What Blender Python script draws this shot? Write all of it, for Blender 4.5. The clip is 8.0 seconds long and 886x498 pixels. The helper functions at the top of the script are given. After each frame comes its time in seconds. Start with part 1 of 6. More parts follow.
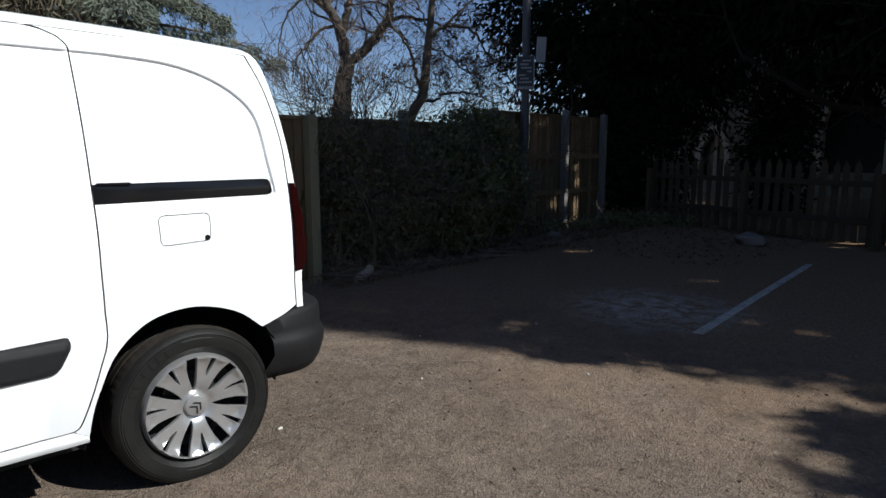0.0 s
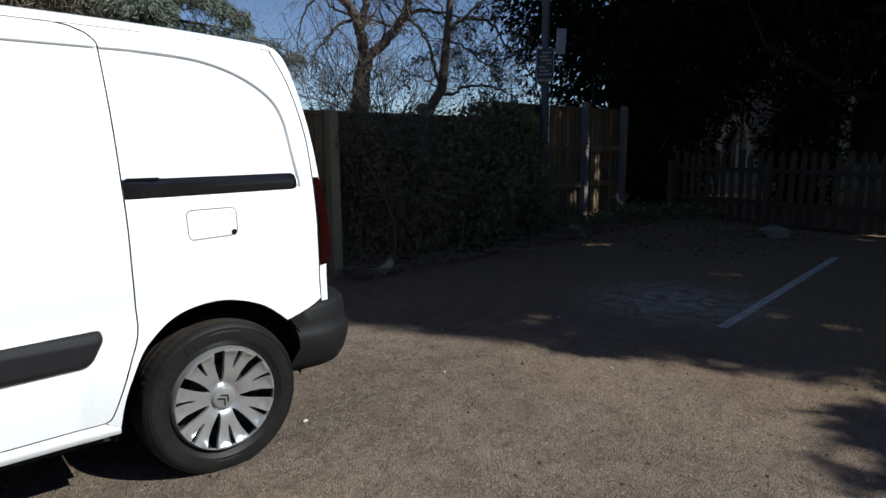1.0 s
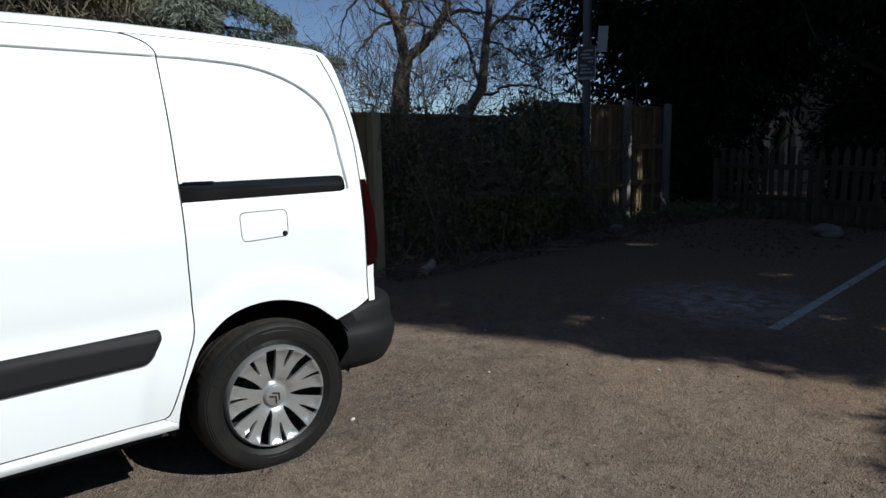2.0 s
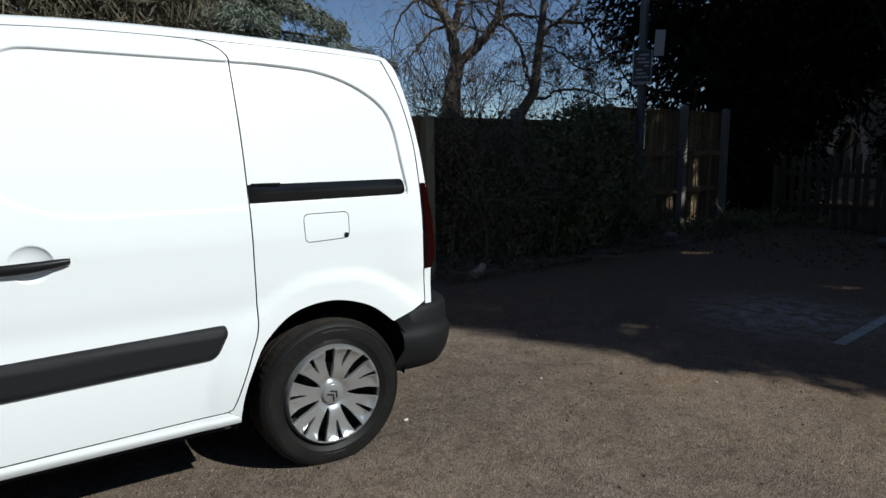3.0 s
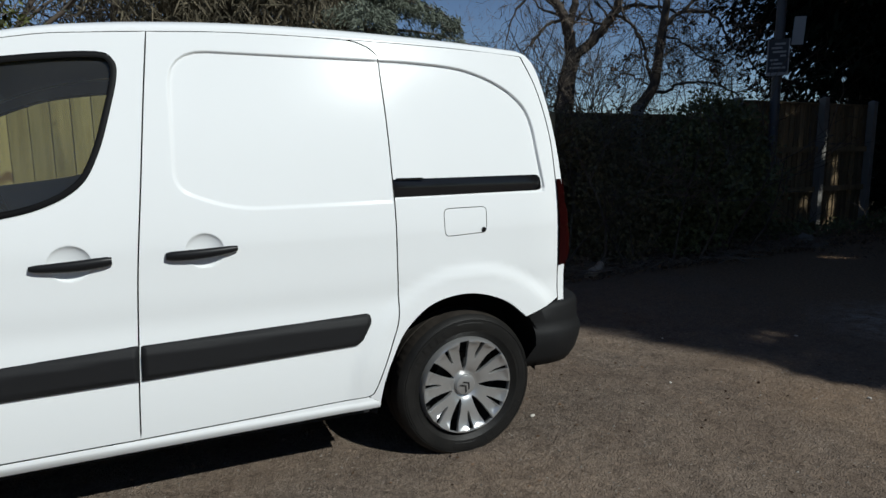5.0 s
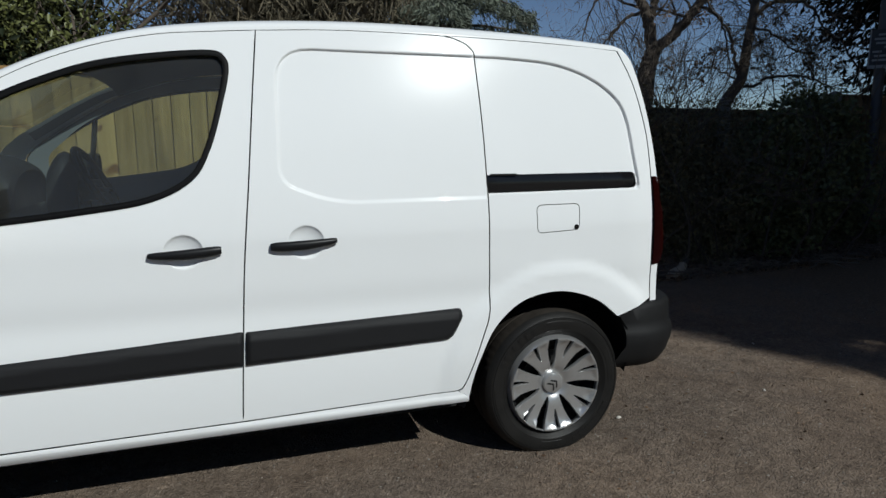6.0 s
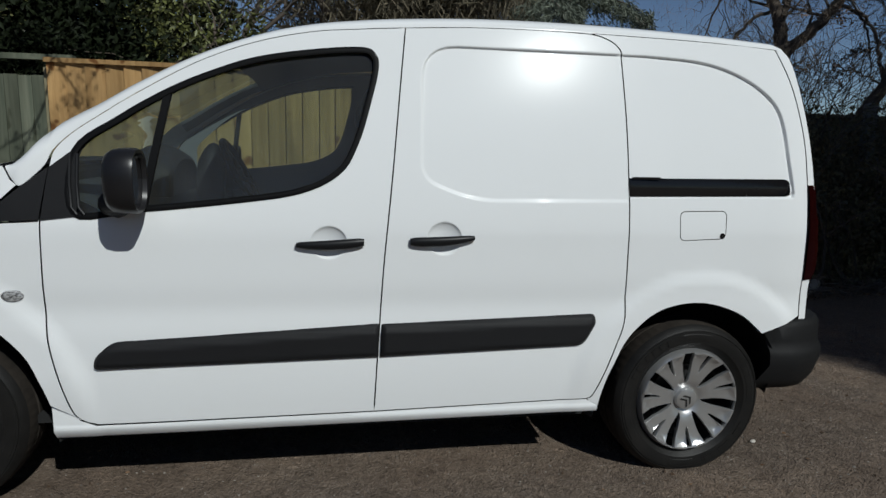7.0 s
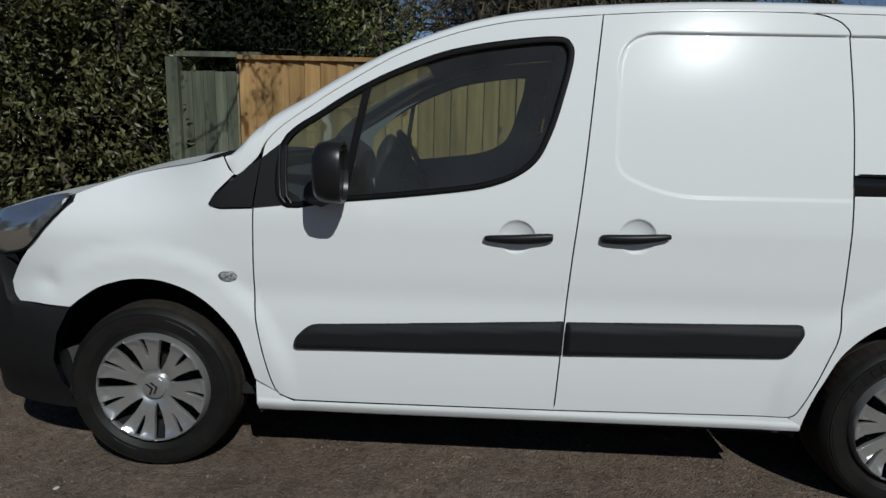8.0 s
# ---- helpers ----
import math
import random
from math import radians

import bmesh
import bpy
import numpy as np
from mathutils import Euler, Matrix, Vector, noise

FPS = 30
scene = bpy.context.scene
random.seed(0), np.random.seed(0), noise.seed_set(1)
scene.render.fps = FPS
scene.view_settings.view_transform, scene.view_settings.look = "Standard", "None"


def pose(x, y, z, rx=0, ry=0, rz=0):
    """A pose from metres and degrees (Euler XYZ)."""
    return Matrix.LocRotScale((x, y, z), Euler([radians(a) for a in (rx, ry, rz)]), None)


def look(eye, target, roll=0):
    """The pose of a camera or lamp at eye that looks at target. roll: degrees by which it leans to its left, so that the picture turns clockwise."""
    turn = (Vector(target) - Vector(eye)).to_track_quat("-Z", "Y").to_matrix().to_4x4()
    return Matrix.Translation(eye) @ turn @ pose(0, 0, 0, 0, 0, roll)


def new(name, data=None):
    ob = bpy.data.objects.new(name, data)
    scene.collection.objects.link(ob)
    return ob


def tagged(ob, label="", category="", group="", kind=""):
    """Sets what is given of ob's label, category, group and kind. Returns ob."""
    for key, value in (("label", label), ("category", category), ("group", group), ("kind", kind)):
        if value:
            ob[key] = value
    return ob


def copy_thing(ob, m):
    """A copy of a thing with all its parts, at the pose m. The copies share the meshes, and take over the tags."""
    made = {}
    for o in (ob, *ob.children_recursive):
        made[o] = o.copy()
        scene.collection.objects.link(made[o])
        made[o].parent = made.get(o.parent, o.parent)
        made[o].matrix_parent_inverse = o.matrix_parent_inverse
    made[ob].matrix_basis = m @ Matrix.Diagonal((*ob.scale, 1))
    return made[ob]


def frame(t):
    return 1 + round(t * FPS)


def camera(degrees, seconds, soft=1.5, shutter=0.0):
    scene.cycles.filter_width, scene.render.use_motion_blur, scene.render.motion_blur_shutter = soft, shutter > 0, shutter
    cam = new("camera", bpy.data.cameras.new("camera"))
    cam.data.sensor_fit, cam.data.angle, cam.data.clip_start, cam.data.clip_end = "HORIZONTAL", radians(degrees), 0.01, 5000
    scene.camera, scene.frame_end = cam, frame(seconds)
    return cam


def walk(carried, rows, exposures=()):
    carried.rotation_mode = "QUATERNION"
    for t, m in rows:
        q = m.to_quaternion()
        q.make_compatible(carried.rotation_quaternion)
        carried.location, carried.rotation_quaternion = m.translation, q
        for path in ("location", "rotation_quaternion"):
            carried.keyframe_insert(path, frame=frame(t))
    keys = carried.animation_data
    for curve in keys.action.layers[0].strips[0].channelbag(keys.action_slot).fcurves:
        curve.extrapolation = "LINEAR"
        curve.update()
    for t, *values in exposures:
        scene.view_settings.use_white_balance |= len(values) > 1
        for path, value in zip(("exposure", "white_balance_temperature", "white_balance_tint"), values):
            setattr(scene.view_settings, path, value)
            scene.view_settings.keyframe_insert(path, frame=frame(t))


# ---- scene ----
cam = camera(69.8, 8.0)
PATH = [
    (0, (-0.912, -2.367, 1.266), (0.433, -0.917, 0.969), -0.1),
    (0.5, (-0.918, -2.36, 1.266), (0.425, -0.911, 0.953), -0.2),
    (1, (-0.931, -2.349, 1.265), (0.37, -0.864, 0.949), -0.5),
    (1.5, (-0.944, -2.342, 1.266), (0.312, -0.818, 0.949), -1.1),
    (3, (-1.013, -2.32, 1.275), (0.08, -0.672, 0.974), -0.6),
    (3.5, (-1.036, -2.305, 1.27), (-0.008, -0.615, 0.972), -0.6),
    (4, (-1.062, -2.296, 1.272), (-0.096, -0.571, 0.968), -0.6),
    (5.5, (-1.186, -2.257, 1.279), (-0.469, -0.417, 0.963), -0.4),
    (6, (-1.234, -2.239, 1.279), (-0.621, -0.362, 0.955), -0.2),
    (6.5, (-1.296, -2.21, 1.284), (-0.822, -0.295, 0.955), 0.4),
    (7, (-1.373, -2.183, 1.27), (-1.05, -0.236, 0.946), 1.3),
    (7.5, (-1.462, -2.153, 1.268), (-1.376, -0.184, 0.927), 1.6),
    (8, (-1.546, -2.127, 1.277), (-1.648, -0.163, 0.911), 1.3),
]
EXPOSURES = [(0, 0.42, 6370, 6), (1.5, 0.29, 6280, 4), (3.5, -0.02, 6300, 2), (5.5, -0.29, 6320, 2), (6.5, -0.48, 6310, 3), (7, -0.59, 6310, 3), (8, -0.69, 6300, 3)]
walk(cam, [(t, look(eye, target, roll)) for t, eye, target, roll in PATH], EXPOSURES)

# ---- light ----
SUN_WAY = Vector((-0.475, 1.06, -1.0)).normalized()      # the way the sunlight travels
world = bpy.data.worlds.new("sky")
scene.world = world
world.use_nodes = True
wn = world.node_tree
wn.nodes.clear()
sky = wn.nodes.new("ShaderNodeTexSky")
sky.sky_type, sky.sun_disc = "NISHITA", False
sky.sun_elevation = math.asin(-SUN_WAY.z)
sky.sun_rotation = math.atan2(-SUN_WAY.x, -SUN_WAY.y)
sky.air_density, sky.dust_density, sky.ozone_density, sky.altitude = 0.8, 0.0, 0.6, 1500
bg = wn.nodes.new("ShaderNodeBackground")
bg.inputs["Strength"].default_value = 0.075
wo = wn.nodes.new("ShaderNodeOutputWorld")
deep = wn.nodes.new("ShaderNodeHueSaturation")      # a clear spring sky, deep blue
deep.inputs["Hue"].default_value = 0.508
deep.inputs["Saturation"].default_value = 1.06
wn.links.new(sky.outputs[0], deep.inputs["Color"])
wn.links.new(deep.outputs[0], bg.inputs["Color"])
wn.links.new(bg.outputs[0], wo.inputs["Surface"])
sun = new("sun", bpy.data.lights.new("sun", "SUN"))
sun.data.energy, sun.data.angle, sun.data.color = 4.35, radians(0.6), (1.0, 0.985, 0.97)
sun.matrix_world = look((0, 0, 30), Vector((0, 0, 30)) + SUN_WAY)


# ---- materials ----
def mat(name, base, rough=0.6, metal=0.0, coat=0.0, spread=0.0, scale=6.0, tint=None, bump=0.0, bump_scale=60.0, stretch=(1, 1, 1),
        island=0.0, objrand=0.0, fine=0.0, fine_scale=90.0, spec=0.5):
    """A procedural surface: base colour mixed with tint by noise at two scales, its own shift per piece, and fine relief."""
    m = bpy.data.materials.new(name)
    m.use_nodes = True
    nt = m.node_tree
    b = nt.nodes["Principled BSDF"]
    b.inputs["Roughness"].default_value = rough
    b.inputs["Metallic"].default_value = metal
    b.inputs["Coat Weight"].default_value = coat
    b.inputs["Coat Roughness"].default_value = 0.04
    b.inputs["Specular IOR Level"].default_value = spec
    b.inputs["Base Color"].default_value = (*base, 1)
    tc = nt.nodes.new("ShaderNodeTexCoord")
    mp = nt.nodes.new("ShaderNodeMapping")
    mp.inputs["Scale"].default_value = stretch
    nt.links.new(tc.outputs["Object"], mp.inputs["Vector"])
    col = None

    def noise_node(sc, detail=6):
        n = nt.nodes.new("ShaderNodeTexNoise")
        n.inputs["Scale"].default_value, n.inputs["Detail"].default_value, n.inputs["Roughness"].default_value = sc, detail, 0.62
        nt.links.new(mp.outputs[0], n.inputs["Vector"])
        return n

    def mixed(fac, a, c):
        mx = nt.nodes.new("ShaderNodeMix")
        mx.data_type = "RGBA"
        nt.links.new(fac, mx.inputs[0])
        for sock, v in ((mx.inputs[6], a), (mx.inputs[7], c)):
            if isinstance(v, tuple):
                sock.default_value = (*v, 1)
            else:
                nt.links.new(v, sock)
        return mx.outputs[2]

    if tint:
        n = noise_node(scale)
        r = nt.nodes.new("ShaderNodeMapRange")
        r.inputs[1].default_value, r.inputs[2].default_value = 0.5 - 0.5 * max(0.05, 1 - spread), 0.5 + 0.5 * max(0.05, 1 - spread)
        nt.links.new(n.outputs[0], r.inputs[0])
        col = mixed(r.outputs[0], base, tint)
    if fine:
        n = noise_node(fine_scale, 3)
        r = nt.nodes.new("ShaderNodeMapRange")
        r.inputs[1].default_value, r.inputs[2].default_value, r.inputs[3].default_value, r.inputs[4].default_value = 0.3, 0.7, 1 - fine, 1 + fine
        nt.links.new(n.outputs[0], r.inputs[0])
        h = nt.nodes.new("ShaderNodeHueSaturation")
        nt.links.new(r.outputs[0], h.inputs["Value"])
        if col:
            nt.links.new(col, h.inputs["Color"])
        else:
            h.inputs["Color"].default_value = (*base, 1)
        col = h.outputs[0]
    for amount, kind in ((island, "g"), (objrand, "o")):
        if amount:
            g = nt.nodes.new("ShaderNodeNewGeometry" if kind == "g" else "ShaderNodeObjectInfo")
            out = g.outputs["Random Per Island"] if kind == "g" else g.outputs["Random"]
            r = nt.nodes.new("ShaderNodeMapRange")
            r.inputs[3].default_value, r.inputs[4].default_value = 1 - amount, 1 + amount
            nt.links.new(out, r.inputs[0])
            h = nt.nodes.new("ShaderNodeHueSaturation")
            nt.links.new(r.outputs[0], h.inputs["Value"])
            if col:
                nt.links.new(col, h.inputs["Color"])
            else:
                h.inputs["Color"].default_value = (*base, 1)
            col = h.outputs[0]
    if col:
        nt.links.new(col, b.inputs["Base Color"])
    if bump:
        n = noise_node(bump_scale, 8)
        bp = nt.nodes.new("ShaderNodeBump")
        bp.inputs["Strength"].default_value, bp.inputs["Distance"].default_value = 1.0, bump
        nt.links.new(n.outputs[0], bp.inputs["Height"])
        nt.links.new(bp.outputs[0], b.inputs["Normal"])
    return m


def glass(name, tint, rough=0.0, dust=0.0):
    """Thin automotive glass: mostly clear, with a mirror sheen by Fresnel and a thin film of dust that also paints in
    reflected haze.
    """
    m = bpy.data.materials.new(name)
    m.use_nodes = True
    nt = m.node_tree
    nt.nodes.clear()
    out = nt.nodes.new("ShaderNodeOutputMaterial")
    mx = nt.nodes.new("ShaderNodeMixShader")
    fr = nt.nodes.new("ShaderNodeFresnel")
    fr.inputs["IOR"].default_value = 1.5
    t = nt.nodes.new("ShaderNodeBsdfTransparent")
    t.inputs["Color"].default_value = (*tint, 1)
    g = nt.nodes.new("ShaderNodeBsdfGlossy")
    g.inputs["Roughness"].default_value = rough
    nt.links.new(fr.outputs[0], mx.inputs[0])
    nt.links.new(t.outputs[0], mx.inputs[1])
    nt.links.new(g.outputs[0], mx.inputs[2])
    last = mx
    if dust:
        film = nt.nodes.new("ShaderNodeBsdfDiffuse")
        film.inputs["Color"].default_value = (0.75, 0.75, 0.72, 1)
        tc = nt.nodes.new("ShaderNodeTexCoord")
        n = nt.nodes.new("ShaderNodeTexNoise")
        n.inputs["Scale"].default_value, n.inputs["Detail"].default_value = 5.0, 5.0
        nt.links.new(tc.outputs["Object"], n.inputs["Vector"])
        amount = nt.nodes.new("ShaderNodeMapRange")
        amount.inputs[1].default_value, amount.inputs[2].default_value, amount.inputs[3].default_value, amount.inputs[4].default_value = 0.3, 0.7, dust * 0.7, dust * 1.3
        nt.links.new(n.outputs[0], amount.inputs[0])
        last = nt.nodes.new("ShaderNodeMixShader")
        nt.links.new(amount.outputs[0], last.inputs[0])
        nt.links.new(mx.outputs[0], last.inputs[1])
        nt.links.new(film.outputs[0], last.inputs[2])
    nt.links.new(last.outputs[0], out.inputs["Surface"])
    return m


M_WHITE = mat("white_paint", (0.80, 0.81, 0.815), 0.19, coat=0.03, spec=0.040, tint=(0.78, 0.79, 0.79), scale=1.5, spread=0.3)
M_BLACK = mat("black_plastic", (0.010, 0.010, 0.011), 0.6, spec=0.25, tint=(0.012, 0.012, 0.013), scale=9, bump=0.0006, bump_scale=900)
M_BUMPER = mat("bumper_plastic", (0.0085, 0.0085, 0.009), 0.62, spec=0.2, tint=(0.013, 0.013, 0.0135), scale=6, bump=0.0006, bump_scale=900)
M_GLOSSBLACK = mat("gloss_black", (0.008, 0.008, 0.009), 0.14, coat=0.05, spec=0.28, tint=(0.010, 0.010, 0.011), scale=12)
M_RUBBER = mat("tyre_rubber", (0.0085, 0.0083, 0.0081), 0.48, spec=0.2, tint=(0.017, 0.016, 0.015), scale=9, spread=0.5, bump=0.0008, bump_scale=300)
M_SEAL = mat("rubber_seal", (0.005, 0.005, 0.0055), 0.55, spec=0.1)
M_TREAD = mat("dusty_tread", (0.046, 0.039, 0.033), 0.9, spec=0.1, tint=(0.016, 0.014, 0.012), scale=14, spread=0.3, bump=0.001, bump_scale=250)
M_SILVER = mat("silver_trim", (0.54, 0.54, 0.54), 0.29, metal=0.72, tint=(0.44, 0.435, 0.43), scale=14, spread=0.3)
M_CHROME = mat("chrome", (0.75, 0.75, 0.75), 0.1, metal=1.0)
M_DARK = mat("underside", (0.012, 0.012, 0.012), 0.9)
M_HANDLE = mat("handle_black", (0.009, 0.009, 0.010), 0.38, spec=0.22, tint=(0.012, 0.012, 0.013), scale=14)
M_MIRROR = mat("mirror_shell", (0.011, 0.0105, 0.0115), 0.34, spec=0.38, tint=(0.014, 0.0135, 0.0145), scale=10)
M_INDICATOR = mat("indicator_lens", (0.50, 0.50, 0.50), 0.16, coat=0.5, tint=(0.03, 0.028, 0.027), scale=105, spread=0.75, stretch=(0.7, 1, 1.3))
M_STEEL = mat("dark_steel", (0.05, 0.05, 0.05), 0.5, metal=0.7)
M_RED = mat("tail_red", (0.011, 0.0018, 0.0018), 0.12, coat=0.6, tint=(0.016, 0.002, 0.002), scale=20)
M_LENS = mat("lens_red", (0.010, 0.0014, 0.0012), 0.18, coat=0.3, tint=(0.024, 0.0026, 0.0018), scale=25)
M_LAMP = mat("lamp_reflector", (0.20, 0.20, 0.21), 0.42, metal=0.6, tint=(0.05, 0.05, 0.055), scale=22, spread=0.6, stretch=(1, 1, 2.5))
M_TRIM = mat("cab_plastic", (0.040, 0.043, 0.045), 0.65, spec=0.25, tint=(0.030, 0.032, 0.034), scale=5)
M_LINING = mat("door_lining_grey", (0.17, 0.18, 0.185), 0.75, tint=(0.14, 0.15, 0.155), scale=5)
M_PALE = mat("pale_trim", (0.24, 0.27, 0.28), 0.7, tint=(0.20, 0.225, 0.235), scale=6)
M_CLOTH = mat("seat_cloth", (0.07, 0.077, 0.084), 0.9, tint=(0.10, 0.106, 0.114), scale=40, bump=0.001, bump_scale=400)
M_GLASS = glass("van_glass", (0.67, 0.80, 0.76), 0.0, 0.030)
M_CLEAR = glass("lamp_glass", (0.9, 0.92, 0.95), 0.20, 0.06)


# ---- mesh helpers ----
class MB:
    """Gathers vertices and faces for one mesh."""

    def __init__(self):
        self.v, self.f = [], []

    def add(self, vs, fs):
        k = len(self.v)
        self.v += [tuple(p) for p in vs]
        self.f += [tuple(i + k for i in f) for f in fs]
        return self

    def box(self, x0, x1, y0, y1, z0, z1, m=None):
        vs = [Vector((x, y, z)) for x in (x0, x1) for y in (y0, y1) for z in (z0, z1)]
        if m is not None:
            vs = [m @ p for p in vs]
        return self.add(vs, [(0, 1, 3, 2), (4, 6, 7, 5), (0, 4, 5, 1), (2, 3, 7, 6), (0, 2, 6, 4), (1, 5, 7, 3)])

    def tube(self, path, radii, sides=6, closed=False):
        pts = [Vector(p) for p in path]
        n = len(pts)
        rings = []
        for i, p in enumerate(pts):
            d = (pts[(i + 1) % n] - pts[i - 1]) if closed else (pts[min(i + 1, n - 1)] - pts[max(i - 1, 0)])
            d.normalize()
            a = d.cross(Vector((0.31, 0.17, 0.93)))
            if a.length < 1e-3:
                a = d.cross(Vector((1, 0, 0)))
            a.normalize()
            b = d.cross(a)
            r = float(radii[i]) if hasattr(radii, "__len__") else radii
            rings.append([p + r * (math.cos(2 * math.pi * k / sides) * a + math.sin(2 * math.pi * k / sides) * b) for k in range(sides)])
        fs = []
        for i in range(n if closed else n - 1):
            j = (i + 1) % n
            fs += [(i * sides + k, i * sides + (k + 1) % sides, j * sides + (k + 1) % sides, j * sides + k) for k in range(sides)]
        if not closed:
            fs += [tuple(range(sides))[::-1], tuple((n - 1) * sides + k for k in range(sides))]
        return self.add([q for r in rings for q in r], fs)

    def lathe(self, profile, c, segs=48, closed=False):
        """Turns (radius, y) round the y axis through c."""
        vs = [(c[0] + r * math.cos(2 * math.pi * k / segs), c[1] + y, c[2] + r * math.sin(2 * math.pi * k / segs)) for r, y in profile for k in range(segs)]
        m = len(profile)
        fs = [(i * segs + k, i * segs + (k + 1) % segs, ((i + 1) % m) * segs + (k + 1) % segs, ((i + 1) % m) * segs + k)
              for i in range(m if closed else m - 1) for k in range(segs)]
        return self.add(vs, fs)

    def grid(self, rows):
        n = len(rows[0])
        return self.add([p for r in rows for p in r], [(i * n + k, i * n + k + 1, (i + 1) * n + k + 1, (i + 1) * n + k) for i in range(len(rows) - 1) for k in range(n - 1)])

    def mirror(self, yc):
        self.v = [(x, 2 * yc - y, z) for x, y, z in self.v]
        self.f = [f[::-1] for f in self.f]
        return self

    def mesh(self, name, smooth=False, angle=None):
        me = bpy.data.meshes.new(name)
        me.from_pydata(self.v, [], self.f)
        if smooth:
            me.shade_smooth()
            if angle:
                me.set_sharp_from_angle(angle=radians(angle))
        me.update()
        return me


def part(name, mb, material, parent=None, label="", smooth=False, angle=40):
    me = mb.mesh(name, smooth, angle) if isinstance(mb, MB) else mb
    if not me.materials:
        me.materials.append(material)
    ob = new(name, me)
    if parent:
        ob.parent = parent
    if label:
        tagged(ob, label)
    return ob


def thing(name, label, category, at=(0, 0, 0), group="", kind=""):
    ob = new(name)
    ob.location = at
    return tagged(ob, label, category, group, kind)


def curve(pts, n=6, closed=False):
    """A smooth line through the points, n steps a span."""
    p = [np.array(q, float) for q in pts]
    m = len(p)
    out = []
    for i in range(m if closed else m - 1):
        a, b = p[i], p[(i + 1) % m]
        pa = p[i - 1] if (i or closed) else 2 * a - b
        pb = p[(i + 2) % m] if (i + 2 < m or closed) else 2 * b - a
        for k in range(n):
            t = k / n
            out.append(tuple(0.5 * (2 * a + (b - pa) * t + (2 * pa - 5 * a + 4 * b - pb) * t * t + (3 * a - 3 * b + pb - pa) * t ** 3)))
    if not closed:
        out.append(tuple(p[-1]))
    return out


def chain(*runs):
    """Joins lines to one loop, dropping doubled ends."""
    out = []
    for r in runs:
        for q in r:
            if not out or math.dist(out[-1], q) > 0.003:
                out.append(tuple(q))
    while math.dist(out[0], out[-1]) < 0.003:
        out.pop()
    return out


def rounded(pts, r, n=5):
    """A closed polygon with rounded corners; r is one radius or one for each corner."""
    out = []
    m = len(pts)
    for i in range(m):
        a, b, c = (np.array(pts[(i + k - 1) % m], float) for k in range(3))
        rr = r[i] if hasattr(r, "__len__") else r
        d1, d2 = a - b, c - b
        l1, l2 = np.linalg.norm(d1), np.linalg.norm(d2)
        rr = min(rr, 0.49 * l1, 0.49 * l2)
        if rr < 1e-4:
            out.append(tuple(b))
            continue
        p, q = b + d1 / l1 * rr, b + d2 / l2 * rr
        out += [tuple((1 - t) ** 2 * p + 2 * t * (1 - t) * b + t * t * q) for t in np.linspace(0, 1, n)]
    return out


def inside(poly, pts):
    poly, pts = np.asarray(poly, float), np.asarray(pts, float)
    hit = np.zeros(len(pts), bool)
    for (x0, z0), (x1, z1) in zip(poly, np.roll(poly, -1, 0)):
        if z0 == z1:
            continue
        c = ((z0 > pts[:, 1]) != (z1 > pts[:, 1])) & (pts[:, 0] < (x1 - x0) * (pts[:, 1] - z0) / (z1 - z0) + x0)
        hit ^= c
    return hit


def dist_to(poly, pts, closed=True):
    poly, pts = np.asarray(poly, float), np.asarray(pts, float)
    best = np.full(len(pts), 9.0)
    ends = np.roll(poly, -1, 0) if closed else poly[1:]
    for a, b in zip(poly, ends):
        d = b - a
        t = np.clip(((pts - a) @ d) / max(d @ d, 1e-12), 0, 1)
        best = np.minimum(best, np.linalg.norm(pts - a - t[:, None] * d, axis=1))
    return best


def ease(a, b, x):
    t = np.clip((np.asarray(x, float) - a) / (b - a), 0, 1)
    return t * t * (3 - 2 * t)


def bumped(x, a):
    return np.where(x > 0, x, 0) ** a


# ---- the van's skin: y over (x, z); the van's widest line lies at y = 0, its middle at YC ----
YC = 0.905
HUB_R, HUB_F = (0.004, 0.290), (-2.729, 0.310)
RECESS_DOOR = rounded([(-0.21, 1.613), (-0.328, 1.614), (-1.077, 1.616), (-1.086, 1.151), (-0.901, 1.077), (-0.203, 1.081)], [0, 0, 0.13, 0.06, 0.10, 0], 7)
RECESS_QUARTER = chain(curve([(-0.607, 1.616), (-0.324, 1.614), (-0.176, 1.612), (0.021, 1.596), (0.174, 1.547), (0.284, 1.47), (0.328, 1.385), (0.346, 1.246), (0.357, 1.166)]),
                       [(0.364, 1.101), (-0.603, 1.101)])
SCOOPS = ((-1.408, 0.930, 0.062, 0.056), (-1.006, 0.943, 0.062, 0.058))


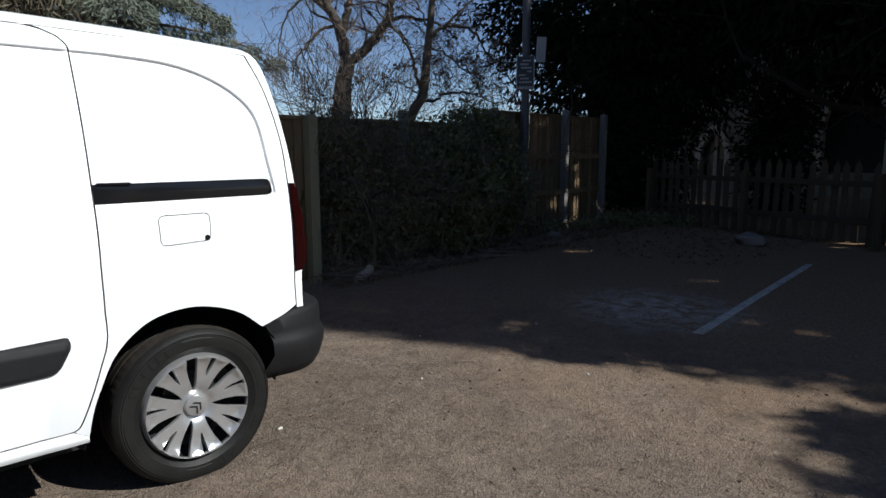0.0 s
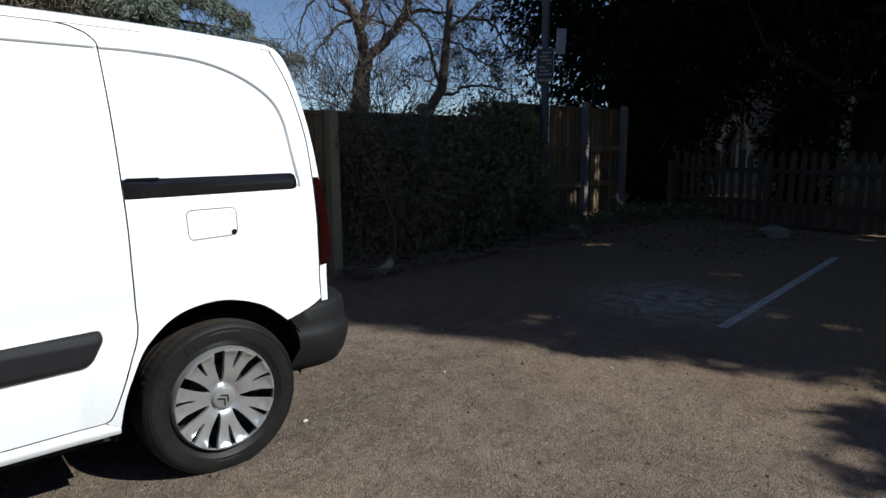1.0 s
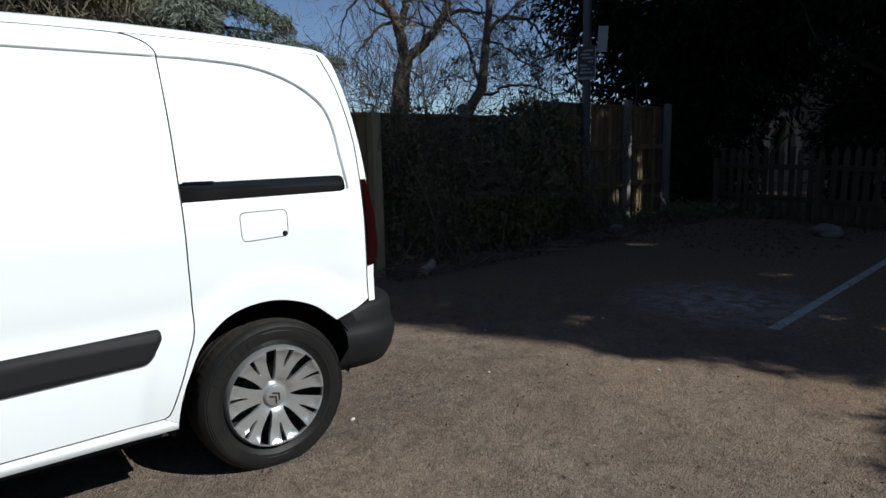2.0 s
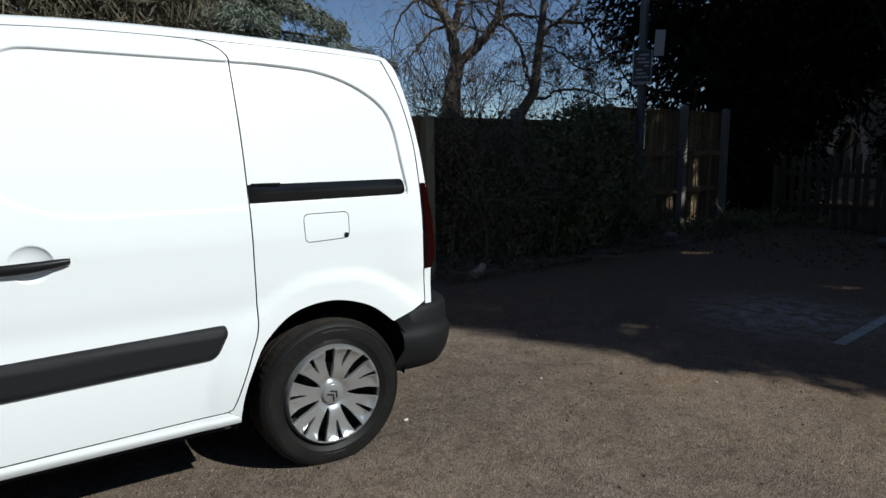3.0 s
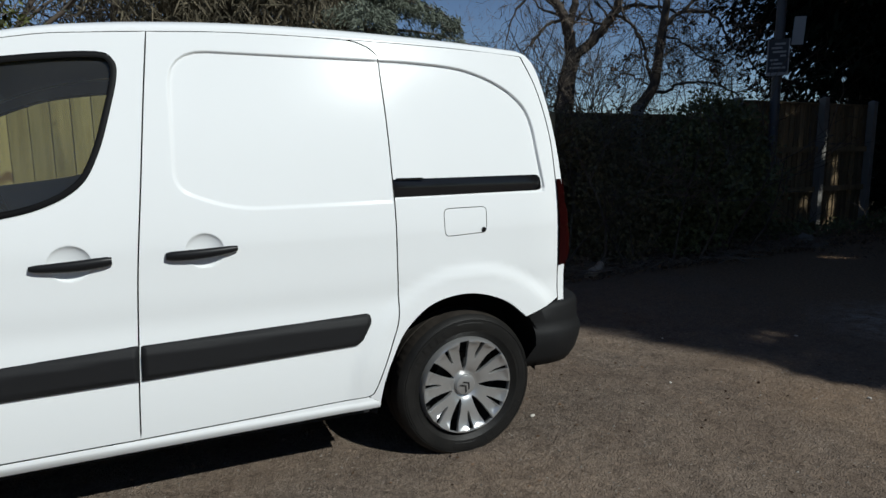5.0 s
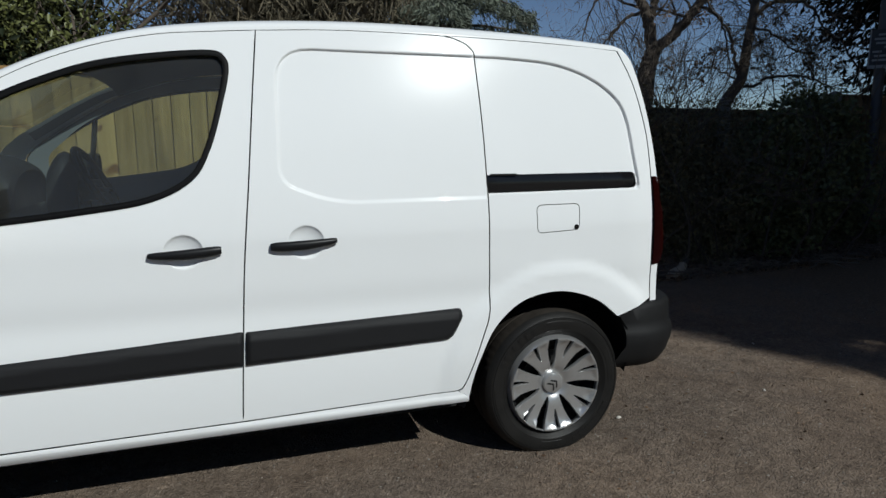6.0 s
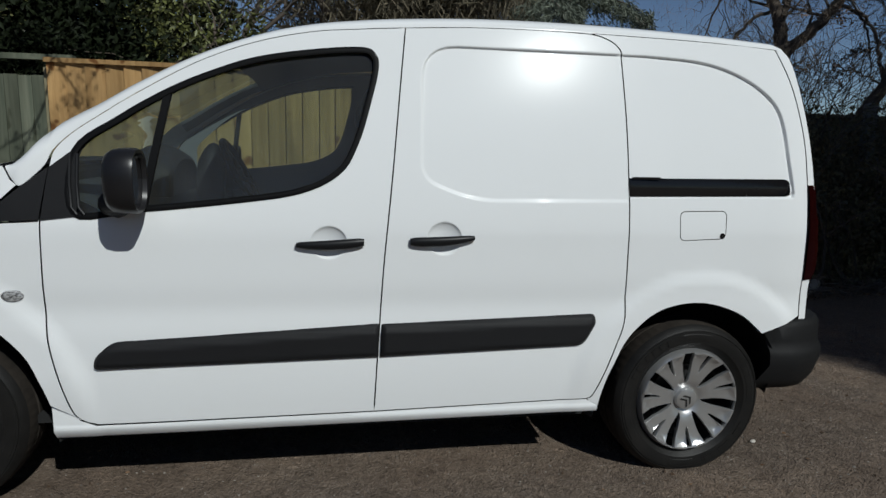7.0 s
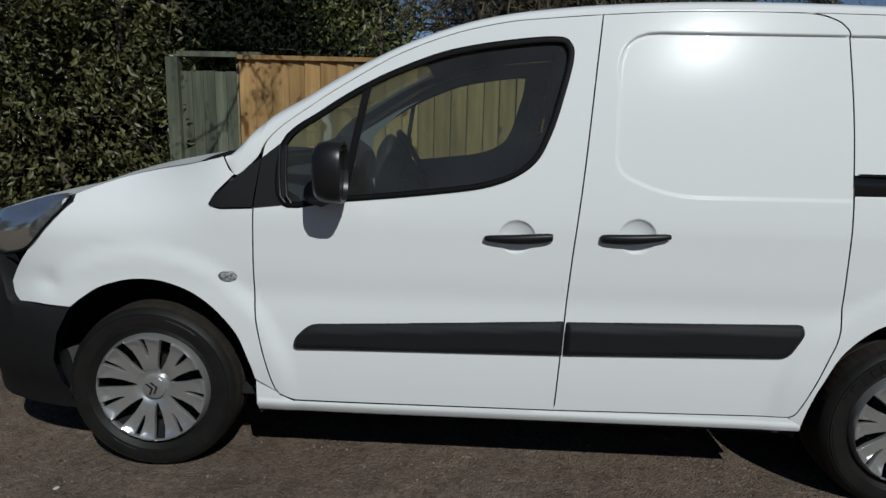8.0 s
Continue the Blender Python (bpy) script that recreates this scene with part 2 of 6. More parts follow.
def skin(x, z):
    x, z = np.asarray(x, float), np.asarray(z, float)
    y = 0.018 * bumped((0.5 - z) / 0.24, 2) + 0.162 * bumped((z - 0.95) / 0.7, 1.4)
    y = y + 0.012 * bumped((-1.9 - x) / 0.5, 2) * (x > -2.4) + 0.012 * (x <= -2.4) * (1 + 2 * (-2.4 - x) / 0.5)
    y = y + 0.36 * bumped((-2.95 - x) / 0.75, 2.4) + 0.6 * bumped((-3.3 - x) / 0.35, 2.2) + 0.03 * bumped((x - 0.28) / 0.2, 2)
    y = y + ease(-2.42, -2.85, x) * 0.15 * bumped((z - 0.86) / 0.24, 2)
    y = y + 0.05 * bumped((-1.3 - x) / 1.0, 2) * np.clip((z - 1.0) / 0.5, 0, 1) * (1 - ease(-2.3, -2.62, x))
    r = np.hypot(x - HUB_R[0], z - HUB_R[1])
    y = y - 0.014 * (1 - ease(0.475, 0.54, r)) * ease(0.2, 0.5, z)
    rf = np.hypot(x - HUB_F[0], z - HUB_F[1])
    y = y - 0.014 * (1 - ease(0.49, 0.57, rf)) * ease(0.2, 0.5, z)
    # shoulder crease at the foot of the panels and a soft hollow in the lower doors
    y = y + 0.006 * np.exp(-((z - 0.70) / 0.06) ** 2) * ease(0.40, 0.55, np.minimum(r, rf))
    shape = x.shape
    p = np.stack([x.ravel(), z.ravel()], 1)
    for poly, depth, w, lo, hi in ((RECESS_DOOR, 0.010, 0.008, -1.3, -0.318), (RECESS_QUARTER, 0.010, 0.006, -0.318, 0.6)):
        ok = (p[:, 0] > lo) & (p[:, 0] <= hi) & (p[:, 1] > 1.0)
        if ok.any():
            d = dist_to(poly, p[ok])
            sd = np.where(inside(poly, p[ok]), d, -d)
            add = np.zeros(len(p))
            rear = ease(-0.31, -0.12, p[ok, 0]) if lo > -1 else 0
            add[ok] = depth * ease(-w, w, sd) * (rear + (1 - rear) * (0.45 + 0.55 * ease(1.25, 1.6, p[ok, 1])))
            add[ok] += (0.005 + 0.004 * rear if lo > -1 else 0.005 * ease(1.5, 1.6, p[ok, 1])) * np.exp(-(sd / 0.0035) ** 2)
            y = y + add.reshape(shape)
    dent = np.exp(-((x + 3.10) / 0.05) ** 2 - ((z - 0.70) / 0.035) ** 2)
    y = y + 0.010 * dent
    for sx, sz, rx, rz in SCOOPS:
        q = np.hypot((x - sx) / rx, (z - sz) / rz)
        y = y + 0.020 * np.clip(1 - q * q, 0, 1) ** 0.7
    return y


def skin_mesh(name, outline, holes=(), step=0.03, off=0.0, flange=0.018, mirror=False, fine=(), fun=skin, tracks=()):
    """A pressed panel: the outline filled with a fine net laid on the skin, its edges turned inwards."""
    from mathutils.geometry import delaunay_2d_cdt
    loops = [list(outline)] + [list(h) for h in holes]
    dense = []
    for lp in loops:
        out = []
        for a, b in zip(lp, lp[1:] + lp[:1]):
            k = max(1, int(math.dist(a, b) / 0.03))
            out += [(a[0] + (b[0] - a[0]) * i / k, a[1] + (b[1] - a[1]) * i / k) for i in range(k)]
        dense.append(out)
    arr = np.array(dense[0])
    lo, hi = arr.min(0), arr.max(0)
    gx, gz = np.meshgrid(np.arange(lo[0], hi[0], step), np.arange(lo[1], hi[1], step))
    pts = np.stack([gx.ravel(), gz.ravel()], 1)
    for bx0, bx1, bz0, bz1, st in fine:
        fx, fz = np.meshgrid(np.arange(bx0, bx1, st), np.arange(bz0, bz1, st))
        pts = np.concatenate([pts, np.stack([fx.ravel(), fz.ravel()], 1)])
    for tr in tracks:
        q = np.array([p for a, b in zip(tr, tr[1:] + tr[:1]) for p in [(a[0] + (b[0] - a[0]) * i / max(1, int(math.dist(a, b) / 0.012)), a[1] + (b[1] - a[1]) * i / max(1, int(math.dist(a, b) / 0.012))) for i in range(max(1, int(math.dist(a, b) / 0.012)))]])
        pts = pts[dist_to(tr, pts) > 0.016]
        tang = np.roll(q, -1, 0) - np.roll(q, 1, 0)
        tang /= np.linalg.norm(tang, axis=1)[:, None] + 1e-9
        nn = np.stack([-tang[:, 1], tang[:, 0]], 1)
        pts = np.concatenate([pts] + [q + nn * o for o in (-0.013, -0.009, -0.006, -0.003, 0.0, 0.003, 0.006, 0.009, 0.013)])
    keep = inside(dense[0], pts) & (dist_to(dense[0], pts) > 0.005)
    for h in dense[1:]:
        keep &= ~inside(h, pts) & (dist_to(h, pts) > 0.005)
    pts = pts[keep]
    coords = [Vector(p) for lp in dense for p in lp] + [Vector(p) for p in pts]
    edges, k = [], 0
    for lp in dense:
        edges += [(k + i, k + (i + 1) % len(lp)) for i in range(len(lp))]
        k += len(lp)
    vs, _, fs, _, _, _ = delaunay_2d_cdt(coords, edges, [], 0, 1e-6)
    v2 = np.array([(p.x, p.y) for p in vs])
    tri = np.array([f for f in fs if len(f) == 3])
    mid = v2[tri].mean(1)
    keep = inside(dense[0], mid)
    for h in dense[1:]:
        keep &= ~inside(h, mid)
    tri = tri[keep]
    y = fun(v2[:, 0], v2[:, 1]) + off
    e = 0.003
    gx = (fun(v2[:, 0] + e, v2[:, 1]) - fun(v2[:, 0] - e, v2[:, 1])) / (2 * e)
    gz = (fun(v2[:, 0], v2[:, 1] + e) - fun(v2[:, 0], v2[:, 1] - e)) / (2 * e)
    nor = np.stack([gx, -np.ones(len(gx)), gz], 1)
    nor /= np.linalg.norm(nor, axis=1)[:, None]
    verts = np.stack([v2[:, 0], y, v2[:, 1]], 1)
    a, b, c = (verts[tri[:, i]] for i in range(3))
    flip = np.cross(b - a, c - a)[:, 1] > 0
    tri[flip] = tri[flip][:, ::-1]
    rim_v, rim_f, rim_n = [], [], []
    k = len(verts)
    for lp in dense:
        q = np.array(lp)
        yy = fun(q[:, 0], q[:, 1]) + off
        t = np.roll(q, -1, 0) - np.roll(q, 1, 0)
        t /= np.linalg.norm(t, axis=1)[:, None] + 1e-9
        m = len(q)
        area = np.sum(q[:, 0] * np.roll(q[:, 1], -1) - np.roll(q[:, 0], -1) * q[:, 1])
        sgn = (1 if area > 0 else -1) * (1 if lp is dense[0] else -1)
        for dy in (0, flange):
            rim_v += [(q[i, 0], yy[i] + dy, q[i, 1]) for i in range(m)]
            rim_n += [(sgn * t[i, 1], 0, -sgn * t[i, 0]) for i in range(m)]
        for i in range(m):
            j = (i + 1) % m
            f = (k + i, k + j, k + m + j, k + m + i)
            rim_f.append(f if sgn > 0 else f[::-1])
        k += 2 * m
    allv = np.concatenate([verts, np.array(rim_v)]) if flange else verts
    alln = np.concatenate([nor, np.array(rim_n)]) if flange else nor
    faces = [tuple(int(i) for i in f) for f in tri] + (rim_f if flange else [])
    if mirror:
        allv = allv * (1, -1, 1) + (0, 2 * YC, 0)
        alln = alln * (1, -1, 1)
        faces = [f[::-1] for f in faces]
    me = bpy.data.meshes.new(name)
    me.from_pydata([tuple(p) for p in allv], [], faces)
    me.shade_smooth()
    me.normals_split_custom_set_from_vertices([tuple(n) for n in alln])
    return me


# outlines of the panels, (x, z)
SEAM_F = curve([(-2.317, 1.005), (-2.321, 0.74), (-2.310, 0.575), (-2.265, 0.375), (-2.232, 0.322), (-2.183, 0.301)])
SEAM_B = curve([(-1.250, 0.307), (-1.243, 0.449), (-1.232, 0.638), (-1.216, 0.881), (-1.187, 1.171), (-1.159, 1.46), (-1.136, 1.679)])
TOP_F = curve([(-1.136, 1.679), (-1.299, 1.666), (-1.461, 1.649), (-1.65, 1.605), (-1.843, 1.529), (-2.035, 1.418), (-2.134, 1.352), (-2.229, 1.284), (-2.282, 1.228), (-2.295, 1.181)])
SEAM_S = curve([(-0.32, 1.611), (-0.316, 1.399), (-0.315, 1.161), (-0.314, 0.89), (-0.314, 0.65), (-0.345, 0.53), (-0.410, 0.352), (-0.440, 0.322)])
TOP_S = curve([(-1.136, 1.679), (-0.842, 1.694), (-0.477, 1.693), (-0.373, 1.673), (-0.33, 1.641), (-0.32, 1.611)])
WINDOW = curve([(-2.224, 1.02), (-2.227, 1.226), (-2.089, 1.339), (-1.934, 1.435), (-1.796, 1.499), (-1.648, 1.551), (-1.459, 1.585), (-1.29, 1.6), (-1.243, 1.577), (-1.235, 1.527),
                (-1.259, 1.421), (-1.305, 1.27), (-1.367, 1.166), (-1.498, 1.098), (-1.707, 1.064), (-2.015, 1.032)], 5, True)
ARCH_R = curve([(-0.392, 0.272), (-0.375, 0.37), (-0.345, 0.46), (-0.285, 0.575), (-0.170, 0.668), (-0.01, 0.694), (0.150, 0.650), (0.262, 0.566)])
ARCH_F = curve([(-2.327, 0.379), (-2.350, 0.455), (-2.400, 0.564), (-2.512, 0.672), (-2.640, 0.725), (-2.763, 0.731), (-2.880, 0.701), (-2.952, 0.660), (-3.013, 0.615)])
Q_EDGE = curve([(0.440, 0.625), (0.434, 0.942), (0.433, 1.176), (0.425, 1.339), (0.385, 1.527), (0.324, 1.667)])
ROOF_Z = [(-2.425, 1.167), (-2.404, 1.131), (-2.381, 1.111), (-2.341, 1.143), (-2.307, 1.181), (-2.285, 1.228), (-2.229, 1.284), (-2.134, 1.352), (-2.035, 1.418), (-1.843, 1.529), (-1.65, 1.605), (-1.461, 1.649), (-1.299, 1.666), (-1.136, 1.679), (-0.842, 1.694), (-0.457, 1.694), (-0.012, 1.685), (0.324, 1.667)]


def gap(loop, d=0.0025):
    """Shrinks a closed outline by d, for the joint between panels."""
    q = np.array(loop)
    t = np.roll(q, -1, 0) - np.roll(q, 1, 0)
    t /= np.linalg.norm(t, axis=1)[:, None] + 1e-9
    area = np.sum(q[:, 0] * np.roll(q[:, 1], -1) - np.roll(q[:, 0], -1) * q[:, 1])
    n = np.stack([-t[:, 1], t[:, 0]], 1) * (1 if area > 0 else -1)
    return [tuple(p) for p in q + n * d]


# ---- the van ----
van = thing("van", "white panel van parked on gravelly tarmac", "van")


def both(name, outline, material, holes=(), label="", parents=None, **kw):
    """The same panel on the near and the far side."""
    made = []
    for k in (0, 1):
        me = skin_mesh(name, outline, holes, mirror=bool(k), **kw)
        made.append(part(name, me, material, parents[k] if parents else van, label))
    return made


def pair(name, build, material, label="", parents=None, smooth=True, angle=40):
    made = []
    for k in (0, 1):
        mb = build()
        if k:
            mb.mirror(YC)
        made.append(part(name, mb, material, parents[k] if parents else van, label, smooth, angle))
    return made


A_FOOT = [(-2.295, 1.181), (-2.303, 1.101), (-2.317, 1.005)]
door_loop = gap(chain(SEAM_F, SEAM_B, TOP_F, A_FOOT))
front_doors = both("front_door", door_loop, M_WHITE, [WINDOW], "white front door, shut", step=0.025,
                   fine=((-1.48, -1.33, 0.86, 1.0, 0.004),))
slide_loop = gap(chain([(-1.250, 0.307)], SEAM_B, TOP_S, SEAM_S))
sliding_doors = both("sliding_door", slide_loop, M_WHITE, (), "white sliding side door with a pressed panel, shut", step=0.022,
                     fine=((-1.08, -0.94, 0.87, 1.01, 0.004),), tracks=(RECESS_DOOR,))
RAIL = rounded([(-0.313, 1.163), (0.354, 1.167), (0.36, 1.101), (-0.315, 1.095)], [0, 0.028, 0.028, 0])
FLAP = rounded([(-0.114, 1.045), (0.079, 1.047), (0.076, 0.940), (-0.112, 0.932)], 0.025)
quarter_loop = gap(chain(SEAM_S[::-1], TOP_S[::-1][:19], [(-0.408, 1.694), (-0.16, 1.689), (-0.012, 1.685), (0.186, 1.677), (0.322, 1.667)], Q_EDGE[::-1], [(0.40, 0.610)], ARCH_R[::-1]))
both("rear_side_panel", quarter_loop, M_WHITE, [RAIL, FLAP], "white rear side panel with a blanked window pressing", step=0.024,
                tracks=(RECESS_QUARTER,), flange=0.03)
both("fuel_flap", gap(FLAP, 0.003), M_WHITE, (), "round-cornered fuel flap", flange=0.012)
both("sliding_door_rail", gap(RAIL, 0.001), M_GLOSSBLACK, (), "black sliding door rail", off=0.004, flange=0.02, fun=lambda x, z: skin(x, np.maximum(z, 1.135)) + 0.006 * ease(1.12, 1.10, z))
sill_loop = gap(chain([(-2.327, 0.377), (-2.272, 0.379), (-2.240, 0.321), (-2.190, 0.300), (-1.250, 0.3065), (-0.442, 0.3215), (-0.40, 0.298), (-0.392, 0.268), (-1.408, 0.259), (-2.326, 0.251)]), 0.001)
both("sill", sill_loop, M_WHITE, (), "", flange=0.06, step=0.008, fun=lambda x, z: skin(x, np.full_like(z, 0.31)) - 0.004 + 0.003 * ease(0.292, 0.305, z) + 0.035 * bumped((0.292 - z) / 0.05, 1.6))
# added white strip close behind the seam, so the gap reads grey, not black
both("door_step", [(-2.16, 0.288), (-2.16, 0.314), (-1.25, 0.320), (-0.46, 0.335), (-0.45, 0.311), (-1.25, 0.296)], M_WHITE, (), "white strip added behind the lower door seam to lighten it", off=0.007, flange=0.0)
WING_TOP = curve([(-3.013, 1.022), (-2.95, 1.050), (-2.845, 1.088), (-2.72, 1.117), (-2.595, 1.138), (-2.512, 1.155), (-2.432, 1.174)])
TRI = rounded([(-2.319, 1.003), (-2.462, 0.996), (-2.484, 1.008), (-2.462, 1.038), (-2.381, 1.109), (-2.295, 1.173)], [0, 0.02, 0.013, 0.02, 0.0, 0])
wing_loop = gap(chain(ARCH_F, curve([(-3.08, 0.617), (-3.153, 0.618), (-3.255, 0.614), (-3.291, 0.630), (-3.298, 0.660), (-3.254, 0.735), (-3.180, 0.822), (-3.086, 0.916), (-3.012, 1.003)]), WING_TOP,
                      [(-2.408, 1.130), (-2.389, 1.112), (-2.455, 1.046), (-2.470, 1.022), (-2.462, 1.000), (-2.435, 0.994), (-2.322, 1.000)], SEAM_F[:25]))
both("front_wing", wing_loop, M_WHITE, (), "white front wing", flange=0.03)
both("corner_cover", gap(TRI, 0.002), M_BLACK, (), "black plastic corner cover", off=-0.003, flange=0.016)
COVER = rounded([(-2.314, 1.003), (-2.295, 1.171), (-2.231, 1.222), (-2.21, 1.215), (-2.204, 1.016)], [0.004, 0.01, 0.004, 0, 0])
both("mirror_base", COVER, M_BLACK, (), "black plastic mirror base", front_doors, off=-0.004, flange=0.016)


# roof, pillars, windscreen and bonnet are nets drawn from the side seam to the middle
def along(table, x):
    a = np.array(table)
    o = np.argsort(a[:, 0])
    return float(np.interp(x, a[o, 0], a[o, 1]))


ROOF_EDGE = curve(ROOF_Z, 6)
MID_Z = curve([(-2.746, 1.061), (-2.455, 1.160), (-2.425, 1.180), (-2.378, 1.258), (-2.293, 1.345), (-1.994, 1.525), (-1.697, 1.651), (-1.45, 1.717), (-1.102, 1.758), (-0.608, 1.774), (-0.111, 1.76), (0.344, 1.727), (0.482, 1.71)], 6)


def roof_point(x, s, power=2.5):
    z0, z1 = along(ROOF_EDGE, x), along(MID_Z, x)
    power = power + 1.5 * float(ease(-2.15, -2.40, x))
    y0 = float(skin(np.array([x]), np.array([z0]))[0])
    return (x, y0 + (YC - y0) * s, z0 + (z1 - z0) * (1 - (1 - s) ** power) ** (1 / power))


S_SIDE = [0, 0.004, 0.012, 0.025, 0.045, 0.07, 0.10, 0.14, 0.18]
XS = [p[0] for p in ROOF_EDGE]
x_head = -1.80
roof = MB()
full = S_SIDE + [0.25, 0.35, 0.5, 0.7, 0.85, 1.0]
mirrored = [2 - s for s in full[:-1]][::-1]


def roof_row(x, ss):
    return [roof_point(x, s) if s <= 1 else (lambda p: (p[0], 2 * YC - p[1], p[2]))(roof_point(x, 2 - s)) for s in ss]


roof.grid([roof_row(x, full + mirrored) for x in sorted(set([x_head] + [x for x in XS if x >= x_head]))])
part("roof", roof, M_WHITE, van, "white steel roof", True, 60)
pair("windscreen_pillar", lambda: MB().grid([roof_row(x, S_SIDE) for x in sorted(set([x_head] + [x for x in XS if x <= x_head]))]), M_WHITE, angle=60)
screen = MB().grid([roof_row(x, full[8:] + mirrored[:-8]) for x in sorted(set([x_head] + [x for x in XS if x <= x_head]))])
part("windscreen", screen, M_GLASS, van, "clear windscreen", True, 60).visible_shadow = False

BON_EDGE = curve([(-3.56, 0.87), (-3.40, 0.930), (-3.20, 0.983), (-3.013, 1.024), (-2.95, 1.052), (-2.845, 1.090), (-2.72, 1.119), (-2.60, 1.139), (-2.52, 1.155)], 5)


BON_S = [0, 0.01, 0.03, 0.07, 0.13, 0.25, 0.5, 1.0]


def bonnet_row(x):
    z0 = along(BON_EDGE, x)
    y0 = float(skin(np.array([x]), np.array([z0]))[0])
    ss = BON_S
    near = [(x, y0 + 0.02, z0 - 0.03)] + [(x - 0.13 * s, y0 + (YC - y0) * s, z0 + 0.022 * (1 - (1 - s) ** 3.0)) for s in ss]
    return near + [(a, 2 * YC - b, c) for a, b, c in near[:-1][::-1]]


part("bonnet", MB().grid([bonnet_row(p[0]) for p in BON_EDGE]), M_WHITE, van, "white bonnet", True, 60)
screen_foot = roof_row(-2.43, BON_S + [2 - v for v in BON_S[:-1][::-1]])
screen_foot = [(-2.43, screen_foot[0][1] + 0.02, screen_foot[0][2] - 0.03)] + screen_foot + [(-2.43, screen_foot[-1][1] - 0.02, screen_foot[-1][2] - 0.03)]
bonnet_end = bonnet_row(-2.52)
cowl = MB().grid([[(q[0] - 0.004, q[1], q[2] - 0.004) for q in bonnet_end], [((p[0] + q[0]) / 2, (p[1] + q[1]) / 2, (p[2] + q[2]) / 2 - 0.030) for p, q in zip(bonnet_end, screen_foot)], [(q[0] + 0.01, q[1], q[2] - 0.002) for q in screen_foot]])
part("wiper_cowl", cowl, M_BLACK, van, "black plastic scuttle below the windscreen")


# rear: doors, lamps, bumper
REAR_X = curve([(0.337, 1.667), (0.396, 1.633), (0.44, 1.471), (0.465, 1.295), (0.476, 1.13), (0.484, 0.90), (0.484, 0.60)], 5)


def rear_row(p):
    x, z = p
    y0 = float(skin(np.array([x - 0.03]), np.array([z]))[0])
    xi = along([(q[1], q[0]) for q in Q_EDGE], z) + 0.005
    pts = [(xi, float(skin(np.array([xi]), np.array([z]))[0]) + 0.002, z), (x - 0.006, y0 + 0.006, z), (x, y0 + 0.02, z)]
    for s in (0.1, 0.3, 0.6, 1.0):
        pts.append((x + 0.075 * (1 - (1 - s) ** 2), y0 + 0.02 + (YC - y0 - 0.02) * s, z + (0.06 * (1 - (1 - s) ** 2) if z > 1.63 else 0)))
    return pts + [(a, 2 * YC - b, c) for a, b, c in pts[:-1][::-1]]


part("rear_door", MB().grid([rear_row(p) for p in REAR_X]), M_WHITE, van, "white rear doors, shut", True, 50)
edge = roof_row(0.324, full + mirrored)
bulge = [1 - abs(1 - v) ** 2 for v in full + mirrored]
part("roof_rear", MB().grid([edge] + [[(q[0] + dx + cx * w, q[1] + (0.004 if q[1] < YC else -0.004), q[2] - dz) for q, w in zip(edge, bulge)] for dx, cx, dz in ((0.034, 0.06, 0.010), (0.060, 0.08, 0.032), (0.075, 0.09, 0.075))]), M_WHITE, van, "", True, 60)


def tail_lamp():
    rows = []
    for z in np.linspace(0.772, 1.145, 9):
        xi = along([(q[1], q[0]) for q in Q_EDGE], z) + 0.006
        xo = along([(q[1], q[0]) for q in REAR_X], z) + 0.004
        y0 = float(skin(np.array([xi]), np.array([z]))[0])
        bulge = 0.006 * math.sin(math.pi * (z - 0.772) / 0.373)
        rows.append([(xi, y0 + 0.006, z), (xi, y0 - 0.004 - bulge, z), (xo, y0 + 0.012, z), (xo + 0.008, y0 + 0.06, z), (xo + 0.010, y0 + 0.15, z), (xo - 0.01, y0 + 0.16, z)])
    return MB().grid(rows)


def tail_lens():
    rows = []
    for z in np.linspace(0.785, 1.06, 15):
        xo = along([(q[1], q[0]) for q in REAR_X], z) + 0.003
        y0 = float(skin(np.array([xo - 0.04]), np.array([z]))[0])
        out = 0.008 + 0.016 * float(ease(1.06, 1.0, z)) + 0.010 * float(ease(0.94, 0.90, z)) - 0.014 * float(ease(0.82, 0.785, z))
        rows.append([(xo - 0.006, y0 + 0.012, z), (xo + out * 0.7, y0 + 0.022, z), (xo + out, y0 + 0.04, z), (xo + out + 0.004, y0 + 0.09, z), (xo + 0.004, y0 + 0.14, z)])
    return MB().grid(rows)


lamps = pair("tail_lamp", tail_lamp, M_RED, "dark red tail lamp")
pair("lens", tail_lens, M_LENS, "dark red stepped lens", lamps)


def bumper(path, rows, lap=0.0, arch=None, hollow=()):
    """A skirt along a plan path (x, y); rows give height and how far it stands out along the path's own normal;
    hollow: how far its ends, at x = arch, are cut back for the wheel at each height."""
    p = np.array(path)
    t = np.gradient(p, axis=0)
    t /= np.linalg.norm(t, axis=1)[:, None]
    n = np.stack([t[:, 1], -t[:, 0]], 1)
    def cut(x, z):
        return along(hollow, z) * max(0.0, 1 - abs(x - arch) / 0.16) if hollow else 0.0

    return MB().grid([[(q[0] + m[0] * d + cut(q[0], z), q[1] + m[1] * d, z + (zz if k < 3 else 0)) for q, m, zz in zip(p, n, lap if hasattr(lap, "__len__") else [lap] * len(p))] for k, (z, d) in enumerate(rows)])


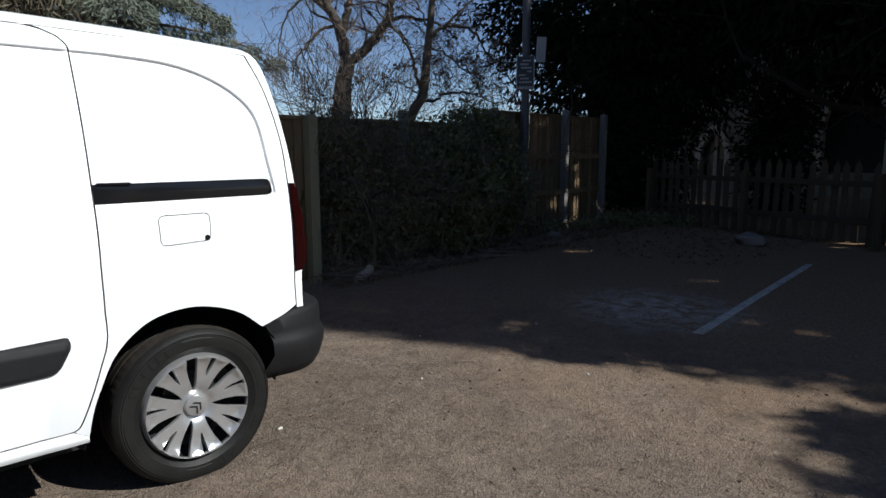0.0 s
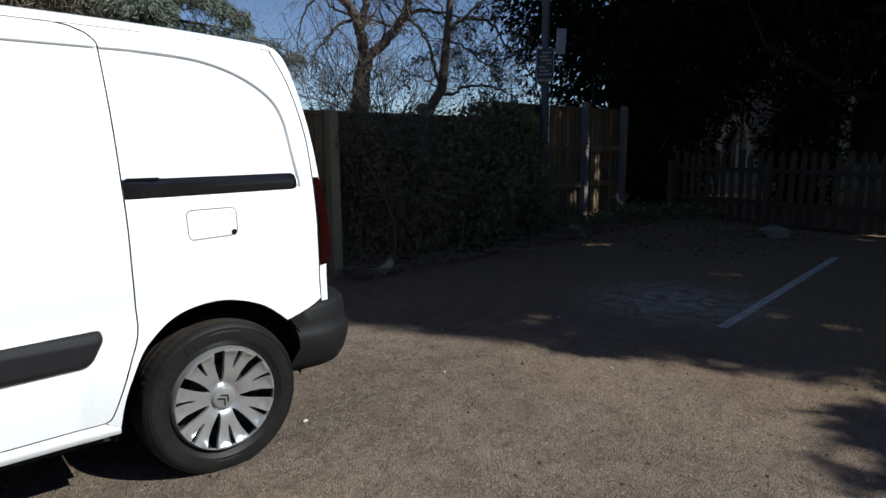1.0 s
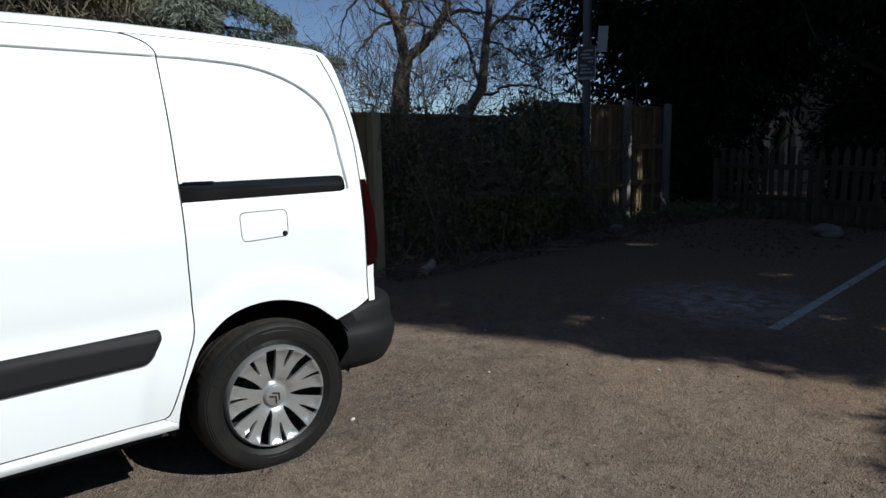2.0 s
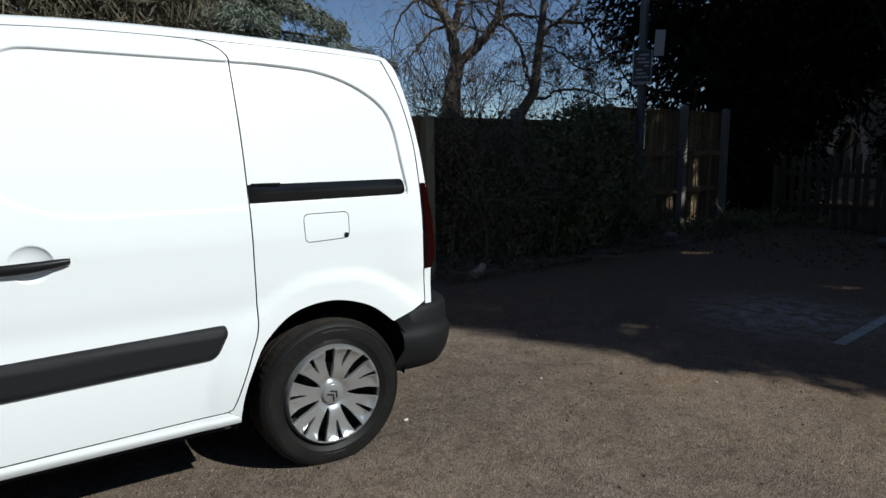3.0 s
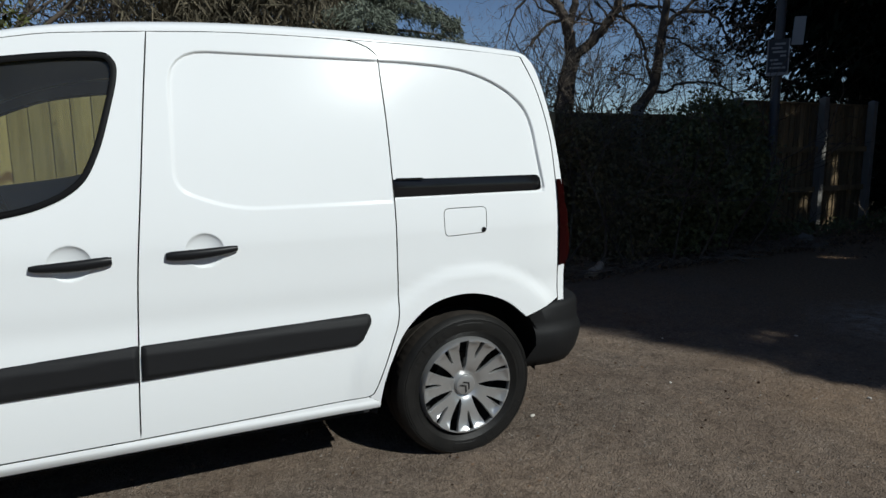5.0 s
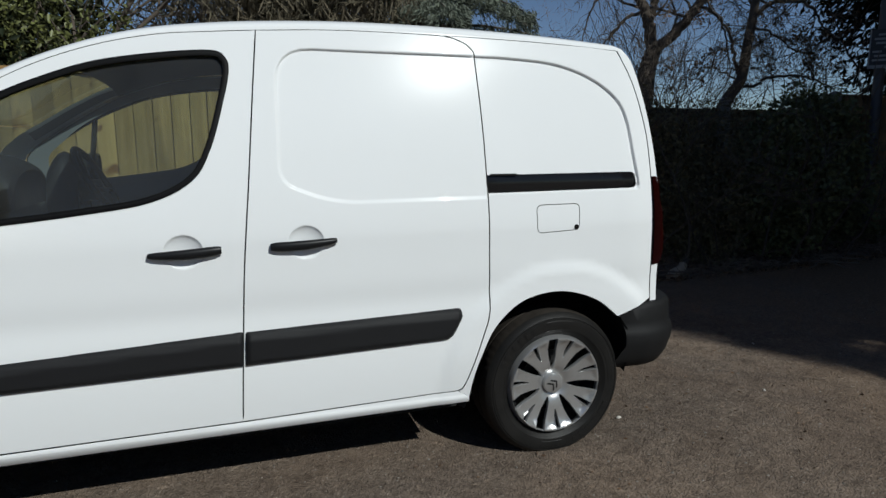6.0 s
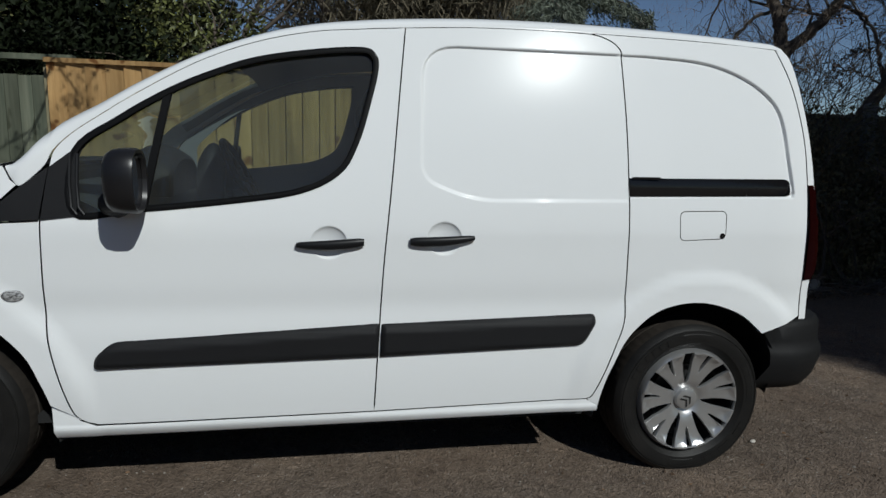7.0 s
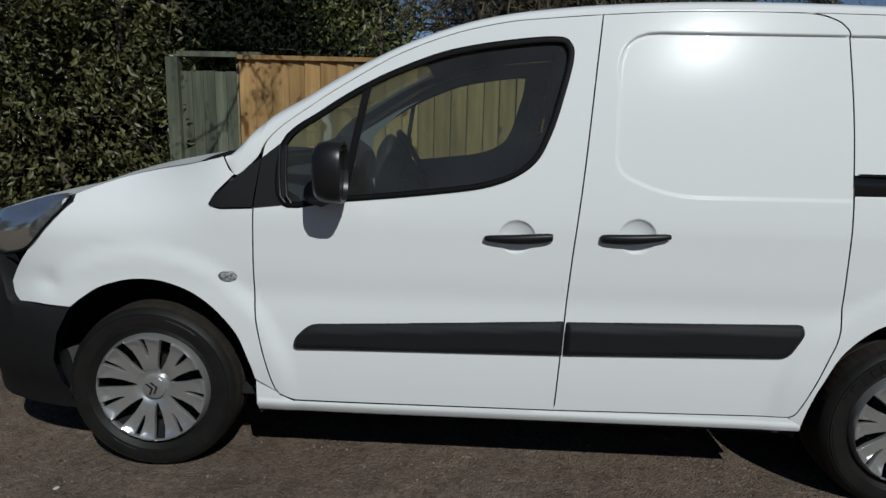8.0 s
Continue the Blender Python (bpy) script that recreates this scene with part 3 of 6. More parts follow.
rear_half = curve([(0.264, 0.022), (0.35, 0.012), (0.44, 0.014), (0.53, 0.05), (0.60, 0.13), (0.645, 0.32), (0.665, 0.6), (0.67, YC)], 5)
rear_path = rear_half + [(x, 2 * YC - y) for x, y in rear_half[:-1][::-1]]
dip = [-0.032 * (1 - float(ease(0.262, 0.43, x))) for x, y in rear_path]
part("rear_bumper", bumper(rear_path, [(0.612, -0.06), (0.612, -0.006), (0.604, 0.006), (0.585, 0.014), (0.53, 0.016), (0.505, 0.018), (0.492, 0.028), (0.47, 0.034), (0.43, 0.030), (0.37, 0.012), (0.325, -0.016), (0.31, -0.06)], dip, 0.264, [(0.30, -0.045), (0.33, -0.028), (0.37, 0.018), (0.43, 0.055), (0.50, 0.050), (0.58, 0.008), (0.62, 0.0)]), M_BUMPER, van, "black plastic rear bumper", True, 50)
front_half = curve([(-3.014, 0.032), (-3.12, 0.045), (-3.25, 0.078), (-3.40, 0.15), (-3.52, 0.28), (-3.60, 0.5), (-3.63, YC)], 5)[::-1]
front_path = [(x, 2 * YC - y) for x, y in front_half[::-1]] + front_half[1:]
rise = [0.17 * float(ease(-3.265, -3.32, x)) for x, y in front_path]
part("front_bumper", bumper(front_path, [(0.613, -0.06), (0.613, 0.0), (0.600, 0.014), (0.52, 0.02), (0.42, 0.022), (0.33, 0.006), (0.300, -0.012), (0.215, -0.02), (0.20, -0.06)], rise, -3.014, [(0.20, -0.02), (0.28, -0.04), (0.36, -0.062), (0.44, -0.066), (0.52, -0.045), (0.60, -0.004), (0.62, 0.0)]), M_BUMPER, van, "black plastic front bumper", True, 50)
part("grille", bumper([(x + 0.02, y) for x, y in front_path if x < -3.40], [(0.86, -0.03), (0.80, -0.02), (0.70, -0.01)]), M_BLACK, van, "black grille", True, 50)


def head_lamp(off=0.0):
    rows = []
    top = curve([(-3.008, 1.022), (-3.08, 1.018), (-3.20, 0.985), (-3.36, 0.94), (-3.50, 0.885)], 5)
    low = curve([(-3.013, 1.006), (-3.086, 0.921), (-3.182, 0.828), (-3.31, 0.795), (-3.48, 0.800)], 5)
    for a, b in zip(top, low):
        row = []
        for t in np.linspace(0, 1, 8):
            x, z = a[0] + (b[0] - a[0]) * t, a[1] + (b[1] - a[1]) * t
            row.append((x, float(skin(np.array([x]), np.array([min(z, 0.98)]))[0]) - 0.004 - 0.02 * math.sin(math.pi * t) + off, z))
        rows.append(row)
    return MB().grid(rows)


pair("headlamp", head_lamp, M_CLEAR, "clear headlamp lens")
def lamp_tube():
    mb = MB()
    for x, z, r in ((-3.30, 0.885, 0.055), (-3.16, 0.925, 0.030)):
        y = float(skin(np.array([x]), np.array([z]))[0])
        mb.tube([(x - 0.03, y + 0.012, z - 0.01), (x + 0.03, y + 0.09, z)], [r, r * 0.7], 16)
    return mb


pair("headlamp_bowl", lambda: head_lamp(0.045), M_LAMP, "grey headlamp reflector")
pair("lamp_unit", lamp_tube, M_CHROME, "bright round lamp unit")
pair("lamp_surround", lambda: MB().tube([(x, float(skin(np.array([x]), np.array([min(z, 0.98)]))[0]) - 0.006, z) for x, z in curve([(-3.004, 1.020), (-3.013, 1.002), (-3.086, 0.918), (-3.184, 0.824), (-3.30, 0.79)], 5)], 0.005, 6), M_SEAL)

# mouldings, handles, indicator, mirror
MOULD_F = rounded([(-2.182, 0.504), (-2.176, 0.545), (-2.118, 0.600), (-1.232, 0.643), (-1.236, 0.519)], [0.02, 0.03, 0.05, 0.004, 0.004])
MOULD_S = rounded([(-1.226, 0.640), (-0.430, 0.660), (-0.424, 0.625), (-0.470, 0.540), (-1.230, 0.519)], [0.004, 0.025, 0.02, 0.03, 0.004])


def mould_skin(loop):
    def fun(x, z):
        p = np.stack([np.ravel(x), np.ravel(z)], 1)
        return (0.018 * bumped((0.5 - z) / 0.24, 2) + 0.013 * bumped((z + 0.034 - np.interp(x, [-2.118, -1.23, -0.43], [0.600, 0.642, 0.660])) / 0.034, 1) - 0.019 * ease(-0.012, 0.016, np.where(inside(loop, p), 1, -1) * dist_to(loop, p)).reshape(np.shape(x)))
    return fun


for loop, doors in ((MOULD_F, front_doors), (MOULD_S, sliding_doors)):
    both("moulding", loop, M_BLACK, (), "black plastic side moulding", doors, fun=mould_skin(loop), flange=0.02, step=0.012)


def handle(x0, z0, x1, z1, keyhole):
    """A grab handle: a bar thick in the middle, on two feet."""
    mb = MB()
    n = 14
    rows = []
    for i in range(n + 1):
        t = i / n
        x, z = x0 + (x1 - x0) * t, z0 + (z1 - z0) * t
        end = 0.78 + 0.22 * (1 - abs(2 * t - 1) ** 12) ** 0.5
        full_h = 0.0105 + 0.005 * (t if keyhole else 1 - t) + 0.0040 * math.sin(math.pi * t)
        h = end * full_h
        yc = -0.009 - 0.007 * math.sin(math.pi * t)
        low = full_h - 0.013
        rows.append([(x, yc + 0.012 * end * math.cos(a), z - low + h * math.sin(a)) for a in [2 * math.pi * k / 12 for k in range(13)]])
    mb.grid(rows)
    mb.f += [tuple(range(12))[::-1], tuple(n * 13 + k for k in range(12))]
    mb.box(x0 + 0.02, x0 + 0.05, -0.012, 0.012, z0 - 0.003, z0 + 0.009)
    mb.box(x1 - 0.05, x1 - 0.02, -0.012, 0.012, z1 - 0.003, z1 + 0.009)
    return mb


pair("flap_latch", lambda: MB().lathe([(0.001, 0.0), (0.010, 0.0), (0.011, 0.004)], (0.062, float(skin(np.array([0.062]), np.array([0.952]))[0]) - 0.003, 0.952), 14), M_GLOSSBLACK, "black finger hole of the fuel flap")
pair("rail_bracket", lambda: MB().box(-0.30, -0.19, float(skin(np.array([-0.25]), np.array([1.16]))[0]) - 0.004, float(skin(np.array([-0.25]), np.array([1.16]))[0]) + 0.01, 1.160, 1.168), M_GLOSSBLACK)
flap_rows = []
for t in np.linspace(0, 1, 11):
    wide = 0.035 + 0.13 * math.sin(math.pi * (0.12 + 0.88 * t)) ** 0.7
    flap_rows.append([(-3.085 + 0.05 * math.sin(2.4 * t) + 0.3 * s * wide, 0.05 + s * wide, 0.235 + 0.215 * t) for s in (0, 0.3, 0.65, 1.0)])
mb = MB().grid(flap_rows)
part("liner_edge", mb, mat("grey_liner", (0.075, 0.073, 0.07), 0.85, tint=(0.045, 0.044, 0.042), scale=20), van, "loose grey edge of the arch liner", True, 60)
pair("door_handle", lambda: handle(-1.516, 0.921, -1.288, 0.935, True), M_HANDLE, "black door handle with a lock", front_doors, True, 50)
pair("door_handle", lambda: handle(-1.128, 0.936, -0.900, 0.944, False), M_HANDLE, "black door handle", sliding_doors, True, 50)


def side_lamp():
    rows = [[(-2.415 + 0.034 * r * math.cos(a), float(skin(np.array([-2.415]), np.array([0.757]))[0]) - d, 0.757 + 0.019 * r * math.sin(a)) for a in [2 * math.pi * k / 20 for k in range(21)]] for r, d in ((1, -0.004), (1, 0.004), (0.8, 0.010), (0.4, 0.012), (0.02, 0.012))]
    return MB().grid(rows)


pair("side_indicator", side_lamp, M_INDICATOR, "clear side indicator")


def mirror_shell():
    """A tall door mirror, rounded, deeper at the front."""
    rows = []
    n = 20
    for k, (d, sc) in enumerate(((0.050, 0.55), (0.045, 0.80), (0.028, 0.95), (0.0, 1.0), (-0.034, 1.0), (-0.044, 0.96), (-0.044, 0.88), (-0.030, 0.84))):
        row = []
        for i in range(n + 1):
            a = 2 * math.pi * i / n
            u = math.copysign(abs(math.cos(a)) ** 0.78, math.cos(a)) * 0.082 * sc
            w = math.copysign(abs(math.sin(a)) ** 0.78, math.sin(a)) * 0.104 * sc
            row.append((-2.018 - d, -0.105 + u, 1.142 + w * (1.0 if w < 0 else 0.94)))
        rows.append(row)
    mb = MB().grid(rows)
    mb.f.append(tuple(range(n)))
    return mb


for k, ob in enumerate(pair("door_mirror", mirror_shell, M_MIRROR, "tall black door mirror", None, True, 60)):
    g = MB()
    g.add([(-1.988, -0.105 + 0.065 * math.cos(a), 1.142 + 0.088 * math.sin(a)) for a in [2 * math.pi * i / 20 for i in range(20)]], [tuple(range(20))])
    arm = MB().tube([(-2.10, 0.02, 1.06), (-2.07, -0.02, 1.055), (-2.03, -0.07, 1.07)], [0.045, 0.04, 0.035], 10)
    if k:
        g.mirror(YC), arm.mirror(YC)
    part("mirror_glass", g, M_CHROME, ob)
    part("mirror_arm", arm, M_BLACK, ob, "", True, 60)


# window seal and glass
def seal(loop, width, off, deep):
    q0, q1 = np.array(loop), np.array(gap(loop, width))
    m = len(loop)
    mb = MB()
    for q, d in ((q0, 0.010), (q0, off), ((q0 + q1) / 2, off - 0.004), (q1, off), (q1, deep)):
        y = skin(q[:, 0], q[:, 1]) + d
        mb.v += [(a, b, c) for (a, c), b in zip(q, y)]
    for r in range(4):
        mb.f += [(r * m + i, r * m + (i + 1) % m, (r + 1) * m + (i + 1) % m, (r + 1) * m + i)[::-1] for i in range(m)]
    return mb


pair("window_seal", lambda: seal(gap(WINDOW, -0.002), 0.020, -0.002, 0.03), M_SEAL, "black rubber window seal", front_doors, True, 60)
for ob in both("window_glass", gap(WINDOW, 0.012), M_GLASS, (), "clear side window", front_doors, off=0.014, flange=0.0, step=0.06):
    ob.visible_shadow = False


def pillar_bar():
    mb = MB()
    a, b = np.array((-1.933, 1.43)), np.array((-2.004, 1.046))
    mb.grid([[(x + d, float(skin(np.array([x]), np.array([z]))[0]) + o, z) for d, o in ((-0.013, 0.02), (-0.013, 0.001), (0.011, 0.001), (0.011, 0.02))] for x, z in [tuple(a + (b - a) * t) for t in np.linspace(0, 1, 8)]])
    return mb


pair("window_divider", pillar_bar, M_SEAL, "black upright bar", front_doors)


def channel():
    """Two upright ribs where the mirror base meets the glass."""
    mb = MB()
    for dx in (-0.006, 0.016):
        mb.tube([(x + dx, float(skin(np.array([x]), np.array([z]))[0]) - 0.006, z) for x, z in ((-2.224, 1.215), (-2.222, 1.12), (-2.214, 1.045), (-2.196, 1.022))], 0.0055, 8)
    return mb


pair("glass_channel", channel, M_HANDLE, "", front_doors)

# cab
cab = MB()
inner = gap(chain(SEAM_F[4:], SEAM_B, TOP_F, A_FOOT), 0.015)
far_hole = []
for p, q in zip(gap(WINDOW, 0.062), gap(WINDOW, 0.010)):
    w = float(ease(1.15, 1.42, q[1]) * (1 - ease(-1.52, -1.26, q[0])))
    far_hole.append((p[0] + (q[0] - p[0]) * w, p[1] + (q[1] - p[1]) * float(ease(1.15, 1.42, q[1]))))
for k, holes in enumerate(([gap(WINDOW, 0.004)], [far_hole])):
    part("door_lining", skin_mesh("door_lining", inner, holes, off=0.05, flange=0.0, step=0.035, mirror=bool(k)), M_LINING, front_doors[k], "grey door lining")
rows = [[(x, y, z - 0.035) for x, y, z in roof_row(x, [0.06, 0.14, 0.3, 0.6, 1.0, 1.4, 1.7, 1.86, 1.94])] for x in np.linspace(-1.80, -1.14, 9)]
part("headliner", MB().grid(rows), M_LINING, van, "grey cab headliner", True, 60)
pair("pillar_trim", lambda: MB().grid([[(x + 0.01, y + 0.012, z - 0.012 - d) for x, y, z in roof_row(x, [0.03, 0.09, 0.17])] for x, d in zip(np.linspace(-2.24, -1.78, 9), (0, 0, 0, 0, 0, 0, 0, 0.004, 0.01))]), M_PALE, "pale grey windscreen pillar trim")
part("bulkhead", MB().box(-1.16, -1.13, 0.22, 1.59, 0.3, 1.66), M_LINING, van, "dark cargo bulkhead")
dash = MB().grid([[(x, y, z) for y in np.linspace(0.14, 1.67, 7)] for x, z in ((-2.20, 0.60), (-2.16, 0.92), (-2.19, 1.03), (-2.28, 1.075), (-2.42, 1.095), (-2.58, 1.07))])
part("dashboard", dash, M_TRIM, van, "dark grey dashboard", True, 50)
part("cab_floor", MB().box(-2.6, -0.42, 0.1, 1.71, 0.28, 0.31).box(-0.42, 0.46, 0.36, 1.45, 0.43, 0.46), M_DARK, van)


def seat(yc, w):
    mb = MB()
    prof = [(-1.80, 0.60), (-1.78, 0.70), (-1.62, 0.72), (-1.46, 0.70), (-1.40, 0.78), (-1.34, 1.05), (-1.28, 1.27), (-1.22, 1.28), (-1.20, 1.05), (-1.24, 0.62)]
    for t, s in ((-1, 0.90), (-0.86, 1.0), (0.86, 1.0), (1, 0.90)):
        cx, cz = -1.42, 0.9
        mb.v += [(cx + (x - cx) * s, yc + t * w, cz + (z - cz) * s) for x, z in prof]
    n = len(prof)
    for r in range(3):
        mb.f += [(r * n + i, r * n + (i + 1) % n, (r + 1) * n + (i + 1) % n, (r + 1) * n + i) for i in range(n)]
    mb.f += [tuple(range(n))[::-1], tuple(3 * n + i for i in range(n))]
    return mb


def headrest(yc):
    mb = MB()
    rows = []
    for t in np.linspace(-1, 1, 9):
        s = (1 - abs(t) ** 4) ** 0.5 * 0.9 + 0.1
        rows.append([(-1.245 + 0.045 * s * math.cos(a), yc + 0.13 * t, 1.40 + 0.085 * s * math.sin(a)) for a in [2 * math.pi * k / 12 for k in range(13)]])
    mb.grid(rows)
    return mb.tube([(-1.25, yc - 0.05, 1.24), (-1.245, yc - 0.05, 1.34)], 0.007, 6).tube([(-1.25, yc + 0.05, 1.24), (-1.245, yc + 0.05, 1.34)], 0.007, 6)


for yc, w in ((0.42, 0.24), (1.36, 0.25)):
    s = part("seat", seat(yc, w), M_CLOTH, van, "dark cloth cab seat", True, 40)
    part("headrest", headrest(yc), M_CLOTH, s, "", True, 50)
# steering wheel on the far side, raked towards the driver
ring = MB()
wheel_at = pose(-1.890, 1.36, 1.10, 0, 62, 0)
ring.tube([wheel_at @ Vector((0.185 * math.sin(a), 0.185 * math.cos(a), 0)) for a in [2 * math.pi * k / 36 for k in range(36)]], 0.016, 8, True)
steering = part("steering_wheel", ring, M_BLACK, van, "black steering wheel", True, 60)
spokes = MB()
for a in (0.35, math.pi - 0.35, -math.pi / 2):
    spokes.tube([wheel_at @ Vector((0, 0, -0.045)), wheel_at @ Vector((0.178 * math.sin(a), 0.178 * math.cos(a), 0))], [0.022, 0.011], 8)
part("spokes", spokes, M_BLACK, steering, "", True, 60)
hub_mb = MB()
hub_rows = [[wheel_at @ Vector((r * math.cos(a), r * math.sin(a), h)) for a in [2 * math.pi * k / 18 for k in range(19)]] for r, h in ((0.05, -0.14), (0.07, -0.07), (0.078, -0.045), (0.070, -0.028), (0.04, -0.020), (0.002, -0.018))]
part("airbag_cover", hub_mb.grid([[tuple(p) for p in r] for r in hub_rows]), M_BLACK, steering, "", True, 60)
# hooded binnacle before it
def hood(x0, x1, yc, half, z, rise):
    """A rounded hood that swells towards the seats and is closed at the back."""
    rows = [[(x0 + (x1 - x0) * t, yc + half * math.cos(a), z + rise * (0.62 + 0.38 * math.sin(math.pi * (0.15 + 0.7 * t))) * max(0.0, math.sin(a)) ** 0.6) for a in np.linspace(0, math.pi, 13)] for t in np.linspace(0, 1, 7)]
    for dx, sc in ((0.012, 0.88), (0.0, 0.80)):
        rows.append([(x1 + dx, yc + half * sc * math.cos(a), z + 0.79 * rise * sc * max(0.0, math.sin(a)) ** 0.6) for a in np.linspace(0, math.pi, 13)])
    mb = MB().grid(rows)
    mb.f.append(tuple(8 * 13 + k for k in range(13)))
    return mb


part("binnacle", hood(-2.085, -1.965, 1.36, 0.17, 0.92, 0.335), M_BLACK, van, "dark hooded instrument binnacle", True, 50)
part("centre_hood", hood(-2.30, -2.10, 1.02, 0.30, 1.02, 0.225), M_BLACK, van, "dark hood in the middle of the dashboard", True, 50)

# underside, arch liners, wheels
part("underbody", MB().box(-2.36, -0.40, 0.14, 1.67, 0.20, 0.30).box(-3.4, -3.08, 0.4, 1.41, 0.24, 0.34), M_DARK, van)


def liner(edge, hub):
    """A dark arch liner turned in from the arch's own edge."""
    rows = []
    for x, z in edge:
        n = Vector((x - hub[0], 0, z - hub[1])).normalized()
        y0 = float(skin(np.array([x]), np.array([z]))[0])
        rows.append([(x + n.x * d, y, z + n.z * d) for d, y in ((0.003, y0 + 0.010), (0.012, y0 + 0.03), (0.025, 0.12), (0.025, 0.34))] + [(hub[0] + n.x * 0.05, 0.345, hub[1] + n.z * 0.05)])
    return MB().grid(rows)


EDGE_R = [(-0.40, 0.235)] + list(ARCH_R) + [(0.280, 0.56), (0.320, 0.50), (0.338, 0.43), (0.330, 0.365), (0.322, 0.305)]
EDGE_F = [(-2.325, 0.235), (-2.325, 0.31)] + list(ARCH_F) + [(-3.030, 0.58), (-3.064, 0.52), (-3.086, 0.44), (-3.082, 0.36), (-3.06, 0.29)]
for edge, hub in ((EDGE_R, HUB_R), (EDGE_F, HUB_F)):
    pair("arch_liner", lambda: liner(edge, hub), M_DARK)


def wheel(hub, y0, steer, turn):
    """A steel wheel with a seven-armed silver trim, its face at y0 in its own axes."""
    w = new("wheel")
    w.parent = van
    w.matrix_local = pose(hub[0], y0, hub[1], 0, 0, steer)
    R = 0.315
    tyre = MB().lathe([(0.208, 0.012), (0.219, 0.0), (0.235, -0.012), (0.238, -0.0145), (0.241, -0.0145), (0.257, -0.018), (0.282, -0.016), (0.2835, -0.0125), (0.287, -0.0125), (0.288, -0.0145), (0.299, -0.006), (0.308, 0.008)], (0, 0, 0), 96)
    t = part("tyre", tyre, M_RUBBER, w, "worn black tyre", True, 35)
    tread = MB().lathe([(0.308, 0.008), (R - 0.003, 0.022), (R, 0.045), (R, 0.065), (R - 0.008, 0.067), (R - 0.008, 0.074), (R, 0.076), (R, 0.108), (R - 0.008, 0.110), (R - 0.008, 0.117), (R, 0.119), (R - 0.003, 0.16), (0.306, 0.175), (0.28, 0.19), (0.2, 0.18)], (0, 0, 0), 240)
    for i in (1, 2, 3):          # cross grooves of the shoulder blocks
        for k in range(240):
            if k % 4 == 3:
                x, y, z = tread.v[i * 240 + k]
                tread.v[i * 240 + k] = (x * 0.995, y, z * 0.995)
    part("tread", tread, M_TREAD, w, "dusty grooved tread", True, 35)
    mark = MB().box(-0.012, 0.012, -0.0012, 0.003, -0.012, 0.012).mesh("raised_mark")
    mark.materials.append(M_RUBBER)
    for k in range(12):
        a = 1.20 + turn + 0.135 * (k % 6) + (0.06 if k % 6 > 3 else 0) + (math.pi if k > 5 else 0)
        ob = new("raised_mark", mark)
        ob.parent = w
        ob.matrix_local = Matrix.Rotation(-a, 4, "Y") @ Matrix.Translation((0.262, -0.0180, 0))
    for k, (a0, a1) in enumerate(((0.55, 0.98), (2.35, 2.95), (3.7, 4.1), (5.5, 6.1))):
        arc = MB()
        rows = []
        for q in np.linspace(a0 + turn, a1 + turn, 9):
            rows.append([(r * math.cos(q), y, r * math.sin(q)) for r, y in ((0.2465, -0.0150), (0.249, -0.0170), (0.262, -0.0187), (0.274, -0.0184), (0.277, -0.0160))])
        part("raised_arc", arc.grid([r[::-1] for r in rows]), M_RUBBER, w, "", True, 30)
    part("rim", MB().lathe([(0.209, 0.02), (0.2, 0.05), (0.185, 0.09), (0.12, 0.10), (0.05, 0.075), (0.001, 0.07)], (0, 0, 0), 48), M_STEEL, w, "dark steel rim", True, 40)
    part("brake_disc", MB().lathe([(0.13, 0.05), (0.13, 0.07), (0.02, 0.07)], (0, 0, 0), 40), M_STEEL, w)
    part("wheel_trim", trim_disc(turn), M_SILVER, w, "silver seven-armed wheel trim", True, 35)
    cap = MB().lathe([(0.046, 0.024), (0.0445, 0.009), (0.041, 0.003), (0.030, 0.0005), (0.001, -0.001)], (0, 0, 0), 32)
    c = part("centre_cap", cap, M_SILVER, w, "silver centre cap", True, 40)
    badge = MB()
    for dz in (0.010, -0.008):
        for sx in (-1, 1):
            badge.add([(0, -0.0025, dz + 0.009), (0, -0.0025, dz), (sx * 0.023, -0.0015, dz - 0.017), (sx * 0.023, -0.0015, dz - 0.008)], [(0, 1, 2, 3) if sx < 0 else (3, 2, 1, 0)])
    part("badge", badge, M_STEEL, w, "two plain chevron bars").matrix_local = Matrix.Rotation(math.radians(93.6) - turn, 4, "Y")
    return w


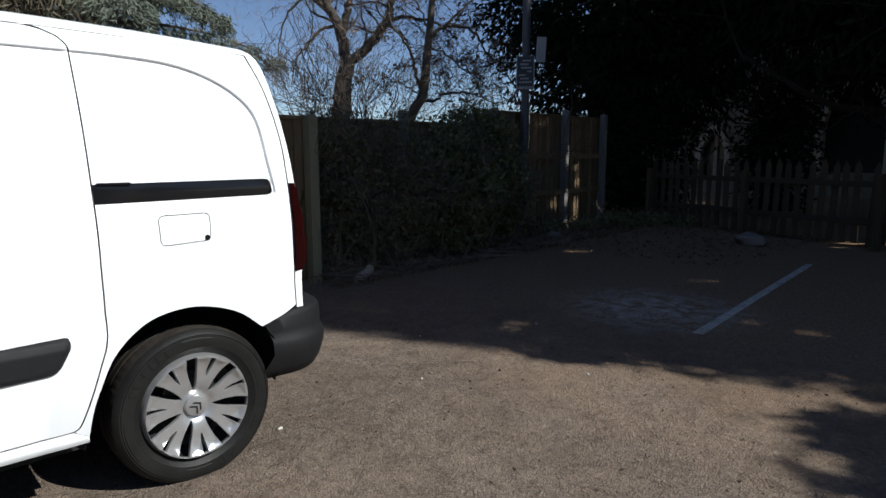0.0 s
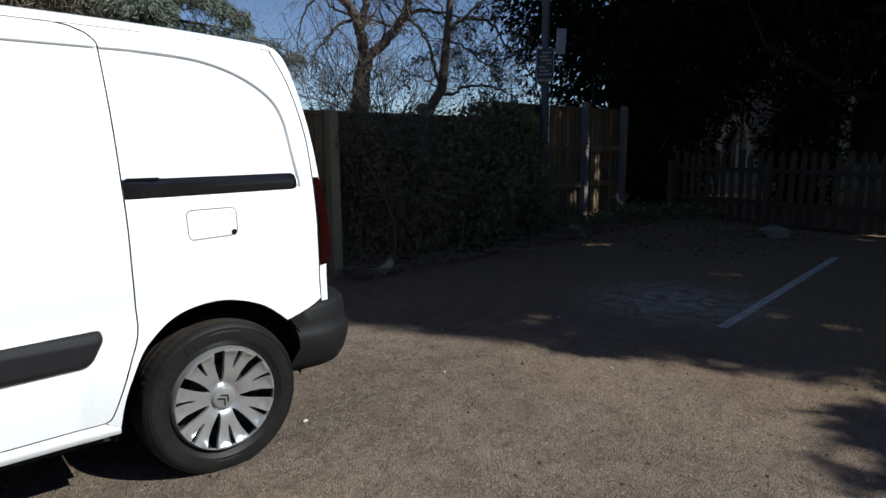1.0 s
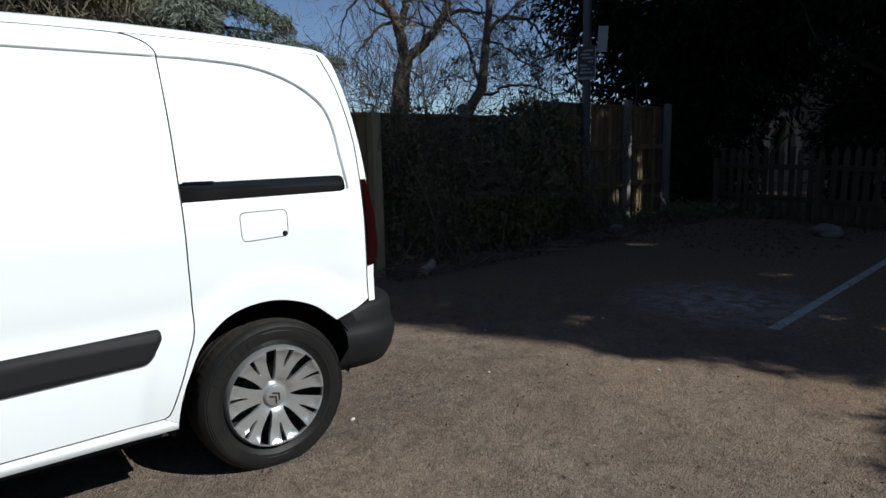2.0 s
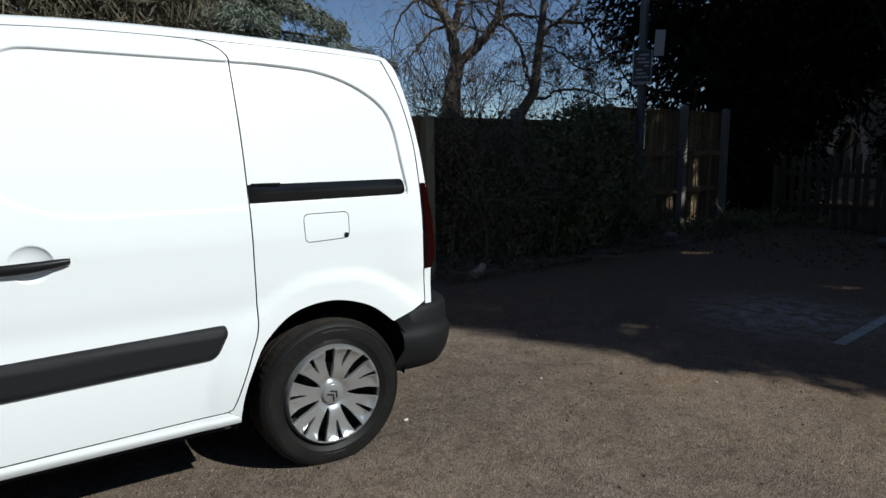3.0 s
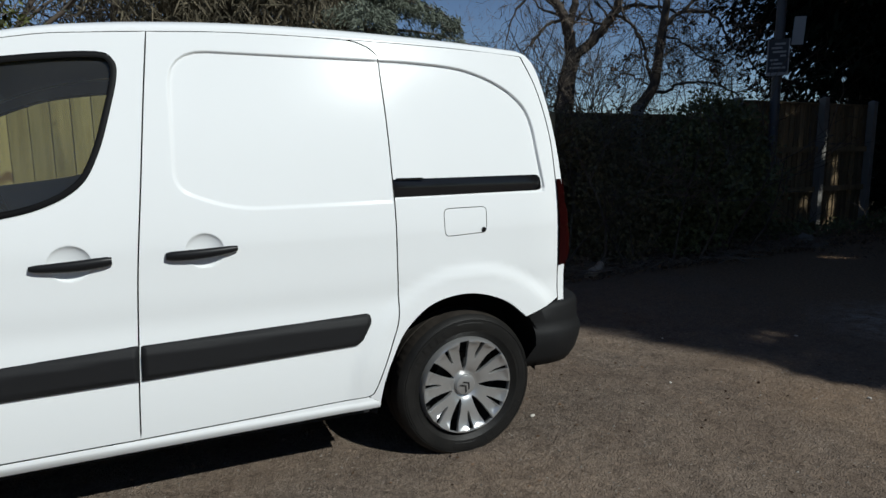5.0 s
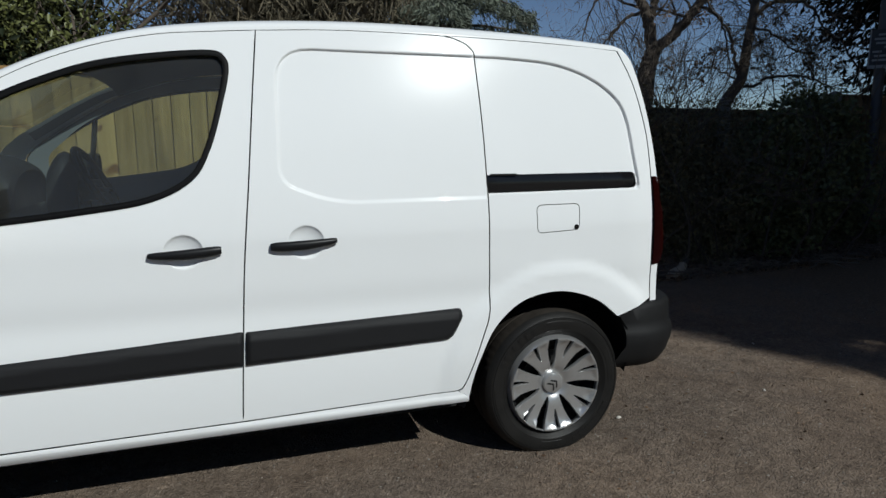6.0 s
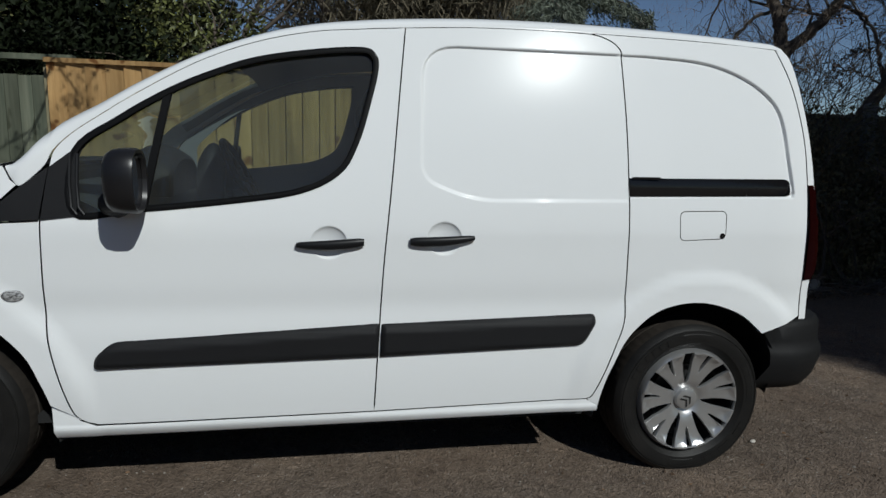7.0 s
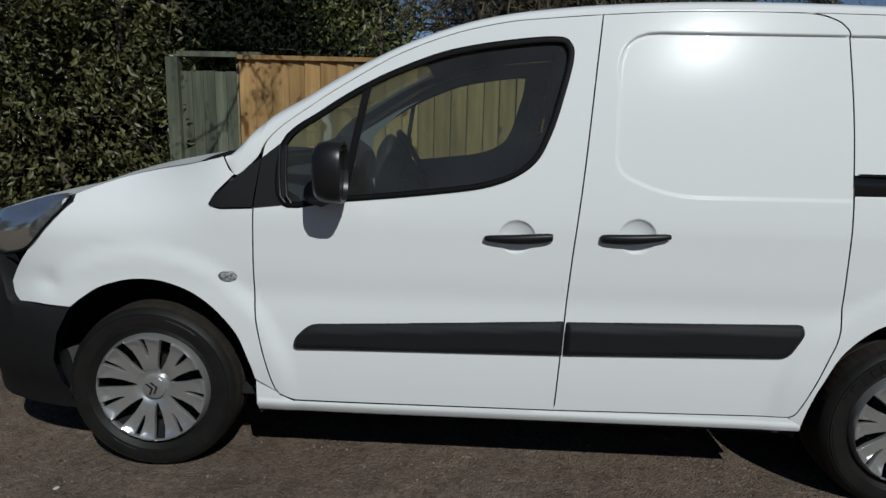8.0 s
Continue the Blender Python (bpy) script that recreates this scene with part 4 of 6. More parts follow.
def trim_disc(turn):
    """Cover with seven twin blades; the wide and narrow slots go through."""
    from mathutils.geometry import delaunay_2d_cdt
    loops = [[(0.218 * math.cos(a), 0.218 * math.sin(a)) for a in [2 * math.pi * k / 84 for k in range(84)]]]
    for k in range(7):
        a = 2 * math.pi * k / 7 + turn
        wide, slim = [], []
        for r, w in ((0.066, 0.003), (0.082, 0.010), (0.12, 0.0175), (0.160, 0.0215), (0.200, 0.0225), (0.2065, 0.0205)):
            wide.append((r, w))
        for r, w in ((0.120, 0.002), (0.128, 0.005), (0.15, 0.0080), (0.196, 0.0112), (0.203, 0.0102)):
            slim.append((r, w))
        for prof, ang in ((wide, a), (slim, a + math.pi / 7)):
            loop = [(r, w) for r, w in prof] + [(r, -w) for r, w in prof[::-1]]
            ca, sa = math.cos(ang), math.sin(ang)
            loops.append([(u * ca - v * sa, u * sa + v * ca) for u, v in loop])
    coords, edges = [], []
    for lp in loops:
        k = len(coords)
        coords += [Vector(p) for p in lp]
        edges += [(k + i, k + (i + 1) % len(lp)) for i in range(len(lp))]
    for r in (0.052, 0.060, 0.070, 0.082, 0.11, 0.14, 0.165, 0.176, 0.183, 0.190, 0.199, 0.206, 0.210, 0.214):
        q = np.array([(r * math.cos(a), r * math.sin(a)) for a in [2 * math.pi * k / 84 for k in range(84)]])
        ok = np.ones(len(q), bool)
        for lp in loops[1:]:
            ok &= ~inside(lp, q) & (dist_to(lp, q) > 0.004)
        coords += [Vector(p) for p in q[ok]]
    vs, _, fs, _, _, _ = delaunay_2d_cdt(coords, edges, [], 0, 1e-6)
    v2 = np.array([(p.x, p.y) for p in vs])
    tri = np.array(fs)
    mid = v2[tri].mean(1)
    keep = np.hypot(mid[:, 0], mid[:, 1]) < 0.218
    for lp in loops[1:]:
        keep &= ~inside(lp, mid)
    tri = tri[keep]

    def face_y(x, z):
        r = np.hypot(x, z)
        return 0.002 - 0.012 * np.clip((r - 0.09) / 0.108, 0, 1) ** 2 - 0.011 * np.clip((r - 0.176) / 0.022, 0, 1) ** 2 + 0.018 * np.clip((0.100 - r) / 0.05, 0, 1) ** 2 + 0.034 * np.clip((r - 0.206) / 0.012, 0, 1) ** 1.6

    mb = MB()
    y = face_y(v2[:, 0], v2[:, 1])
    mb.add([(a, b, c) for (a, c), b in zip(v2, y)], [])
    for f in tri:
        a, b, c = v2[f[0]], v2[f[1]], v2[f[2]]
        ccw = (b[0] - a[0]) * (c[1] - a[1]) - (b[1] - a[1]) * (c[0] - a[0]) > 0
        mb.f.append(tuple(int(i) for i in (f if ccw else f[::-1])))
    for lp in loops:
        q = np.array(lp)
        yy = face_y(q[:, 0], q[:, 1])
        k, m = len(mb.v), len(q)
        inner_q = np.array(gap(lp, 0.0022)) if lp is not loops[0] else q
        mb.v += [(a, b, c) for (a, c), b in zip(q, yy)] + [(a, b + 0.0035, c) for (a, c), b in zip(inner_q, yy)] + [(a, b + 0.016, c) for (a, c), b in zip(inner_q, yy)]
        mb.f += [(k + r * m + i, k + r * m + (i + 1) % m, k + (r + 1) * m + (i + 1) % m, k + (r + 1) * m + i) for r in (0, 1) for i in range(m)]
    mb.v = [(0.972 * x, y, 0.972 * z) for x, y, z in mb.v]
    return mb


AXLE_R, AXLE_F = (-0.006, 0.289), (-2.722, 0.316)
wheel(AXLE_R, 0.029, 0, 0.761)
wheel(AXLE_F, 0.030, 2.5, 0.339)
wheel(AXLE_R, 2 * YC - 0.029, 180, 0.2)
wheel(AXLE_F, 2 * YC - 0.030, 182.5, 0.6)


# ---- leaves, branches ----
def leaf_mesh(name, pts, size, rng, slim=0.45, droop=0.0, lift=0.0, fold=0.25, out=None):
    """One folded leaf of two faces at each point; out: the way each one points, else any."""
    n = len(pts)
    d = rng.normal(size=(n, 3)) if out is None else out + rng.normal(size=(n, 3)) * 0.55
    d[:, 2] += lift - droop
    d /= np.linalg.norm(d, axis=1)[:, None]
    a = np.cross(d, rng.normal(size=(n, 3)))
    a /= np.linalg.norm(a, axis=1)[:, None] + 1e-9
    b = np.cross(d, a)
    s = (size * rng.uniform(0.55, 1.25, n))[:, None]
    base, tip = pts - d * s * 0.5, pts + d * s * 0.5
    left, right = pts + a * s * slim * 0.5 + b * s * fold * 0.5 - d * s * 0.05, pts - a * s * slim * 0.5 + b * s * fold * 0.5 - d * s * 0.05
    v = np.stack([base, left, tip, right], 1).reshape(-1, 3)
    k = np.arange(n)[:, None] * 4
    f = np.concatenate([k + (0, 1, 2), k + (0, 2, 3)], 1).reshape(-1, 3)
    me = bpy.data.meshes.new(name)
    me.vertices.add(len(v))
    me.vertices.foreach_set("co", v.ravel())
    me.loops.add(len(f) * 3)
    me.loops.foreach_set("vertex_index", f.ravel().astype(np.int32))
    me.polygons.add(len(f))
    me.polygons.foreach_set("loop_start", np.arange(len(f), dtype=np.int32) * 3)
    me.update(calc_edges=True)
    return me


def clumps(rng, centre, radii, n, per, spread, shell=0.35, flat=1.0, low=None):
    """Points in n loose clumps that fill an uneven ball, thicker to its outside."""
    u = rng.normal(size=(n, 3))
    u /= np.linalg.norm(u, axis=1)[:, None]
    r = rng.uniform(shell, 1.0, n) ** 0.6
    lump = 1 + 0.18 * np.sin(u[:, 0] * 5 + centre[0]) * np.cos(u[:, 1] * 4 + centre[1]) + 0.12 * np.sin(u[:, 2] * 7 + 1.3)
    c = np.array(centre) + u * (r * lump)[:, None] * np.array(radii)
    p = np.repeat(c, per, 0) + rng.normal(size=(n * per, 3)) * np.array((spread, spread, spread * flat))
    o = np.repeat(u, per, 0)
    if low is not None:
        ok = p[:, 2] > low
        p, o = p[ok], o[ok]
    return p, o


def branch(mb, rng, p, d, length, r, depth, bend=0.25, sides=6, droop=0.0, kids=3, r_min=0.004):
    """A crooked limb with its boughs and twigs."""
    n = 6 if depth > 1 else 5
    pts, rad = [Vector(p)], [r]
    d = Vector(d).normalized()
    for i in range(n):
        d = (d + Vector(rng.normal(size=3) * bend * 0.5) + Vector((0, 0, -droop))).normalized()
        pts.append(pts[-1] + d * (length / n))
        rad.append(max(r_min, r * (1 - 0.62 * (i + 1) / n)))
    mb.tube(pts, rad, max(3, sides if depth > 1 else 4 if depth == 1 else 3))
    if depth <= 0:
        return
    for i in range(kids + (2 if depth < 2 else 0)):
        k = int(rng.integers(2, n + 1))
        nd = (pts[min(k, n)] - pts[k - 1]).normalized()
        side = nd.cross(Vector(rng.normal(size=3))).normalized()
        branch(mb, rng, pts[k], nd * 0.75 + side * rng.uniform(0.5, 1.0) + Vector((0, 0, 0.15)), length * rng.uniform(0.45, 0.72), rad[k] * rng.uniform(0.5, 0.72), depth - 1, bend, sides - 1, droop, kids, r_min)


M_BARK = mat("bark", (0.125, 0.098, 0.074), 0.9, tint=(0.05, 0.041, 0.033), scale=9, stretch=(1, 1, 0.3), bump=0.012, bump_scale=22)
M_TWIG = mat("twigs", (0.22, 0.165, 0.12), 0.9, tint=(0.11, 0.085, 0.07), scale=3)
# near black: the deep shade within the crowns is put into the leaf colour
M_YEW = mat("shade_dark_yew_leaves", (0.0075, 0.0115, 0.005), 0.65, spec=0.12, tint=(0.014, 0.019, 0.008), scale=1.5, island=0.4)
M_IVY = mat("ivy_leaves", (0.092, 0.108, 0.037), 0.6, tint=(0.150, 0.142, 0.058), scale=1.6, island=0.35)
M_BRAMBLE = mat("bramble_leaves", (0.155, 0.113, 0.064), 0.75, tint=(0.112, 0.110, 0.050), scale=2.2, island=0.4)
M_LAUREL = mat("shrub_leaves", (0.055, 0.068, 0.024), 0.42, spec=0.38, tint=(0.135, 0.122, 0.050), scale=2.2, island=0.6)
M_CEDAR = mat("cedar_needles", (0.085, 0.105, 0.075), 0.7, tint=(0.13, 0.145, 0.11), scale=1.2, island=0.35)
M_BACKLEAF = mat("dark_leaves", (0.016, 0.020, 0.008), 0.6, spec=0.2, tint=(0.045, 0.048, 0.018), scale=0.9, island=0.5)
M_YELLOW = mat("young_leaves", (0.14, 0.15, 0.04), 0.5, tint=(0.09, 0.10, 0.035), scale=2, island=0.35)
M_DRY = mat("dry_leaves", (0.17, 0.10, 0.055), 0.8, tint=(0.08, 0.05, 0.03), scale=8, island=0.5)
M_STONE = mat("gravel", (0.24, 0.21, 0.17), 0.85, tint=(0.12, 0.11, 0.10), scale=30, island=0.6)
M_SOIL = mat("soil", (0.110, 0.080, 0.054), 0.95, tint=(0.20, 0.148, 0.100), scale=5, spread=0.3, bump=0.02, bump_scale=40, fine=0.5)


# ---- ground ----
def ground_material():
    """Worn tarmac: grit of several greys, brown dust in broad patches, darker bare stretches."""
    m = bpy.data.materials.new("worn_tarmac")
    m.use_nodes = True
    nt = m.node_tree
    b = nt.nodes["Principled BSDF"]
    b.inputs["Roughness"].default_value, b.inputs["Specular IOR Level"].default_value = 0.92, 0.25
    tc = nt.nodes.new("ShaderNodeTexCoord")

    def tex(sc, detail, rough=0.6, kind="ShaderNodeTexNoise"):
        n = nt.nodes.new(kind)
        n.inputs["Scale"].default_value = sc
        if kind == "ShaderNodeTexNoise":
            n.inputs["Detail"].default_value, n.inputs["Roughness"].default_value = detail, rough
        nt.links.new(tc.outputs["Object"], n.inputs["Vector"])
        return n

    def ramp(src, stops):
        r = nt.nodes.new("ShaderNodeValToRGB")
        while len(r.color_ramp.elements) < len(stops):
            r.color_ramp.elements.new(0.5)
        for e, (pos, c) in zip(r.color_ramp.elements, stops):
            e.position, e.color = pos, (*c, 1)
        nt.links.new(src, r.inputs[0])
        return r.outputs[0]

    def mix(a, c, fac, kind="MIX"):
        x = nt.nodes.new("ShaderNodeMix")
        x.data_type, x.blend_type = "RGBA", kind
        for sock, v in ((x.inputs[0], fac), (x.inputs[6], a), (x.inputs[7], c)):
            if isinstance(v, float):
                sock.default_value = v
            else:
                nt.links.new(v, sock)
        return x.outputs[2]

    grit = tex(125, 4, 0.7, "ShaderNodeTexVoronoi")
    grains = ramp(grit.outputs["Color"], [(0.0, (0.122, 0.097, 0.076)), (0.35, (0.179, 0.142, 0.112)), (0.75, (0.236, 0.187, 0.146)), (1.0, (0.357, 0.301, 0.251))])
    dust = ramp(tex(1.1, 7, 0.62).outputs[0], [(0.36, (0.0, 0.0, 0.0)), (0.62, (1.0, 1.0, 1.0))])
    brown = ramp(tex(60, 5, 0.7).outputs[0], [(0.3, (0.137, 0.097, 0.070)), (0.7, (0.259, 0.192, 0.141))])
    weight = nt.nodes.new("ShaderNodeMath")
    weight.operation, weight.inputs[1].default_value = "MULTIPLY", 0.66
    nt.links.new(dust, weight.inputs[0])
    col = mix(grains, brown, weight.outputs[0])
    dark = ramp(tex(0.7, 5).outputs[0], [(0.32, (0.72, 0.72, 0.74)), (0.62, (1.0, 1.0, 1.0))])
    col = mix(col, dark, 1.0, "MULTIPLY")
    speck = ramp(tex(38, 3, 0.8).outputs[0], [(0.64, (1.0, 1.0, 1.0)), (0.72, (0.5, 0.46, 0.42))])
    col = mix(col, speck, 1.0, "MULTIPLY")
    chips = ramp(tex(52, 0, 0.5, "ShaderNodeTexVoronoi").outputs["Color"], [(0.0, (0.66, 0.64, 0.62)), (0.45, (1.0, 1.0, 1.0)), (0.86, (1.04, 1.03, 1.02)), (1.0, (1.5, 1.46, 1.40))])
    col = mix(col, chips, 1.0, "MULTIPLY")
    mottle = ramp(tex(6.5, 9, 0.72).outputs[0], [(0.36, (0.74, 0.73, 0.72)), (0.52, (1.0, 1.0, 1.0)), (0.68, (1.16, 1.15, 1.13))])
    col = mix(col, mottle, 1.0, "MULTIPLY")
    # leaf mould and earth towards the trees, browned further to warm the blue shade
    axis = nt.nodes.new("ShaderNodeSeparateXYZ")
    nt.links.new(tc.outputs["Object"], axis.inputs[0])
    wander = nt.nodes.new("ShaderNodeMath")
    wander.operation, wander.inputs[1].default_value = "MULTIPLY_ADD", 3.0
    nt.links.new(tex(0.8, 6, 0.65).outputs[0], wander.inputs[0])
    nt.links.new(axis.outputs[0], wander.inputs[2])
    warm_mould = nt.nodes.new("ShaderNodeMapRange")
    warm_mould.inputs[1].default_value, warm_mould.inputs[2].default_value, warm_mould.inputs[3].default_value, warm_mould.inputs[4].default_value = 3.0, 5.6, 0.0, 0.85
    nt.links.new(wander.outputs[0], warm_mould.inputs[0])
    earth = ramp(tex(34, 7, 0.72).outputs[0], [(0.3, (0.135, 0.078, 0.042)), (0.5, (0.25, 0.155, 0.085)), (0.72, (0.43, 0.29, 0.17))])
    col = mix(col, earth, warm_mould.outputs[0])
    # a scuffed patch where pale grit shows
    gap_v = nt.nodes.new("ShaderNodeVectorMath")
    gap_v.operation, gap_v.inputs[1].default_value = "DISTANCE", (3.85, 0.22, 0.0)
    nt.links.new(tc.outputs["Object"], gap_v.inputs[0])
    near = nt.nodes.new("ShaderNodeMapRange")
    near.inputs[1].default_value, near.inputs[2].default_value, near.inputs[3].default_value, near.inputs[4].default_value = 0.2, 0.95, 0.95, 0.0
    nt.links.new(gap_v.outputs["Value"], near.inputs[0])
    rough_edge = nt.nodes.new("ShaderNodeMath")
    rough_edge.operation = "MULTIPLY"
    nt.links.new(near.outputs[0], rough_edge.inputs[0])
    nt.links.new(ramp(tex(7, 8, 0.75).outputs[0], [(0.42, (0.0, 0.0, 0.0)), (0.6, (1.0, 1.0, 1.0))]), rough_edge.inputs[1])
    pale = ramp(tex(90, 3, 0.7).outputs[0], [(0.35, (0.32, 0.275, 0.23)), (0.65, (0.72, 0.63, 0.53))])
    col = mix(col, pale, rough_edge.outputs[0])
    nt.links.new(col, b.inputs["Base Color"])
    bp = nt.nodes.new("ShaderNodeBump")
    bp.inputs["Distance"].default_value = 0.006
    nt.links.new(grit.outputs["Distance"], bp.inputs["Height"])
    bp2 = nt.nodes.new("ShaderNodeBump")
    bp2.inputs["Distance"].default_value = 0.02
    nt.links.new(tex(14, 8, 0.7).outputs[0], bp2.inputs["Height"])
    nt.links.new(bp.outputs[0], bp2.inputs["Normal"])
    nt.links.new(bp2.outputs[0], b.inputs["Normal"])
    return m


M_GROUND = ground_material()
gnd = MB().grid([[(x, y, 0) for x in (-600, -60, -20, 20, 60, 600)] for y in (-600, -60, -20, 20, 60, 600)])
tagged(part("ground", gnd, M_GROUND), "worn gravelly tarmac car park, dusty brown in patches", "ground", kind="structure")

rng = np.random.default_rng(5)


def pebbles(n, x0, x1, y0, y1, lo, hi):
    """Loose grit: small uneven eight-sided stones."""
    c = np.stack([rng.uniform(x0, x1, n), rng.uniform(y0, y1, n), np.zeros(n)], 1)
    s = rng.uniform(lo, hi, n) * rng.uniform(0.5, 1.0, n)
    unit = np.array([(1, 0, 0), (0, 1, 0), (-1, 0, 0), (0, -1, 0), (0, 0, 0.7), (0, 0, -0.3)], float)
    v = (unit[None] * rng.uniform(0.6, 1.2, (n, 6, 3)) * s[:, None, None] + c[:, None]).reshape(-1, 3)
    f = np.array([(0, 1, 4), (1, 2, 4), (2, 3, 4), (3, 0, 4)])
    f = (f[None] + (np.arange(n) * 6)[:, None, None]).reshape(-1, 3)
    me = bpy.data.meshes.new("gravel")
    me.from_pydata([tuple(p) for p in v], [], [tuple(int(i) for i in t) for t in f])
    return me


tagged(part("gravel", pebbles(9000, -4.2, 3.6, -1.6, 2.0, 0.002, 0.0065), M_STONE), "scattered loose grit on the tarmac", "gravel", kind="stuff")
tagged(part("gravel", pebbles(1900, -4.2, 5.5, -1.7, 2.4, 0.004, 0.010), M_STONE), "coarser loose stones on the tarmac", "gravel", kind="stuff")
for x, y, s in ((0.433, 0.198, 0.016), (1.35, 0.25, 0.012), (2.1, -0.35, 0.012), (-3.0, -0.15, 0.012), (1.9, 0.9, 0.011), (2.75, 0.55, 0.013)):
    mb = MB().lathe([(0.001, -0.5), (0.8, -0.35), (1.0, 0.0), (0.75, 0.35), (0.001, 0.5)], (0, 0, 0), 7)
    ob = part("pebble", mb, mat("pale_stone", (0.62, 0.58, 0.52), 0.8, tint=(0.45, 0.42, 0.38), scale=40) if x == 0.433 else bpy.data.materials["pale_stone"])
    ob.matrix_world = pose(x, y, s * 0.3, 90, 0, 40 * x) @ Matrix.Diagonal((s, s * 0.8, s * 0.6, 1))
    tagged(ob, "small pale stone lying on the tarmac", "stone", "pale stones")

# parking line, thin worn paint
M_LINE = mat("line_paint", (0.68, 0.61, 0.52), 0.85, tint=(0.26, 0.22, 0.18), scale=11, spread=0.55, fine=0.35, fine_scale=70)
a, b = Vector((3.385, -0.395, 0)), Vector((7.05, 0.035, 0))
t = (b - a).normalized()
s = Vector((-t.y, t.x, 0)) * 0.036
line = MB().add([a - s, b - s, b + s, a + s] + [p + Vector((0, 0, 0.004)) for p in (a - s, b - s, b + s, a + s)], [(4, 5, 6, 7), (0, 1, 5, 4), (1, 2, 6, 5), (2, 3, 7, 6), (3, 0, 4, 7)])
tagged(part("parking_line", line, M_LINE), "worn white painted parking bay line", "road marking", kind="structure")

# ---- fence behind the van ----
def timber(name, light, dark, knot, vary):
    """Sawn board: long grain, broad stains, scattered knots, each board its own shade."""
    m = bpy.data.materials.new(name)
    m.use_nodes = True
    nt = m.node_tree
    b = nt.nodes["Principled BSDF"]
    b.inputs["Roughness"].default_value, b.inputs["Specular IOR Level"].default_value = 0.8, 0.25
    tc = nt.nodes.new("ShaderNodeTexCoord")
    info = nt.nodes.new("ShaderNodeObjectInfo")
    shift = nt.nodes.new("ShaderNodeVectorMath")
    shift.operation = "MULTIPLY_ADD"
    wide = nt.nodes.new("ShaderNodeCombineXYZ")
    for k, v in enumerate((37.0, 11.0, 23.0)):
        mul = nt.nodes.new("ShaderNodeMath")
        mul.operation, mul.inputs[1].default_value = "MULTIPLY", v
        nt.links.new(info.outputs["Random"], mul.inputs[0])
        nt.links.new(mul.outputs[0], wide.inputs[k])
    shift.inputs[1].default_value = (1, 1, 1)
    nt.links.new(tc.outputs["Object"], shift.inputs[0])
    nt.links.new(wide.outputs[0], shift.inputs[2])

    def tex(scale, stretch, detail):
        mp = nt.nodes.new("ShaderNodeMapping")
        mp.inputs["Scale"].default_value = stretch
        nt.links.new(shift.outputs[0], mp.inputs["Vector"])
        n = nt.nodes.new("ShaderNodeTexNoise")
        n.inputs["Scale"].default_value, n.inputs["Detail"].default_value, n.inputs["Distortion"].default_value = scale, detail, 0.6
        nt.links.new(mp.outputs[0], n.inputs["Vector"])
        return n.outputs[0]

    def ramp(src, stops):
        r = nt.nodes.new("ShaderNodeValToRGB")
        while len(r.color_ramp.elements) < len(stops):
            r.color_ramp.elements.new(0.5)
        for e, (pos, c) in zip(r.color_ramp.elements, stops):
            e.position, e.color = pos, (*c, 1)
        nt.links.new(src, r.inputs[0])
        return r.outputs[0]

    def times(x, y):
        mx = nt.nodes.new("ShaderNodeMix")
        mx.data_type, mx.blend_type = "RGBA", "MULTIPLY"
        mx.inputs[0].default_value = 1
        nt.links.new(x, mx.inputs[6])
        nt.links.new(y, mx.inputs[7])
        return mx.outputs[2]

    grain = tex(14, (2.2, 2.2, 0.10), 5)
    col = ramp(grain, [(0.22, dark), (0.74, light)])
    col = times(col, ramp(tex(1.6, (2.0, 2.0, 0.6), 4), [(0.3, (0.62, 0.62, 0.60)), (0.6, (1.0, 1.0, 1.0))]))
    col = times(col, ramp(tex(7.5, (1.0, 1.0, 0.75), 1), [(0.27, knot), (0.33, (1.0, 1.0, 1.0))]))
    rnd = nt.nodes.new("ShaderNodeMapRange")
    rnd.inputs[3].default_value, rnd.inputs[4].default_value = 1 - vary, 1 + vary
    nt.links.new(info.outputs["Random"], rnd.inputs[0])
    hs = nt.nodes.new("ShaderNodeHueSaturation")
    nt.links.new(rnd.outputs[0], hs.inputs["Value"])
    nt.links.new(col, hs.inputs["Color"])
    nt.links.new(hs.outputs[0], b.inputs["Base Color"])
    bp = nt.nodes.new("ShaderNodeBump")
    bp.inputs["Distance"].default_value = 0.003
    nt.links.new(grain, bp.inputs["Height"])
    nt.links.new(bp.outputs[0], b.inputs["Normal"])
    return m


M_BOARD = timber("fence_board", (0.46, 0.29, 0.125), (0.29, 0.165, 0.062), (0.42, 0.30, 0.22), 0.25)
M_OLDBOARD = timber("old_board", (0.265, 0.190, 0.107), (0.148, 0.104, 0.061), (0.45, 0.38, 0.3), 0.25)
M_GATE = timber("gate_green", (0.17, 0.18, 0.13), (0.078, 0.092, 0.066), (0.5, 0.5, 0.45), 0.15)
M_POST = mat("green_post", (0.29, 0.255, 0.15), 0.85, tint=(0.19, 0.17, 0.105), scale=4, stretch=(5, 5, 0.6), bump=0.002, bump_scale=40)
M_CONCRETE = mat("concrete", (0.23, 0.215, 0.19), 0.9, tint=(0.15, 0.14, 0.125), scale=7, bump=0.003, bump_scale=60)


